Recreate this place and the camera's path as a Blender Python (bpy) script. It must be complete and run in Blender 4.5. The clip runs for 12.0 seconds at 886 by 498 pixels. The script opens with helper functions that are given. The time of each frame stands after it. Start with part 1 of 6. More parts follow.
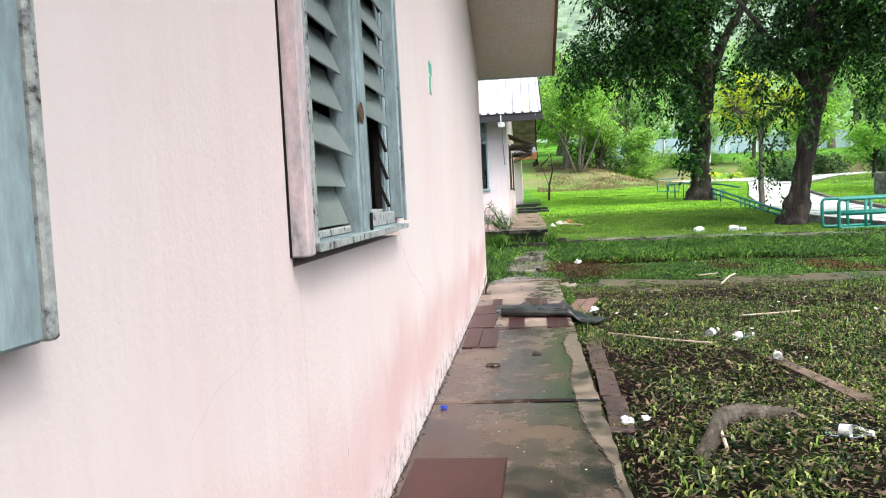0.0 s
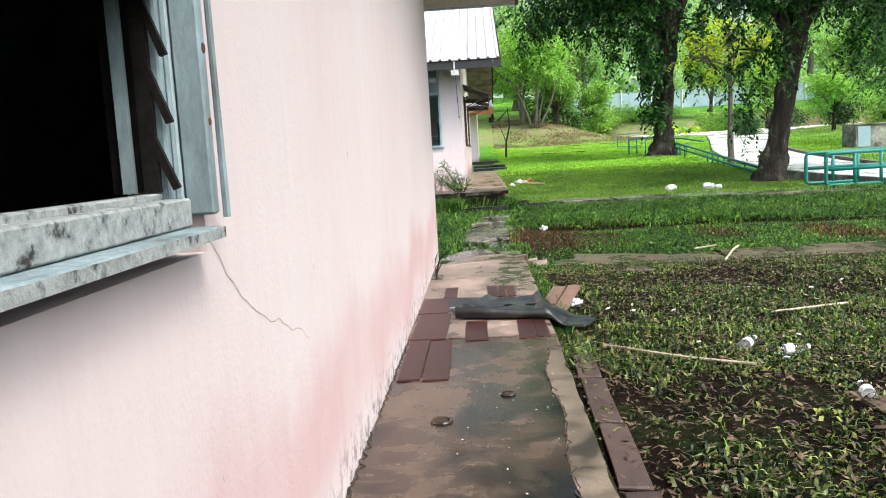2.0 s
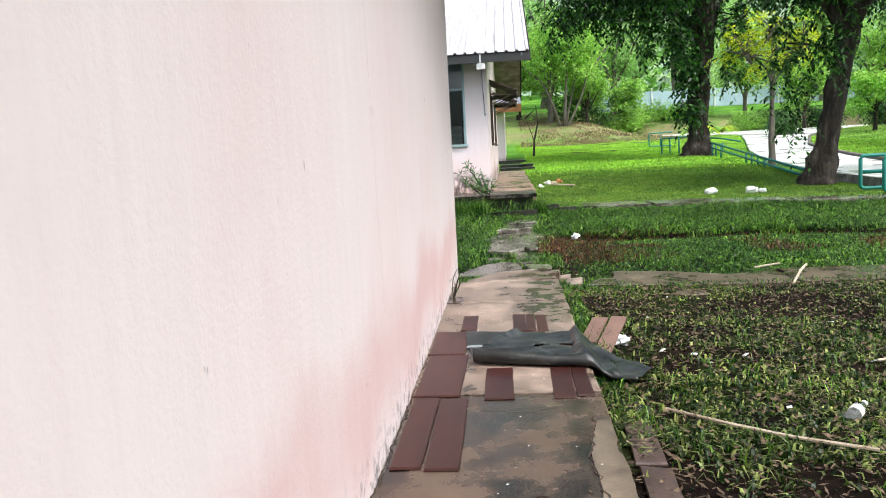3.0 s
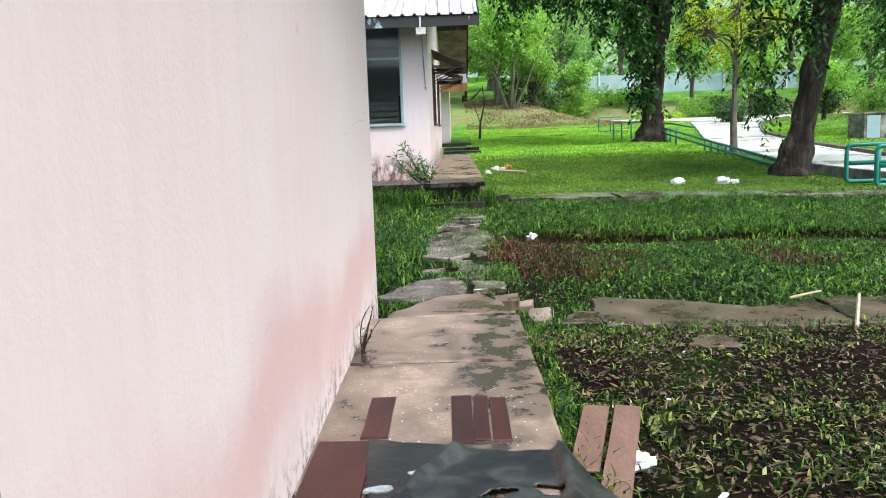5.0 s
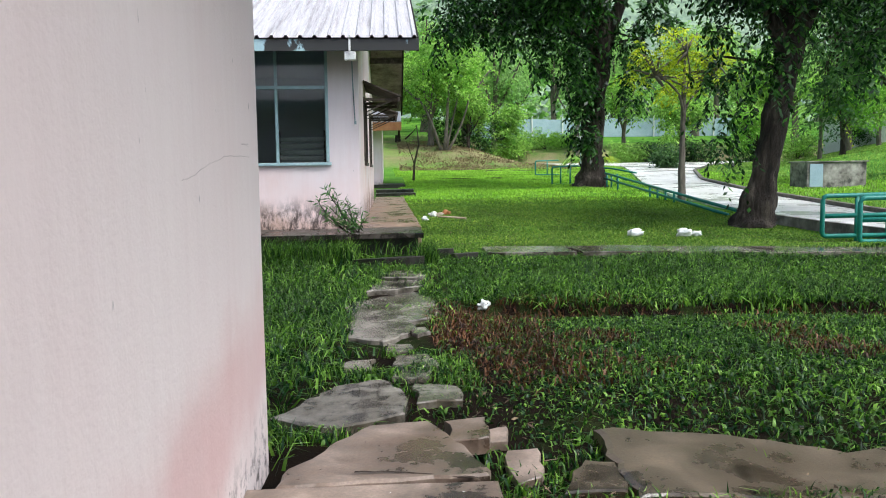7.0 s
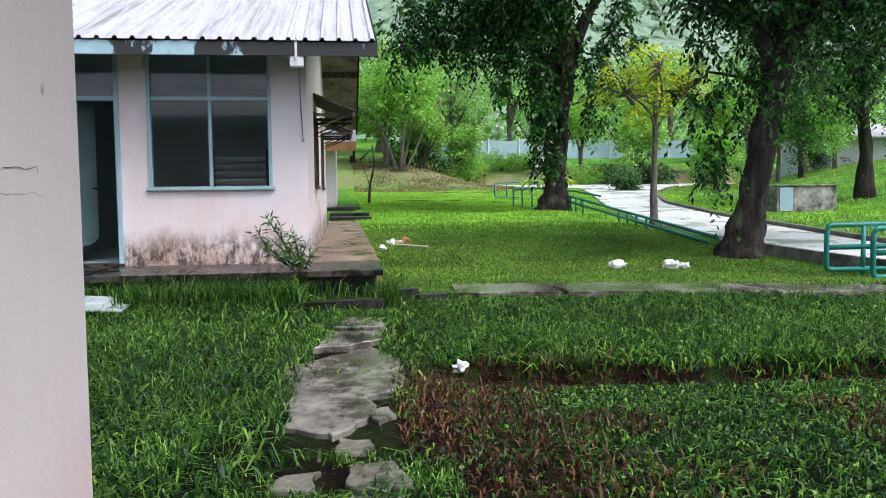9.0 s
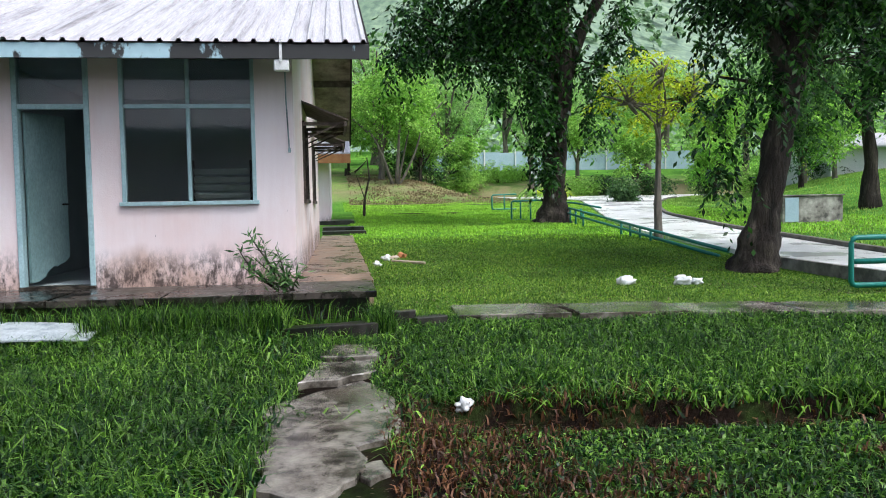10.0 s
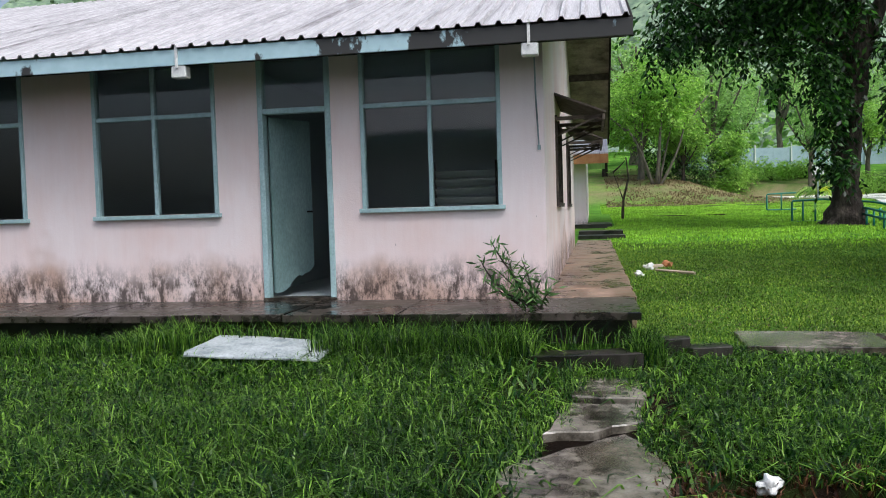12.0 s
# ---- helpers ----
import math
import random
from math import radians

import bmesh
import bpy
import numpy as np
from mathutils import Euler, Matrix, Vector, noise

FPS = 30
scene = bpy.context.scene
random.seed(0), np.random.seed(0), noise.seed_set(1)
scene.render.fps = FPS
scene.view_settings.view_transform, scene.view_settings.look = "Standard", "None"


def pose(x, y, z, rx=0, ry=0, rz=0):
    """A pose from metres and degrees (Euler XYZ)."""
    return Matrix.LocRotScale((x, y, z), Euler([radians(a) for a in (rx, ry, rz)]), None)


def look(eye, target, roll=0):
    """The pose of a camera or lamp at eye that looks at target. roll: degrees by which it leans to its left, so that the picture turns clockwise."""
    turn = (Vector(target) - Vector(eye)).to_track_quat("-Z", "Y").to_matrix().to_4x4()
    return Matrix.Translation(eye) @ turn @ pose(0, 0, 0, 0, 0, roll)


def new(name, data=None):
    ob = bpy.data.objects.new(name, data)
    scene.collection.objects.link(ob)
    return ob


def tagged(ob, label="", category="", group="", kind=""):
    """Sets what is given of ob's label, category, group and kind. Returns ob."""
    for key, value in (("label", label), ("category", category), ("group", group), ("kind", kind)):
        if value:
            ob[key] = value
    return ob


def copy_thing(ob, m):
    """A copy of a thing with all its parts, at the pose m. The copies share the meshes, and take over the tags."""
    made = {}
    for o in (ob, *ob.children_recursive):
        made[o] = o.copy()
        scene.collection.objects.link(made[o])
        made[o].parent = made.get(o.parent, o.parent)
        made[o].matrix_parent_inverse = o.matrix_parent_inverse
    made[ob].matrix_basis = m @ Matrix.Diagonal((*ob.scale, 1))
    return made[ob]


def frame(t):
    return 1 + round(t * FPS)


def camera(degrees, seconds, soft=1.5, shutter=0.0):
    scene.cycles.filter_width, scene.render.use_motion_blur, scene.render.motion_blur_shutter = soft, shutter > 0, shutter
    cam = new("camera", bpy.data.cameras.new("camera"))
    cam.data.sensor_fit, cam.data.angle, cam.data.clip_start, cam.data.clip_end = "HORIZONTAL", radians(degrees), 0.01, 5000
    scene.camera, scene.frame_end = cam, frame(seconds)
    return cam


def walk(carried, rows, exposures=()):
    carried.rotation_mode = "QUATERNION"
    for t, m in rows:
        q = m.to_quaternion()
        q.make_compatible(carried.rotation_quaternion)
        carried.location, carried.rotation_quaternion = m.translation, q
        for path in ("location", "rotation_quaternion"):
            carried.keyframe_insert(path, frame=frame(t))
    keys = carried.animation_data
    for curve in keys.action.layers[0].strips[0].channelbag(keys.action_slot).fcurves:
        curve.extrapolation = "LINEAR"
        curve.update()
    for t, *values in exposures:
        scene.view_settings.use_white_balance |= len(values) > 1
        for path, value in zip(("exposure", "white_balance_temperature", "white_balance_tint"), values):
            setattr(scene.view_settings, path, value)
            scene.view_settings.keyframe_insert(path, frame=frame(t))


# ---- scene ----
cam = camera(57.0, 12.0, soft=1.0)
EXPOSURES = [(t, stops, kelvin, tint) for t, stops, kelvin, tint in ((0.0, 1.15, 6100, 6), (2.5, 1.03, 6100, 6), (4.5, 0.93, 6000, 4), (5.5, 0.93, 5950, 4), (6.5, 0.61, 5900, 5), (9.0, 0.6, 5750, 7), (10.5, 0.55, 5800, 8), (11.4, 0.82, 5850, 8), (12.0, 0.28, 5950, 8))]
PATH = [
    (0, (0.605, 0.965, 1.194), (0.393, 2.950, 1.069), -2.8),
    (0.5, (0.559, 1.458, 1.210), (0.368, 3.443, 1.059), -2.7),
    (1, (0.595, 1.982, 1.183), (0.434, 3.966, 0.991), -2.4),
    (1.5, (0.571, 2.550, 1.173), (0.458, 4.533, 0.943), -2.3),
    (2, (0.561, 3.095, 1.203), (0.450, 5.078, 0.969), -3.4),
    (2.5, (0.563, 3.660, 1.246), (0.388, 5.639, 1.017), -3),
    (4.5, (0.564, 6.129, 1.186), (0.421, 8.104, 0.905), -2.5),
    (5, (0.584, 6.692, 1.193), (0.544, 8.672, 0.908), -1.9),
    (5.5, (0.591, 7.227, 1.198), (0.633, 9.209, 0.938), -1.3),
    (6, (0.649, 7.808, 1.213), (0.747, 9.792, 0.979), -0.8),
    (6.5, (0.596, 8.332, 1.208), (0.716, 10.317, 0.998), -0.8),
    (8.5, (0.521, 10.105, 1.261), (0.717, 12.090, 1.106), -0.5),
    (9, (0.572, 10.543, 1.278), (0.814, 12.524, 1.136), -0.6),
    (9.5, (0.542, 10.992, 1.289), (0.810, 12.970, 1.164), -0.9),
    (10, (0.643, 11.367, 1.290), (0.895, 13.348, 1.178), -1),
    (10.5, (0.694, 11.704, 1.294), (0.941, 13.686, 1.193), -0.6),
    (11, (0.692, 12.083, 1.291), (0.873, 14.073, 1.195), -1),
    (11.5, (0.690, 12.401, 1.285), (0.670, 14.398, 1.183), -1.4),
    (12, (0.646, 12.735, 1.313), (0.277, 14.699, 1.221), -1.7),
]
walk(cam, [(t, look(eye, target, roll)) for t, eye, target, roll in PATH], EXPOSURES)

# ---- light ----
world = bpy.data.worlds.new("overcast_sky")
scene.world = world
world.use_nodes = True
wn = world.node_tree
wn.nodes.clear()
sky = wn.nodes.new("ShaderNodeTexSky")
sky.sky_type = "NISHITA"
sky.sun_disc = False
sky.sun_elevation, sky.sun_rotation = radians(59), radians(135)
sky.air_density, sky.dust_density, sky.ozone_density = 1.0, 7.0, 1.0
soften = wn.nodes.new("ShaderNodeHueSaturation")
soften.inputs["Saturation"].default_value = 0.7
back = wn.nodes.new("ShaderNodeBackground")
back.inputs["Strength"].default_value = 0.15
wout = wn.nodes.new("ShaderNodeOutputWorld")
wn.links.new(sky.outputs["Color"], soften.inputs["Color"])
wn.links.new(soften.outputs["Color"], back.inputs["Color"])
wn.links.new(back.outputs["Background"], wout.inputs["Surface"])
sun = new("sun", bpy.data.lights.new("sun", "SUN"))
sun.data.energy, sun.data.angle, sun.data.color = 1.15, radians(20), (1.0, 0.97, 0.92)
sun.matrix_world = look((13, -13, 31), (0, 0, 0))


# ---- materials ----
def node(nt, kind, **sets):
    n = nt.nodes.new(kind)
    for k, v in sets.items():
        n.inputs[k].default_value = v
    return n


def ramp(nt, fac, stops):
    r = nt.nodes.new("ShaderNodeValToRGB")
    e = r.color_ramp.elements
    while len(e) < len(stops):
        e.new(0.5)
    for i, (p, c) in enumerate(stops):
        e[i].position, e[i].color = p, (*c, 1) if len(c) == 3 else c
    nt.links.new(fac, r.inputs["Fac"])
    return r.outputs["Color"]


def noise_of(nt, scale, detail=6, stretch=(1, 1, 1), rough=0.6, shift=(0, 0, 0)):
    g = nt.nodes.new("ShaderNodeNewGeometry")
    m = nt.nodes.new("ShaderNodeMapping")
    m.inputs["Scale"].default_value = stretch
    m.inputs["Location"].default_value = shift
    n = node(nt, "ShaderNodeTexNoise", Scale=scale, Detail=detail, Roughness=rough)
    nt.links.new(g.outputs["Position"], m.inputs["Vector"])
    nt.links.new(m.outputs["Vector"], n.inputs["Vector"])
    return n.outputs["Fac"]


def mixed(nt, fac, a, b, mode="MIX"):
    m = nt.nodes.new("ShaderNodeMix")
    m.data_type, m.blend_type = "RGBA", mode
    for sock, v in ((m.inputs[0], fac), (m.inputs[6], a), (m.inputs[7], b)):
        if isinstance(v, (int, float)):
            sock.default_value = v
        elif isinstance(v, tuple):
            sock.default_value = (*v, 1)
        else:
            nt.links.new(v, sock)
    return m.outputs[2]


def math_of(nt, op, a, b=0.0, clamp=False):
    m = nt.nodes.new("ShaderNodeMath")
    m.operation, m.use_clamp = op, clamp
    for sock, v in ((m.inputs[0], a), (m.inputs[1], b)):
        if isinstance(v, (int, float)):
            sock.default_value = v
        else:
            nt.links.new(v, sock)
    return m.outputs[0]


def axis_of(nt, axis):
    g = nt.nodes.new("ShaderNodeNewGeometry")
    s = nt.nodes.new("ShaderNodeSeparateXYZ")
    nt.links.new(g.outputs["Position"], s.inputs[0])
    return s.outputs[axis]


def span(nt, v, lo, hi):
    m = nt.nodes.new("ShaderNodeMapRange")
    m.interpolation_type = "SMOOTHSTEP"
    m.inputs["From Min"].default_value, m.inputs["From Max"].default_value = lo, hi
    nt.links.new(v, m.inputs["Value"])
    return m.outputs["Result"]


def blank(name, rough=0.8, metal=0.0, spec=0.4):
    m = bpy.data.materials.new(name)
    m.use_nodes = True
    nt = m.node_tree
    b = nt.nodes["Principled BSDF"]
    b.inputs["Roughness"].default_value = rough
    b.inputs["Metallic"].default_value = metal
    b.inputs["Specular IOR Level"].default_value = spec
    return m, nt, b


def bumped(nt, b, height, strength, distance=0.02):
    n = node(nt, "ShaderNodeBump", Strength=strength, Distance=distance)
    nt.links.new(height, n.inputs["Height"])
    nt.links.new(n.outputs["Normal"], b.inputs["Normal"])


def surface(name, cols, scale=3.0, rough=0.8, metal=0.0, spec=0.4, bump=0.25, fine=40.0, stretch=(1, 1, 1), grain=0.35, per_piece=0.0, edges=(0.3, 0.7), deep=0.01):
    """Large patches between the given colours, fine grain over them, bump from the grain."""
    m, nt, b = blank(name, rough, metal, spec)
    big = noise_of(nt, scale, 8, stretch, 0.65)
    n = len(cols)
    stops = [(edges[0] + (edges[1] - edges[0]) * i / max(1, n - 1), c) for i, c in enumerate(cols)]
    col = ramp(nt, big, stops)
    small = noise_of(nt, fine, 5, stretch, 0.7)
    g = ramp(nt, small, [(0.25, (1 - grain,) * 3), (0.75, (1 + grain * 0.3,) * 3)])
    col = mixed(nt, 1.0, col, g, "MULTIPLY")
    if per_piece:
        o = nt.nodes.new("ShaderNodeObjectInfo")
        v = ramp(nt, o.outputs["Random"], [(0.0, (1 - per_piece,) * 3), (1.0, (1.0,) * 3)])
        col = mixed(nt, 1.0, col, v, "MULTIPLY")
    nt.links.new(col, b.inputs["Base Color"])
    bumped(nt, b, small, bump, deep)
    return m


def leafy(name, a, b_, island=True, through_=0.35, rough=0.45):
    m = bpy.data.materials.new(name)
    m.use_nodes = True
    nt = m.node_tree
    b = nt.nodes["Principled BSDF"]
    b.inputs["Roughness"].default_value = rough
    b.inputs["Specular IOR Level"].default_value = 0.25
    g = nt.nodes.new("ShaderNodeNewGeometry")
    mid_ = tuple(u * 0.62 + v * 0.38 for u, v in zip(a, b_))
    c1 = ramp(nt, g.outputs["Random Per Island"], [(0.0, tuple(u * 0.45 for u in a)), (0.35, a), (0.75, mid_), (1.0, b_)])
    big = noise_of(nt, 0.5, 4)
    c = mixed(nt, 1.0, c1, ramp(nt, big, [(0.32, (0.55, 0.6, 0.6)), (0.68, (1.2, 1.15, 1.0))]), "MULTIPLY")
    nt.links.new(c, b.inputs["Base Color"])
    tr = nt.nodes.new("ShaderNodeBsdfTranslucent")
    nt.links.new(mixed(nt, 1.0, c, (1.0, 1.3, 0.6), "MULTIPLY"), tr.inputs["Color"])
    mx = node(nt, "ShaderNodeMixShader", Fac=through_)
    nt.links.new(b.outputs[0], mx.inputs[1])
    nt.links.new(tr.outputs[0], mx.inputs[2])
    nt.links.new(mx.outputs[0], nt.nodes["Material Output"].inputs["Surface"])
    return m


def pink_wall(name, clean, pink, damp_lo, damp_hi, mould, damp=(0.62, 0.33, 0.29), splash=False):
    """Faded pink limewash; damp pink and black mould climb in ragged streaks from the foot."""
    m, nt, b = blank(name, 0.85, 0, 0.25)
    base = ramp(nt, noise_of(nt, 0.9, 8, (1, 1, 0.6), 0.6), [(0.35, pink), (0.62, clean)])
    z = axis_of(nt, "Z")
    rag = math_of(nt, "MULTIPLY", math_of(nt, "SUBTRACT", noise_of(nt, 0.55, 4, (1, 1, 0.9), 0.5), 0.5), 2.6)
    low = math_of(nt, "SUBTRACT", 1.0, span(nt, math_of(nt, "ADD", z, rag), damp_lo, damp_hi))
    patch = math_of(nt, "MULTIPLY", low, ramp(nt, noise_of(nt, 1.4, 7, (1, 1, 0.7)), [(0.36, (0.25,) * 3), (0.58, (0.95,) * 3)]))
    if splash:
        swell = math_of(nt, "ADD", math_of(nt, "MULTIPLY", math_of(nt, "SUBTRACT", noise_of(nt, 0.45, 2, (0, 1, 0.1)), 0.5), 0.9), math_of(nt, "MULTIPLY", math_of(nt, "SUBTRACT", noise_of(nt, 2.2, 7, (1, 1, 1.2), 0.6, (0, 3, 1)), 0.5), 0.4))
        zz_ = math_of(nt, "ADD", z, swell)
        band = math_of(nt, "MULTIPLY", span(nt, zz_, 0.0, 0.3), math_of(nt, "SUBTRACT", 1.0, span(nt, zz_, 0.4, 0.74)))
        patch = math_of(nt, "MULTIPLY", band, ramp(nt, noise_of(nt, 1.1, 5, (1, 1, 1), 0.55), [(0.3, (0.45,) * 3), (0.6, (0.95,) * 3)]))
    col = mixed(nt, patch, base, damp)
    streak = noise_of(nt, 11, 8, (1, 1, 1.0 if splash else 0.45), 0.75)
    foot = math_of(nt, "SUBTRACT", 1.0, span(nt, math_of(nt, "SUBTRACT", z, math_of(nt, "MULTIPLY", noise_of(nt, 2.6, 5, (1, 1, 0.7 if splash else 0.1)), mould * 1.3)), damp_lo - 0.25, damp_lo + mould * 0.5))
    black = math_of(nt, "MULTIPLY", foot, ramp(nt, streak, [(0.49, (0,) * 3), (0.6, (0.9,) * 3)] if splash else [(0.42, (0,) * 3), (0.57, (0.92,) * 3)]))
    col = mixed(nt, black, col, (0.06, 0.045, 0.04))
    wipe = ramp(nt, noise_of(nt, 14, 6, (1, 1, 0.06), 0.7), [(0.3, (0.965, 0.955, 0.955)), (0.6, (1.0,) * 3)])
    col = mixed(nt, 1.0, col, wipe, "MULTIPLY")
    speck = ramp(nt, noise_of(nt, 22, 2, (1, 1, 0.5), 0.4, (3, 1, 7)), [(0.2, (0.5,) * 3), (0.23, (1.0,) * 3)])
    col = mixed(nt, 0.8, col, speck, "MULTIPLY")
    nt.links.new(col, b.inputs["Base Color"])
    rel = math_of(nt, "ADD", math_of(nt, "MULTIPLY", noise_of(nt, 2.5, 4), 3.0), noise_of(nt, 60, 6))
    bumped(nt, b, rel, 0.22, 0.012)
    return m


def wet_concrete(name, dry, mid, dark, scale=1.6, gloss=0.75, wet_rough=0.25, stain=(0.17, 0.1, 0.055)):
    m, nt, b = blank(name, 0.8, 0, 0.5)
    big = math_of(nt, "ADD", math_of(nt, "MULTIPLY", noise_of(nt, scale, 9, (1, 0.7, 1), 0.62), 0.68), math_of(nt, "MULTIPLY", noise_of(nt, scale * 4.3, 6, (1, 1, 1), 0.6, (2, 7, 3)), 0.32))
    col = ramp(nt, big, [(0.425, dark), (0.475, mid), (0.535, dry), (0.62, tuple(1.5 * c for c in dry))])
    col = mixed(nt, ramp(nt, noise_of(nt, scale * 0.7, 5, (1, 1, 1), 0.6, (5, 2, 1)), [(0.5, (0,) * 3), (0.68, (0.75,) * 3)]), col, stain)
    g = noise_of(nt, 70, 6, (1, 1, 1), 0.7)
    col = mixed(nt, 1.0, col, ramp(nt, g, [(0.25, (0.65,) * 3), (0.7, (1.05,) * 3)]), "MULTIPLY")
    nt.links.new(col, b.inputs["Base Color"])
    r = ramp(nt, big, [(0.42, (wet_rough,) * 3), (0.56, (gloss,) * 3)])
    nt.links.new(r, b.inputs["Roughness"])
    bumped(nt, b, math_of(nt, "ADD", math_of(nt, "MULTIPLY", g, 0.7), math_of(nt, "MULTIPLY", big, 2.4)), 0.14, 0.01)
    return m


def glass_mat(name, tint, rough=0.08):
    m, nt, b = blank(name, rough, 0, 0.5)
    b.inputs["Base Color"].default_value = (*tint, 1)
    b.inputs["Transmission Weight"].default_value = 1.0
    b.inputs["IOR"].default_value = 1.45
    return m


M_WALL_A = pink_wall("faded_pink_wall", (0.715, 0.628, 0.608), (0.695, 0.58, 0.562), 0.1, 0.8, 0.13, (0.62, 0.43, 0.415), True)
M_WALL_B = pink_wall("pale_pink_wall", (0.88, 0.78, 0.79), (0.84, 0.67, 0.65), 0.5, 0.82, 0.34, (0.55, 0.38, 0.31))
M_ROOM = surface("dim_room_paint", [(0.42, 0.48, 0.5), (0.52, 0.58, 0.59)], 1.0, 0.9)
M_SOFFIT = surface("cream_soffit", [(0.72, 0.66, 0.58), (0.8, 0.76, 0.7)], 1.2, 0.85, bump=0.1)
# cream board, blotched and darkened to paint in the shade under the gable
M_SHADED_SOFFIT = surface("stained_shaded_soffit", [(0.07, 0.055, 0.045), (0.24, 0.2, 0.165), (0.4, 0.35, 0.3)], 2.5, 0.85, bump=0.2)
M_EDGE = surface("damp_brown_board", [(0.05, 0.03, 0.025), (0.12, 0.078, 0.064)], 4, 0.5, bump=0.2, per_piece=0.3, stretch=(2, 0.7, 1))
M_BARGE = surface("brown_barge_paint", [(0.16, 0.07, 0.04), (0.3, 0.15, 0.09)], 3, 0.7, stretch=(1, 0.2, 1))
M_BLUE = surface("weathered_blue_paint", [(0.3, 0.33, 0.33), (0.42, 0.52, 0.55), (0.48, 0.58, 0.6)], 5, 0.6, bump=0.3, stretch=(1, 1, 0.3))
M_TEAL = surface("teal_frame_paint", [(0.34, 0.5, 0.53), (0.5, 0.68, 0.71)], 4, 0.5, bump=0.12)
M_SILL = surface("flaking_sill_paint", [(0.04, 0.035, 0.03), (0.3, 0.32, 0.31), (0.42, 0.44, 0.42)], 26, 0.75, bump=0.6, edges=(0.36, 0.5), grain=0.5)
M_CASE = surface("grey_casing_paint", [(0.1, 0.09, 0.08), (0.22, 0.27, 0.28), (0.32, 0.41, 0.43), (0.4, 0.49, 0.5)], 5.5, 0.65, bump=0.3, stretch=(1, 1, 0.35), edges=(0.28, 0.7))
M_CASE_PINK = surface("pink_overpainted_casing", [(0.22, 0.22, 0.23), (0.5, 0.44, 0.45), (0.62, 0.5, 0.51), (0.66, 0.53, 0.54)], 7, 0.7, bump=0.3, stretch=(1, 1, 0.5), edges=(0.34, 0.62))
M_LOUVRE = surface("frosted_louvre_glass", [(0.17, 0.2, 0.185), (0.25, 0.285, 0.26)], 2, 0.3, spec=0.6, bump=0.04)
M_RUST = surface("rusty_iron", [(0.05, 0.035, 0.03), (0.2, 0.09, 0.04)], 12, 0.8, 0.3)
# near-black for iron and dark boards, also painted shade in reveals and eaves
M_DARK = surface("dark_iron_and_shade", [(0.008, 0.007, 0.006), (0.022, 0.018, 0.016)], 10, 0.7, 0.0, 0.15)
M_SLAB = wet_concrete("damp_concrete", (0.09, 0.06, 0.042), (0.028, 0.017, 0.011), (0.009, 0.006, 0.004), 1.6, 0.32, 0.08, (0.05, 0.023, 0.009))
M_DRY = wet_concrete("pinkish_dry_concrete", (0.27, 0.205, 0.165), (0.17, 0.125, 0.095), (0.045, 0.031, 0.023), 1.9, 0.6, 0.2, (0.14, 0.09, 0.06))
M_MUD = wet_concrete("muddy_path_concrete", (0.12, 0.09, 0.06), (0.075, 0.055, 0.036), (0.028, 0.02, 0.013), 1.3, 0.45, 0.14, (0.085, 0.065, 0.042))
M_SIDE = wet_concrete("reddish_walk_concrete", (0.3, 0.205, 0.155), (0.19, 0.12, 0.088), (0.07, 0.045, 0.033), 2.2, 0.5, 0.2, (0.13, 0.07, 0.04))
M_PALE_STRIP = wet_concrete("pale_mortar", (0.15, 0.118, 0.084), (0.1, 0.077, 0.053), (0.035, 0.026, 0.018), 3.0, 0.6, 0.3, (0.15, 0.11, 0.07))
M_OLDWOOD = surface("dark_weathered_timber", [(0.025, 0.02, 0.017), (0.075, 0.06, 0.05), (0.16, 0.135, 0.115)], 6, 0.85, stretch=(1, 1, 1))
M_STRAW = surface("dry_straw", [(0.14, 0.1, 0.05), (0.34, 0.27, 0.14)], 0.8, 0.9)
# light patches double as sky sheen painted on the wet concrete
M_STONE = wet_concrete("wet_sheen_concrete", (0.2, 0.178, 0.15), (0.09, 0.078, 0.062), (0.022, 0.019, 0.015), 2.0, 0.2, 0.02, (0.1, 0.08, 0.055))
# near-black: moss plus painted shade, as beneath the overhanging apron slab
M_APRON = wet_concrete("mossy_shaded_concrete", (0.026, 0.021, 0.017), (0.012, 0.011, 0.008), (0.006, 0.007, 0.005), 1.4, 0.55, 0.25, (0.025, 0.03, 0.016))
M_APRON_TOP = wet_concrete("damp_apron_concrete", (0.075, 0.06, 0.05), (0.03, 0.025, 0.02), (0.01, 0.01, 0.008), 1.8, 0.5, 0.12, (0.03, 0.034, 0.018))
# base colour whitened to hold the sky's reflection on the wet road
M_ROAD = wet_concrete("wet_sheen_road", (0.78, 0.76, 0.74), (0.72, 0.7, 0.67), (0.62, 0.6, 0.57), 0.5, 0.45, 0.2, (0.5, 0.48, 0.45))
M_KERB = surface("mossy_kerb", [(0.07, 0.07, 0.05), (0.22, 0.2, 0.17)], 3, 0.9)
M_MAROON = surface("maroon_floor_tile", [(0.03, 0.0085, 0.0065), (0.075, 0.022, 0.017)], 3.5, 0.36, spec=0.3, bump=0.15, per_piece=0.35, stretch=(3, 0.6, 1))
M_TAN = surface("weathered_tan_board", [(0.17, 0.095, 0.07), (0.27, 0.165, 0.125)], 4, 0.6, bump=0.2, per_piece=0.25, stretch=(2, 0.7, 1))
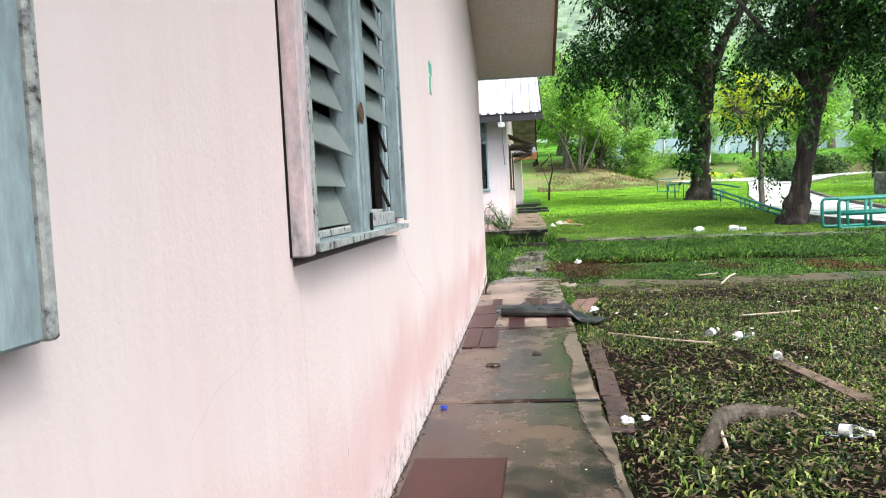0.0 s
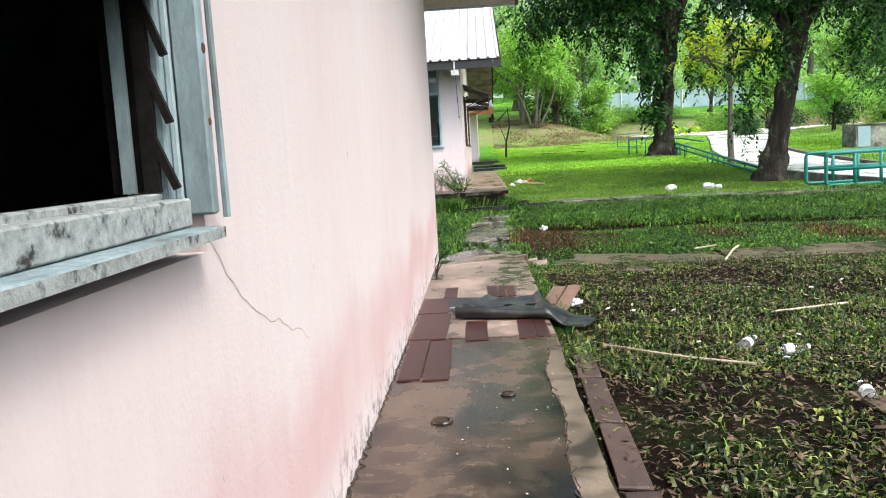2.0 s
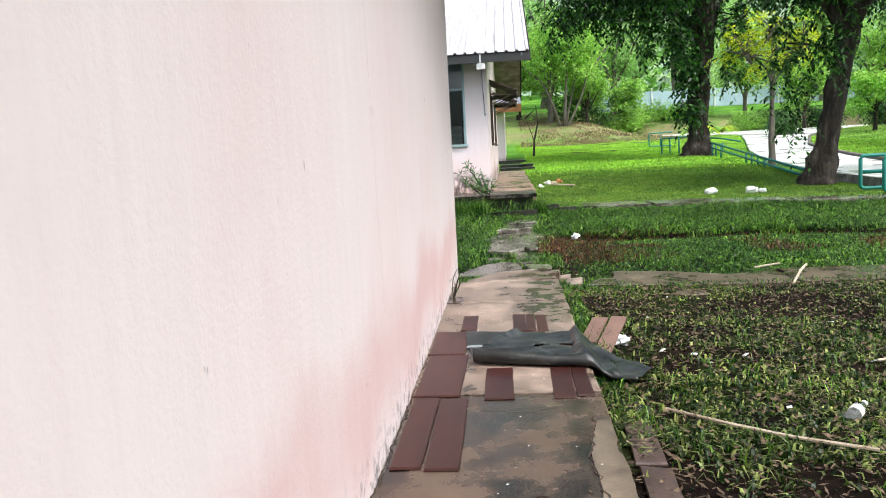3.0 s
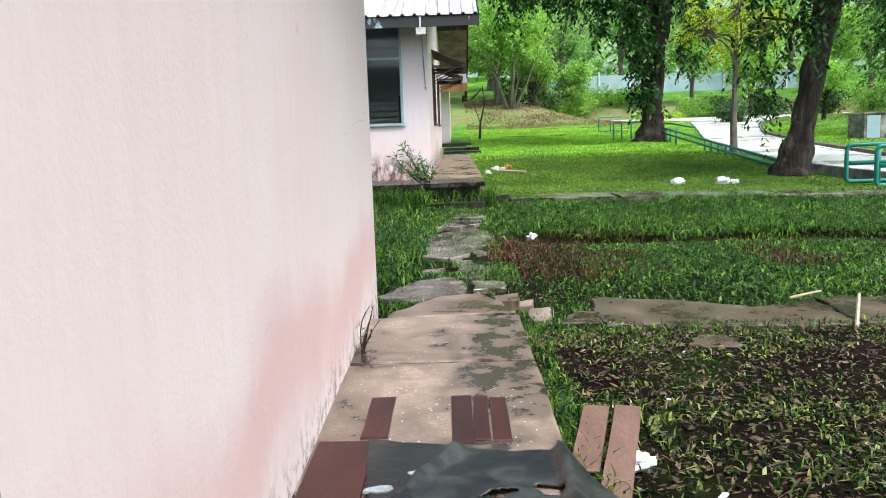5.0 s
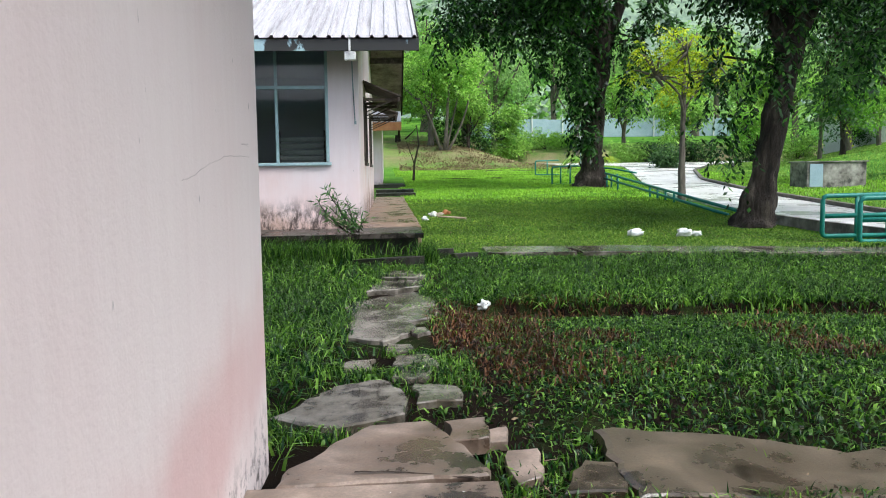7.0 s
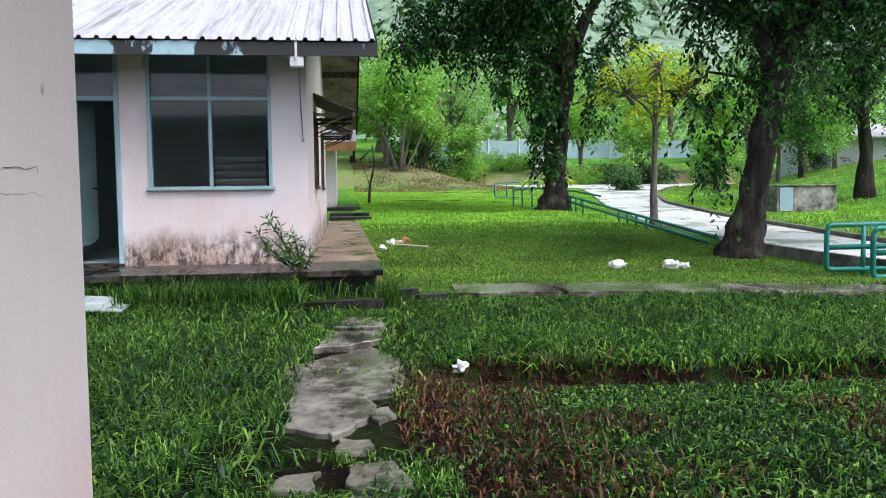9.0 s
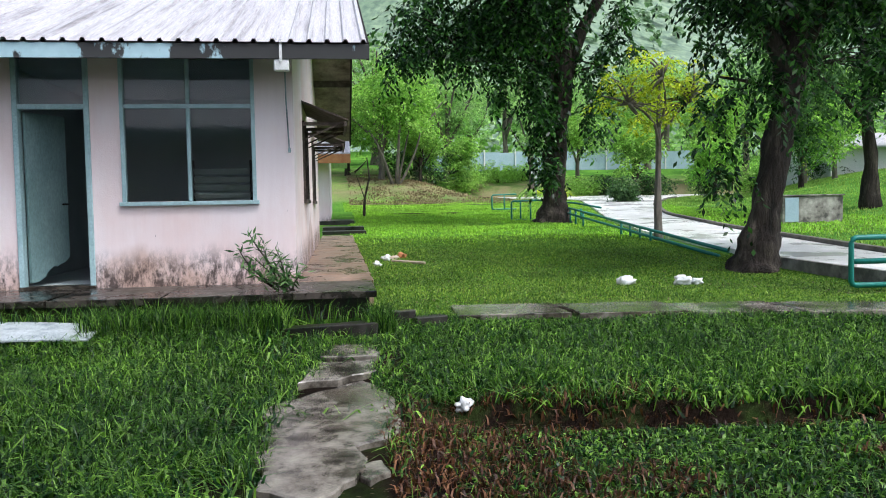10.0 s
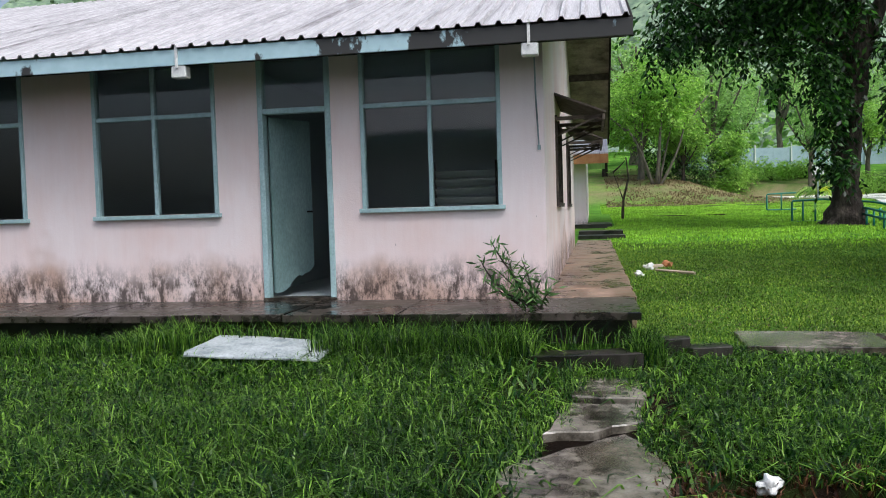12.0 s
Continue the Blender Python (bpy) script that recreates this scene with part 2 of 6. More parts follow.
M_RUBBER = surface("grey_rubber_sheet", [(0.006, 0.007, 0.007), (0.014, 0.016, 0.016), (0.06, 0.063, 0.06)], 4.5, 0.4, spec=0.55, bump=0.35, fine=18, edges=(0.35, 0.68))
M_SOIL = surface("dark_soil", [(0.02, 0.014, 0.01), (0.06, 0.04, 0.028)], 4, 0.95, bump=0.8, fine=25)
M_BARK = surface("rough_dark_bark", [(0.014, 0.01, 0.008), (0.04, 0.03, 0.023), (0.15, 0.122, 0.098)], 4, 0.95, bump=1.0, fine=11, stretch=(1, 1, 0.22), grain=0.75, deep=0.09)
M_PALE_BARK = surface("pale_grey_bark", [(0.07, 0.058, 0.047), (0.24, 0.21, 0.175)], 5, 0.95, bump=0.9, fine=14, stretch=(1, 1, 0.3))
M_ROOT = surface("brown_root_bark", [(0.03, 0.024, 0.018), (0.1, 0.082, 0.062), (0.2, 0.17, 0.135)], 14, 0.95, bump=1.0, fine=40, deep=0.03)
M_GREEN = surface("green_rail_paint", [(0.012, 0.16, 0.13), (0.03, 0.25, 0.2)], 3, 0.45, bump=0.08)
M_TIN = surface("weathered_roof_sheet", [(0.22, 0.2, 0.2), (0.47, 0.45, 0.47), (0.6, 0.58, 0.6)], 2.2, 0.55, 0.0, 0.5, 0.1, 25, (5.5, 0.18, 0.18), 0.5, edges=(0.3, 0.55))
M_WHITE = surface("white_plastic", [(0.72, 0.73, 0.72), (0.85, 0.85, 0.84)], 6, 0.5, bump=0.1)
M_BOARD = surface("weathered_white_board", [(0.2, 0.24, 0.26), (0.42, 0.46, 0.48), (0.55, 0.59, 0.61)], 5, 0.6, bump=0.2)
M_FENCE = surface("pale_blue_sheet", [(0.33, 0.45, 0.54), (0.46, 0.58, 0.66)], 0.6, 0.6)
M_STAINED = wet_concrete("stained_tank_concrete", (0.34, 0.32, 0.29), (0.22, 0.2, 0.18), (0.07, 0.065, 0.06), 1.3, 0.9, 0.7, (0.1, 0.09, 0.08))
M_STICK = surface("bleached_wood", [(0.35, 0.28, 0.2), (0.55, 0.47, 0.36)], 8, 0.85, stretch=(1, 1, 1))
M_LITTER = surface("dead_leaf", [(0.02, 0.012, 0.007), (0.075, 0.045, 0.024), (0.3, 0.22, 0.13)], 9, 0.8)
M_TIMBER = surface("grey_rotten_timber", [(0.07, 0.05, 0.034), (0.2, 0.14, 0.095)], 6, 0.85, stretch=(1, 1, 1))
M_ORANGE = surface("orange_rusty_board", [(0.35, 0.13, 0.05), (0.5, 0.24, 0.1)], 3, 0.7)
M_DOOR = surface("pale_green_door_paint", [(0.17, 0.28, 0.28), (0.3, 0.43, 0.43)], 1.5, 0.6, stretch=(1, 1, 0.5))
M_CLEAR = glass_mat("dusty_window_glass", (0.83, 0.88, 0.87), 0.05)
M_BOTTLE = glass_mat("clear_bottle_plastic", (0.92, 0.95, 0.95), 0.12)
M_CRACK = surface("crack_shadow", [(0.12, 0.08, 0.07), (0.3, 0.22, 0.2)], 12, 0.95)
M_SIGN = surface("faded_green_sticker", [(0.12, 0.5, 0.35), (0.2, 0.6, 0.45)], 8, 0.5)
M_BLUECAP = surface("blue_plastic", [(0.02, 0.06, 0.5), (0.03, 0.08, 0.6)], 8, 0.4)
L_GRASS = leafy("green_grass_blade", (0.012, 0.055, 0.01), (0.29, 0.5, 0.08), through_=0.33, rough=0.35)
# two lawn colours paint tree shade (L_LAWN) and open daylight (L_BRIGHT)
L_LAWN = leafy("shaded_lawn_blade", (0.09, 0.2, 0.022), (0.42, 0.56, 0.1))
L_BRIGHT = leafy("daylit_lawn_blade", (0.34, 0.6, 0.06), (0.56, 0.84, 0.12))
L_BANK = leafy("mown_bank_blade", (0.28, 0.42, 0.09), (0.5, 0.63, 0.18))
L_REED = leafy("red_brown_weed", (0.06, 0.022, 0.014), (0.27, 0.13, 0.075))
L_CREEP = leafy("creeping_weed_leaf", (0.012, 0.034, 0.006), (0.4, 0.45, 0.14), rough=0.35, through_=0.25)
L_DARK = leafy("dark_glossy_leaf", (0.008, 0.036, 0.009), (0.115, 0.27, 0.06), rough=0.3, through_=0.3)
L_SHRUB = leafy("shrub_leaf", (0.06, 0.14, 0.05), (0.18, 0.3, 0.11), through_=0.3)
L_MID = leafy("mid_green_leaf", (0.26, 0.45, 0.1), (0.56, 0.74, 0.22), through_=0.52)
L_YELLOW = leafy("yellow_green_leaf", (0.5, 0.58, 0.03), (0.85, 0.78, 0.05), through_=0.45)
# far and hill leaves are paled and greyed: distance haze in the colour
L_FAR = leafy("far_hazed_leaf", (0.36, 0.54, 0.24), (0.62, 0.76, 0.4), through_=0.5)
L_HILL = leafy("hill_hazed_leaf", (0.27, 0.38, 0.28), (0.38, 0.48, 0.38), through_=0.25)


# ---- small builders ----
def mesh_from(name, bm, material, smooth=False):
    bmesh.ops.recalc_face_normals(bm, faces=bm.faces)
    me = bpy.data.meshes.new(name)
    bm.to_mesh(me)
    bm.free()
    me.materials.append(material)
    if smooth:
        me.polygons.foreach_set("use_smooth", [True] * len(me.polygons))
    return me


def part(name, bm, material, parent=None, label="", smooth=False):
    ob = new(name, mesh_from(name, bm, material, smooth))
    if parent:
        ob.parent = parent
        ob.matrix_parent_inverse = parent.matrix_basis.inverted()
    return tagged(ob, label)


def thing(name, label, category, at=(0, 0, 0), group="", kind=""):
    ob = new(name)
    ob.matrix_basis = Matrix.Translation(at)
    ob.empty_display_size = 0.1
    return tagged(ob, label, category, group, kind)


def box(bm, x0, x1, y0, y1, z0, z1, m=None, bevel=0.0):
    b = bm if not bevel else bmesh.new()
    vs = [b.verts.new(v) for v in ((x0, y0, z0), (x1, y0, z0), (x1, y1, z0), (x0, y1, z0), (x0, y0, z1), (x1, y0, z1), (x1, y1, z1), (x0, y1, z1))]
    for f in ((3, 2, 1, 0), (4, 5, 6, 7), (0, 1, 5, 4), (1, 2, 6, 5), (2, 3, 7, 6), (3, 0, 4, 7)):
        b.faces.new([vs[i] for i in f])
    if bevel:
        bmesh.ops.bevel(b, geom=b.edges[:], offset=bevel, segments=1, affect="EDGES")
        if m:
            b.transform(m)
        tmp = bpy.data.meshes.new("tmp")
        b.to_mesh(tmp)
        b.free()
        bm.from_mesh(tmp)
        bpy.data.meshes.remove(tmp)
    elif m:
        for v in vs:
            v.co = m @ v.co
    return bm


def boxes(*rows, bevel=0.0):
    bm = bmesh.new()
    for r in rows:
        box(bm, *r, bevel=bevel)
    return bm


def prism(bm, outline, axis, a, b):
    """Extrudes an outline of 2-D points along an axis from a to b."""
    put = {"x": lambda p, d: (d, p[0], p[1]), "y": lambda p, d: (p[0], d, p[1]), "z": lambda p, d: (p[0], p[1], d)}[axis]
    lo = [bm.verts.new(put(p, a)) for p in outline]
    hi = [bm.verts.new(put(p, b)) for p in outline]
    bm.faces.new(lo)
    bm.faces.new(hi[::-1])
    for i in range(len(lo)):
        j = (i + 1) % len(lo)
        bm.faces.new((lo[i], hi[i], hi[j], lo[j]))
    return bm


def tube(bm, points, radii, sides=8, rough=0.0, seed=0):
    pts = [Vector(p) for p in points]
    if not isinstance(radii, (list, tuple)):
        radii = [radii] * len(pts)
    rings = []
    ref = Vector((0.31, 0.17, 0.93)).normalized()
    for i, p in enumerate(pts):
        d = (pts[min(i + 1, len(pts) - 1)] - pts[max(i - 1, 0)]).normalized()
        r0 = ref if abs(d.dot(ref)) < 0.95 else Vector((1, 0, 0))
        u = d.cross(r0).normalized()
        v = d.cross(u)
        ring = []
        for k in range(sides):
            a = 2 * math.pi * k / sides
            q = u * math.cos(a) + v * math.sin(a)
            r = radii[i]
            if rough:
                r *= 1 + rough * noise.noise(Vector((math.cos(a) * 1.7, math.sin(a) * 1.7, i * 0.45 + seed)))
            ring.append(bm.verts.new(p + q * r))
        rings.append(ring)
    for a, b in zip(rings, rings[1:]):
        for k in range(sides):
            bm.faces.new((a[k], a[(k + 1) % sides], b[(k + 1) % sides], b[k]))
    bm.faces.new(rings[0][::-1])
    bm.faces.new(rings[-1])
    return bm


def lathe(bm, profile, m, sides=14):
    rings = [[bm.verts.new(m @ Vector((r * math.cos(2 * math.pi * k / sides), r * math.sin(2 * math.pi * k / sides), z))) for k in range(sides)] for r, z in profile]
    for a, b in zip(rings, rings[1:]):
        for k in range(sides):
            bm.faces.new((a[k], a[(k + 1) % sides], b[(k + 1) % sides], b[k]))
    bm.faces.new(rings[0][::-1])
    bm.faces.new(rings[-1])
    return bm


def quads(name, corners, material):
    """A mesh of loose quads from an array (n, 4, 3)."""
    n = len(corners)
    me = bpy.data.meshes.new(name)
    me.vertices.add(n * 4)
    me.vertices.foreach_set("co", np.ascontiguousarray(corners, np.float32).ravel())
    me.loops.add(n * 4)
    me.loops.foreach_set("vertex_index", np.arange(n * 4, dtype=np.int32))
    me.polygons.add(n)
    me.polygons.foreach_set("loop_start", np.arange(0, n * 4, 4, dtype=np.int32))
    me.update(calc_edges=True)
    me.materials.append(material)
    return me


def clump(bm, c, r, squash=1.0, wobble=0.35, seed=0.0, level=2):
    got = bmesh.ops.create_icosphere(bm, subdivisions=level, radius=1.0)["verts"]
    for v in got:
        k = 1 + wobble * (noise.noise(v.co * 1.6 + Vector((seed, 0, 0))) + 0.6 * noise.noise(v.co * 4 + Vector((0, seed, 0))))
        v.co = Vector(c) + Vector((v.co.x * r * k, v.co.y * r * k, v.co.z * r * k * squash))
    return bm


def rough_slab(bm, x0, x1, y0, y1, z, thick, seed, jag=0.05, tilt=(0, 0), n=9):
    """A broken slab with a ragged outline and a slightly uneven top."""
    edge = []
    for k in range(4 * n):
        s, f = divmod(k, n)
        f /= n
        p = [(x0 + (x1 - x0) * f, y0), (x1, y0 + (y1 - y0) * f), (x1 - (x1 - x0) * f, y1), (x0, y1 - (y1 - y0) * f)][s]
        q = Vector((p[0] * 2.3, p[1] * 2.3, seed))
        edge.append((p[0] + jag * (1.3 * noise.noise(q) + 0.7 * noise.noise(q * 3.7)), p[1] + jag * (1.3 * noise.noise(q + Vector((9, 4, 2))) + 0.7 * noise.noise(q * 3.7 + Vector((1, 5, 3))))))
    cx, cy = (x0 + x1) / 2, (y0 + y1) / 2
    top = lambda x, y: z + (x - cx) * tilt[0] + (y - cy) * tilt[1]
    up = [bm.verts.new((x, y, top(x, y) - 0.006)) for x, y in edge]
    inn = [bm.verts.new((cx + (x - cx) * 0.97, cy + (y - cy) * 0.97, top(x, y))) for x, y in edge]
    lo = [bm.verts.new((x, y, top(x, y) - thick)) for x, y in edge]
    for i in range(len(edge)):
        j = (i + 1) % len(edge)
        bm.faces.new((up[i], up[j], inn[j], inn[i]))
        bm.faces.new((lo[i], lo[j], up[j], up[i]))
    bm.faces.new(inn)
    bm.faces.new(lo[::-1])
    return bm


# ---- ground ----
PROFILE = [(-400, -0.12), (11.5, -0.1), (13, -0.17), (17, -0.22), (19, -0.12), (20.5, 0.0), (24, -0.02), (28, 0.12), (36, 0.26), (44, 0.4), (60, 0.95), (76, 1.3), (90, 2.6), (110, 5.0), (150, 9.0), (400, 14.0)]
ROAD_L = [(-60, 10.5), (10, 9.6), (20, 9.2), (26, 9.0), (36, 10.2), (46, 12.3), (60, 16.0), (72, 19.0), (78, 18.5), (88, 8.0)]
ROAD_R = [(-60, 12.5), (10, 11.6), (20, 11.2), (26, 11.4), (38, 13.6), (48, 15.8), (60, 20.0), (72, 26.0), (78, 30.0), (88, 40.0)]
ROAD_Z = [(-60, 0.05), (10, 0.05), (24, 0.1), (36, 0.3), (46, 0.55), (60, 1.0), (75, 1.45), (88, 1.75)]


def at(rows, v):
    return float(np.interp(v, [r[0] for r in rows], [r[1] for r in rows]))


def step(v, lo, hi):
    k = min(1.0, max(0.0, (v - lo) / (hi - lo)))
    return k * k * (3 - 2 * k)


def ground_z(x, y):
    z = at(PROFILE, y)
    z -= 0.09 * step(x, 2.5, 5.0) * step(y, 20.8, 22) * (1 - step(y, 28, 36))
    l, r = at(ROAD_L, y), at(ROAD_R, y)
    if y < 92:
        far = step(x, l - 3.0, l - 0.2)
        rz = at(ROAD_Z, y) - 0.1
        if y < 30:
            far = step(x, l - 0.1, l + 0.1)
        z = z * (1 - far) + rz * far
        if x > r:
            z = rz + 0.1 + 2.2 * step(x, r + 3, r + 20) * (0.4 + 0.6 * step(y, 20, 50))
    if y > 60 and x < 14:
        z += 1.3 * step(y, 74, 84) * (1 - step(x, 6, 14))
    yd = y + 0.15 * (min(x, 7.0) - 1.2)
    if 16.4 < yd < 18.2 and x > 1.2:
        wob = 0.12 * noise.noise(Vector((x * 0.8, 3, 0)))
        z -= 0.34 * step(x, 1.2, 1.8) * step(yd, 16.74 + wob, 16.84 + wob) * (1 - step(yd, 17.24 + wob, 17.4 + wob))
    if y < 60:
        z += 0.03 * noise.noise(Vector((x * 0.5, y * 0.5, 0))) + 0.012 * noise.noise(Vector((x * 2.2, y * 2.2, 5)))
    return z


def lines(*spans):
    out = []
    for a, b, s in spans:
        out += list(np.arange(a, b - 1e-6, s))
    return out + [spans[-1][1]]


gx = lines((-1500, -200, 325), (-200, -40, 20), (-40, -8, 4), (-8, 1.2, 0.4), (1.2, 12, 0.16), (12, 40, 0.8), (40, 120, 5), (120, 400, 40), (400, 2000, 400))
gy = lines((-1200, -100, 275), (-100, -10, 15), (-10, 3, 1.5), (3, 21, 0.14), (21, 50, 0.4), (50, 100, 1.0), (100, 200, 8), (200, 400, 40), (400, 2000, 400))
gv = [(x, y, ground_z(x, y)) for y in gy for x in gx]
nx = len(gx)
gf = [(j * nx + i, j * nx + i + 1, (j + 1) * nx + i + 1, (j + 1) * nx + i) for j in range(len(gy) - 1) for i in range(nx - 1)]
gme = bpy.data.meshes.new("ground")
gme.from_pydata(gv, [], gf)
gme.polygons.foreach_set("use_smooth", [True] * len(gme.polygons))

M_GROUND, nt, b = blank("grass_and_soil", 0.95, 0, 0.05)
turf = ramp(nt, noise_of(nt, 0.35, 8, (1, 1, 1), 0.65), [(0.3, (0.05, 0.14, 0.015)), (0.5, (0.1, 0.25, 0.03)), (0.68, (0.2, 0.38, 0.05))])
soil = ramp(nt, noise_of(nt, 3, 8), [(0.3, (0.005, 0.0035, 0.0025)), (0.7, (0.022, 0.014, 0.0095))])
yy, xx = axis_of(nt, "Y"), axis_of(nt, "X")
patchy = noise_of(nt, 1.3, 7, (1, 1, 1), 0.65)
lawn = span(nt, math_of(nt, "ADD", yy, math_of(nt, "MULTIPLY", patchy, 3.0)), 20.5, 22.5)
mask = math_of(nt, "MAXIMUM", math_of(nt, "MULTIPLY", ramp(nt, patchy, [(0.5, (0,) * 3), (0.75, (0.8,) * 3)]), 0.3), lawn)
col = mixed(nt, mask, soil, turf)
dry = math_of(nt, "MULTIPLY", span(nt, yy, 74, 80), math_of(nt, "SUBTRACT", 1.0, span(nt, yy, 92, 105)))
col = mixed(nt, math_of(nt, "MULTIPLY", dry, ramp(nt, noise_of(nt, 0.5, 6), [(0.35, (0.2,) * 3), (0.6, (0.9,) * 3)])), col, (0.3, 0.25, 0.14))
fine = noise_of(nt, 14, 8, (1, 1, 1), 0.75)
col = mixed(nt, 1.0, col, ramp(nt, fine, [(0.25, (0.45,) * 3), (0.75, (1.2,) * 3)]), "MULTIPLY")
nt.links.new(col, b.inputs["Base Color"])
bumped(nt, b, fine, 0.9, 0.05)
gme.materials.append(M_GROUND)
ground = tagged(new("ground", gme), "uneven grassy ground with bare dark soil patches", "ground", kind="structure")

# wet concrete driveway with its left face and kerb
bm = bmesh.new()
ys = [-60 + 7.0 * i for i in range(10)] + [10 + 1.5 * i for i in range(53)]
prev = None
for y in ys:
    l, r, z = at(ROAD_L, y), at(ROAD_R, y), at(ROAD_Z, y)
    row = [bm.verts.new(p) for p in ((l, y, z - 0.6), (l, y, z - 0.01), (l + 0.02, y, z), ((l + r) / 2, y, z + 0.02), (r, y, z))]
    if prev:
        for k in range(4):
            bm.faces.new((prev[k], prev[k + 1], row[k + 1], row[k]))
    prev = row
road = tagged(part("road", bm, M_ROAD, smooth=False), "wet concrete driveway past the lawn, sky sheen in its pale colour", "road", kind="structure")
bm = bmesh.new()
prev = None
for y in ys[:54]:
    r, z = at(ROAD_R, y), at(ROAD_Z, y)
    row = [bm.verts.new(p) for p in ((r, y, z - 0.2), (r, y, z + 0.1), (r + 0.18, y, z + 0.1), (r + 0.18, y, z - 0.2))]
    if prev:
        for k in range(3):
            bm.faces.new((prev[k], prev[k + 1], row[k + 1], row[k]))
    prev = row
tagged(part("kerb", bm, M_KERB), "mossy dark concrete kerb along the driveway", "kerb", kind="structure")
bm = bmesh.new()
prev = None
for y in [-60, -30, 0] + [12 + 1.0 * i for i in range(17)]:
    l, z = at(ROAD_L, y), at(ROAD_Z, y)
    row = [bm.verts.new(p) for p in ((l - 0.1, y, z - 0.7), (l - 0.1, y, z + 0.03), (l - 0.004, y, z + 0.03), (l - 0.004, y, z - 0.7))]
    if prev:
        for k in range(3):
            bm.faces.new((prev[k], prev[k + 1], row[k + 1], row[k]))
    prev = row
tagged(part("retaining_wall", bm, M_STAINED), "low stained concrete retaining wall of the driveway", "wall", kind="structure")

# ---- building with the louvred windows ----
SLOPE = 0.27
EAVE_A, ZE_A, RIDGE_A = 12.95, 2.89, 5.7
A_END, A_BACK, LEAN_Y = 12.49, -1.0, 9.5
lean_a = lambda y: -0.02 * max(0.0, y - LEAN_Y) / (A_END - LEAN_Y)


def roof_a(y):
    return ZE_A + SLOPE * (EAVE_A - y if y > RIDGE_A else EAVE_A - 2 * RIDGE_A + y)


W1 = (3.0, 4.69)
W2 = (0.2, 1.75)
SILL, HEAD = 1.08, 2.5
bm = boxes((-0.15, 0, A_BACK, W2[0], -0.4, HEAD), (-0.15, 0, W2[0], W2[1], -0.4, SILL), (-0.15, 0, W2[1], W1[0], -0.4, HEAD), (-0.15, 0, W1[0], W1[1], -0.4, SILL - 0.045), (-0.15, 0, W1[1], LEAN_Y, -0.4, HEAD), (-0.15, 0, LEAN_Y, A_END, -0.4, HEAD))
prism(bm, [(LEAN_Y, HEAD), (A_END, HEAD), (A_END, roof_a(A_END) - 0.02), (LEAN_Y, roof_a(LEAN_Y) - 0.02)], "x", -0.15, 0)
prism(bm, [(A_BACK, HEAD), (LEAN_Y, HEAD), (LEAN_Y, roof_a(LEAN_Y) - 0.02), (RIDGE_A, roof_a(RIDGE_A) - 0.02), (A_BACK, roof_a(A_BACK) - 0.02)], "x", -0.15, 0)
bmesh.ops.remove_doubles(bm, verts=bm.verts, dist=0.0005)
for v in bm.verts:
    v.co.x += lean_a(v.co.y)
wall_a = tagged(part("wall_east", bm, M_WALL_A), "faded pink limewashed wall with damp stains and cracks", "wall", kind="structure")
bm = boxes((-7.0, -0.24, A_END - 0.15, A_END, -0.4, 3.0), (-7.0, -0.15, A_BACK, A_BACK + 0.15, -0.4, 3.0), (-7.15, -7.0, A_BACK, A_END, -0.4, 3.0))
tagged(part("wall_back", bm, M_WALL_A), "faded pink outer walls of the old building", "wall", kind="structure")
tagged(part("floor_inside", boxes((-7.0, -0.24, A_BACK + 0.15, A_END - 0.15, 0.05, 0.1)), M_ROOM), "dusty grey floor of the dark room", "floor", kind="structure")
tagged(part("ceiling", boxes((-7.0, -0.24, A_BACK + 0.15, A_END - 0.15, 2.62, 2.66)), M_ROOM), "grey ceiling of the dark room", "ceiling", kind="structure")
tagged(part("partition", boxes((-2.4, -2.3, A_BACK + 0.15, A_END - 0.15, 0.1, 2.62)), M_ROOM), "dim grey partition inside the room", "wall", kind="structure")


def slope_strip(bm, x0, x1, ya, yb, za, zb, t):
    prism(bm, [(ya, za), (yb, zb), (yb, zb + t), (ya, za + t)], "x", x0, x1)
    return bm


zr = roof_a(RIDGE_A)
eave_a = thing("roof_overhang", "cream soffit and brown barge board under the roof edge", "roof", (0.5, EAVE_A, ZE_A), kind="structure")
bm = bmesh.new()
y = EAVE_A
while y > RIDGE_A + 0.1:
    y2 = max(RIDGE_A, y - 1.22)
    slope_strip(bm, -0.1, 1.02, y - 0.004, y2 + 0.004, roof_a(y), roof_a(y2), 0.012)
    y = y2
slope_strip(bm, 0.004, 1.02, RIDGE_A, -1.5, zr, roof_a(-1.5), 0.012)
part("soffit_panels", bm, M_SOFFIT, eave_a)
bm = bmesh.new()
slope_strip(bm, 1.02, 1.06, EAVE_A, RIDGE_A, ZE_A - 0.02, zr - 0.02, 0.24)
slope_strip(bm, 1.02, 1.06, RIDGE_A, -1.45, zr - 0.02, roof_a(-1.45) - 0.02, 0.24)
part("barge_board", bm, M_BARGE, eave_a, "peeling brown barge board")
part("fascia", boxes((-7.5, 1.06, EAVE_A, EAVE_A + 0.03, ZE_A - 0.02, ZE_A + 0.2)), M_BLUE, eave_a)


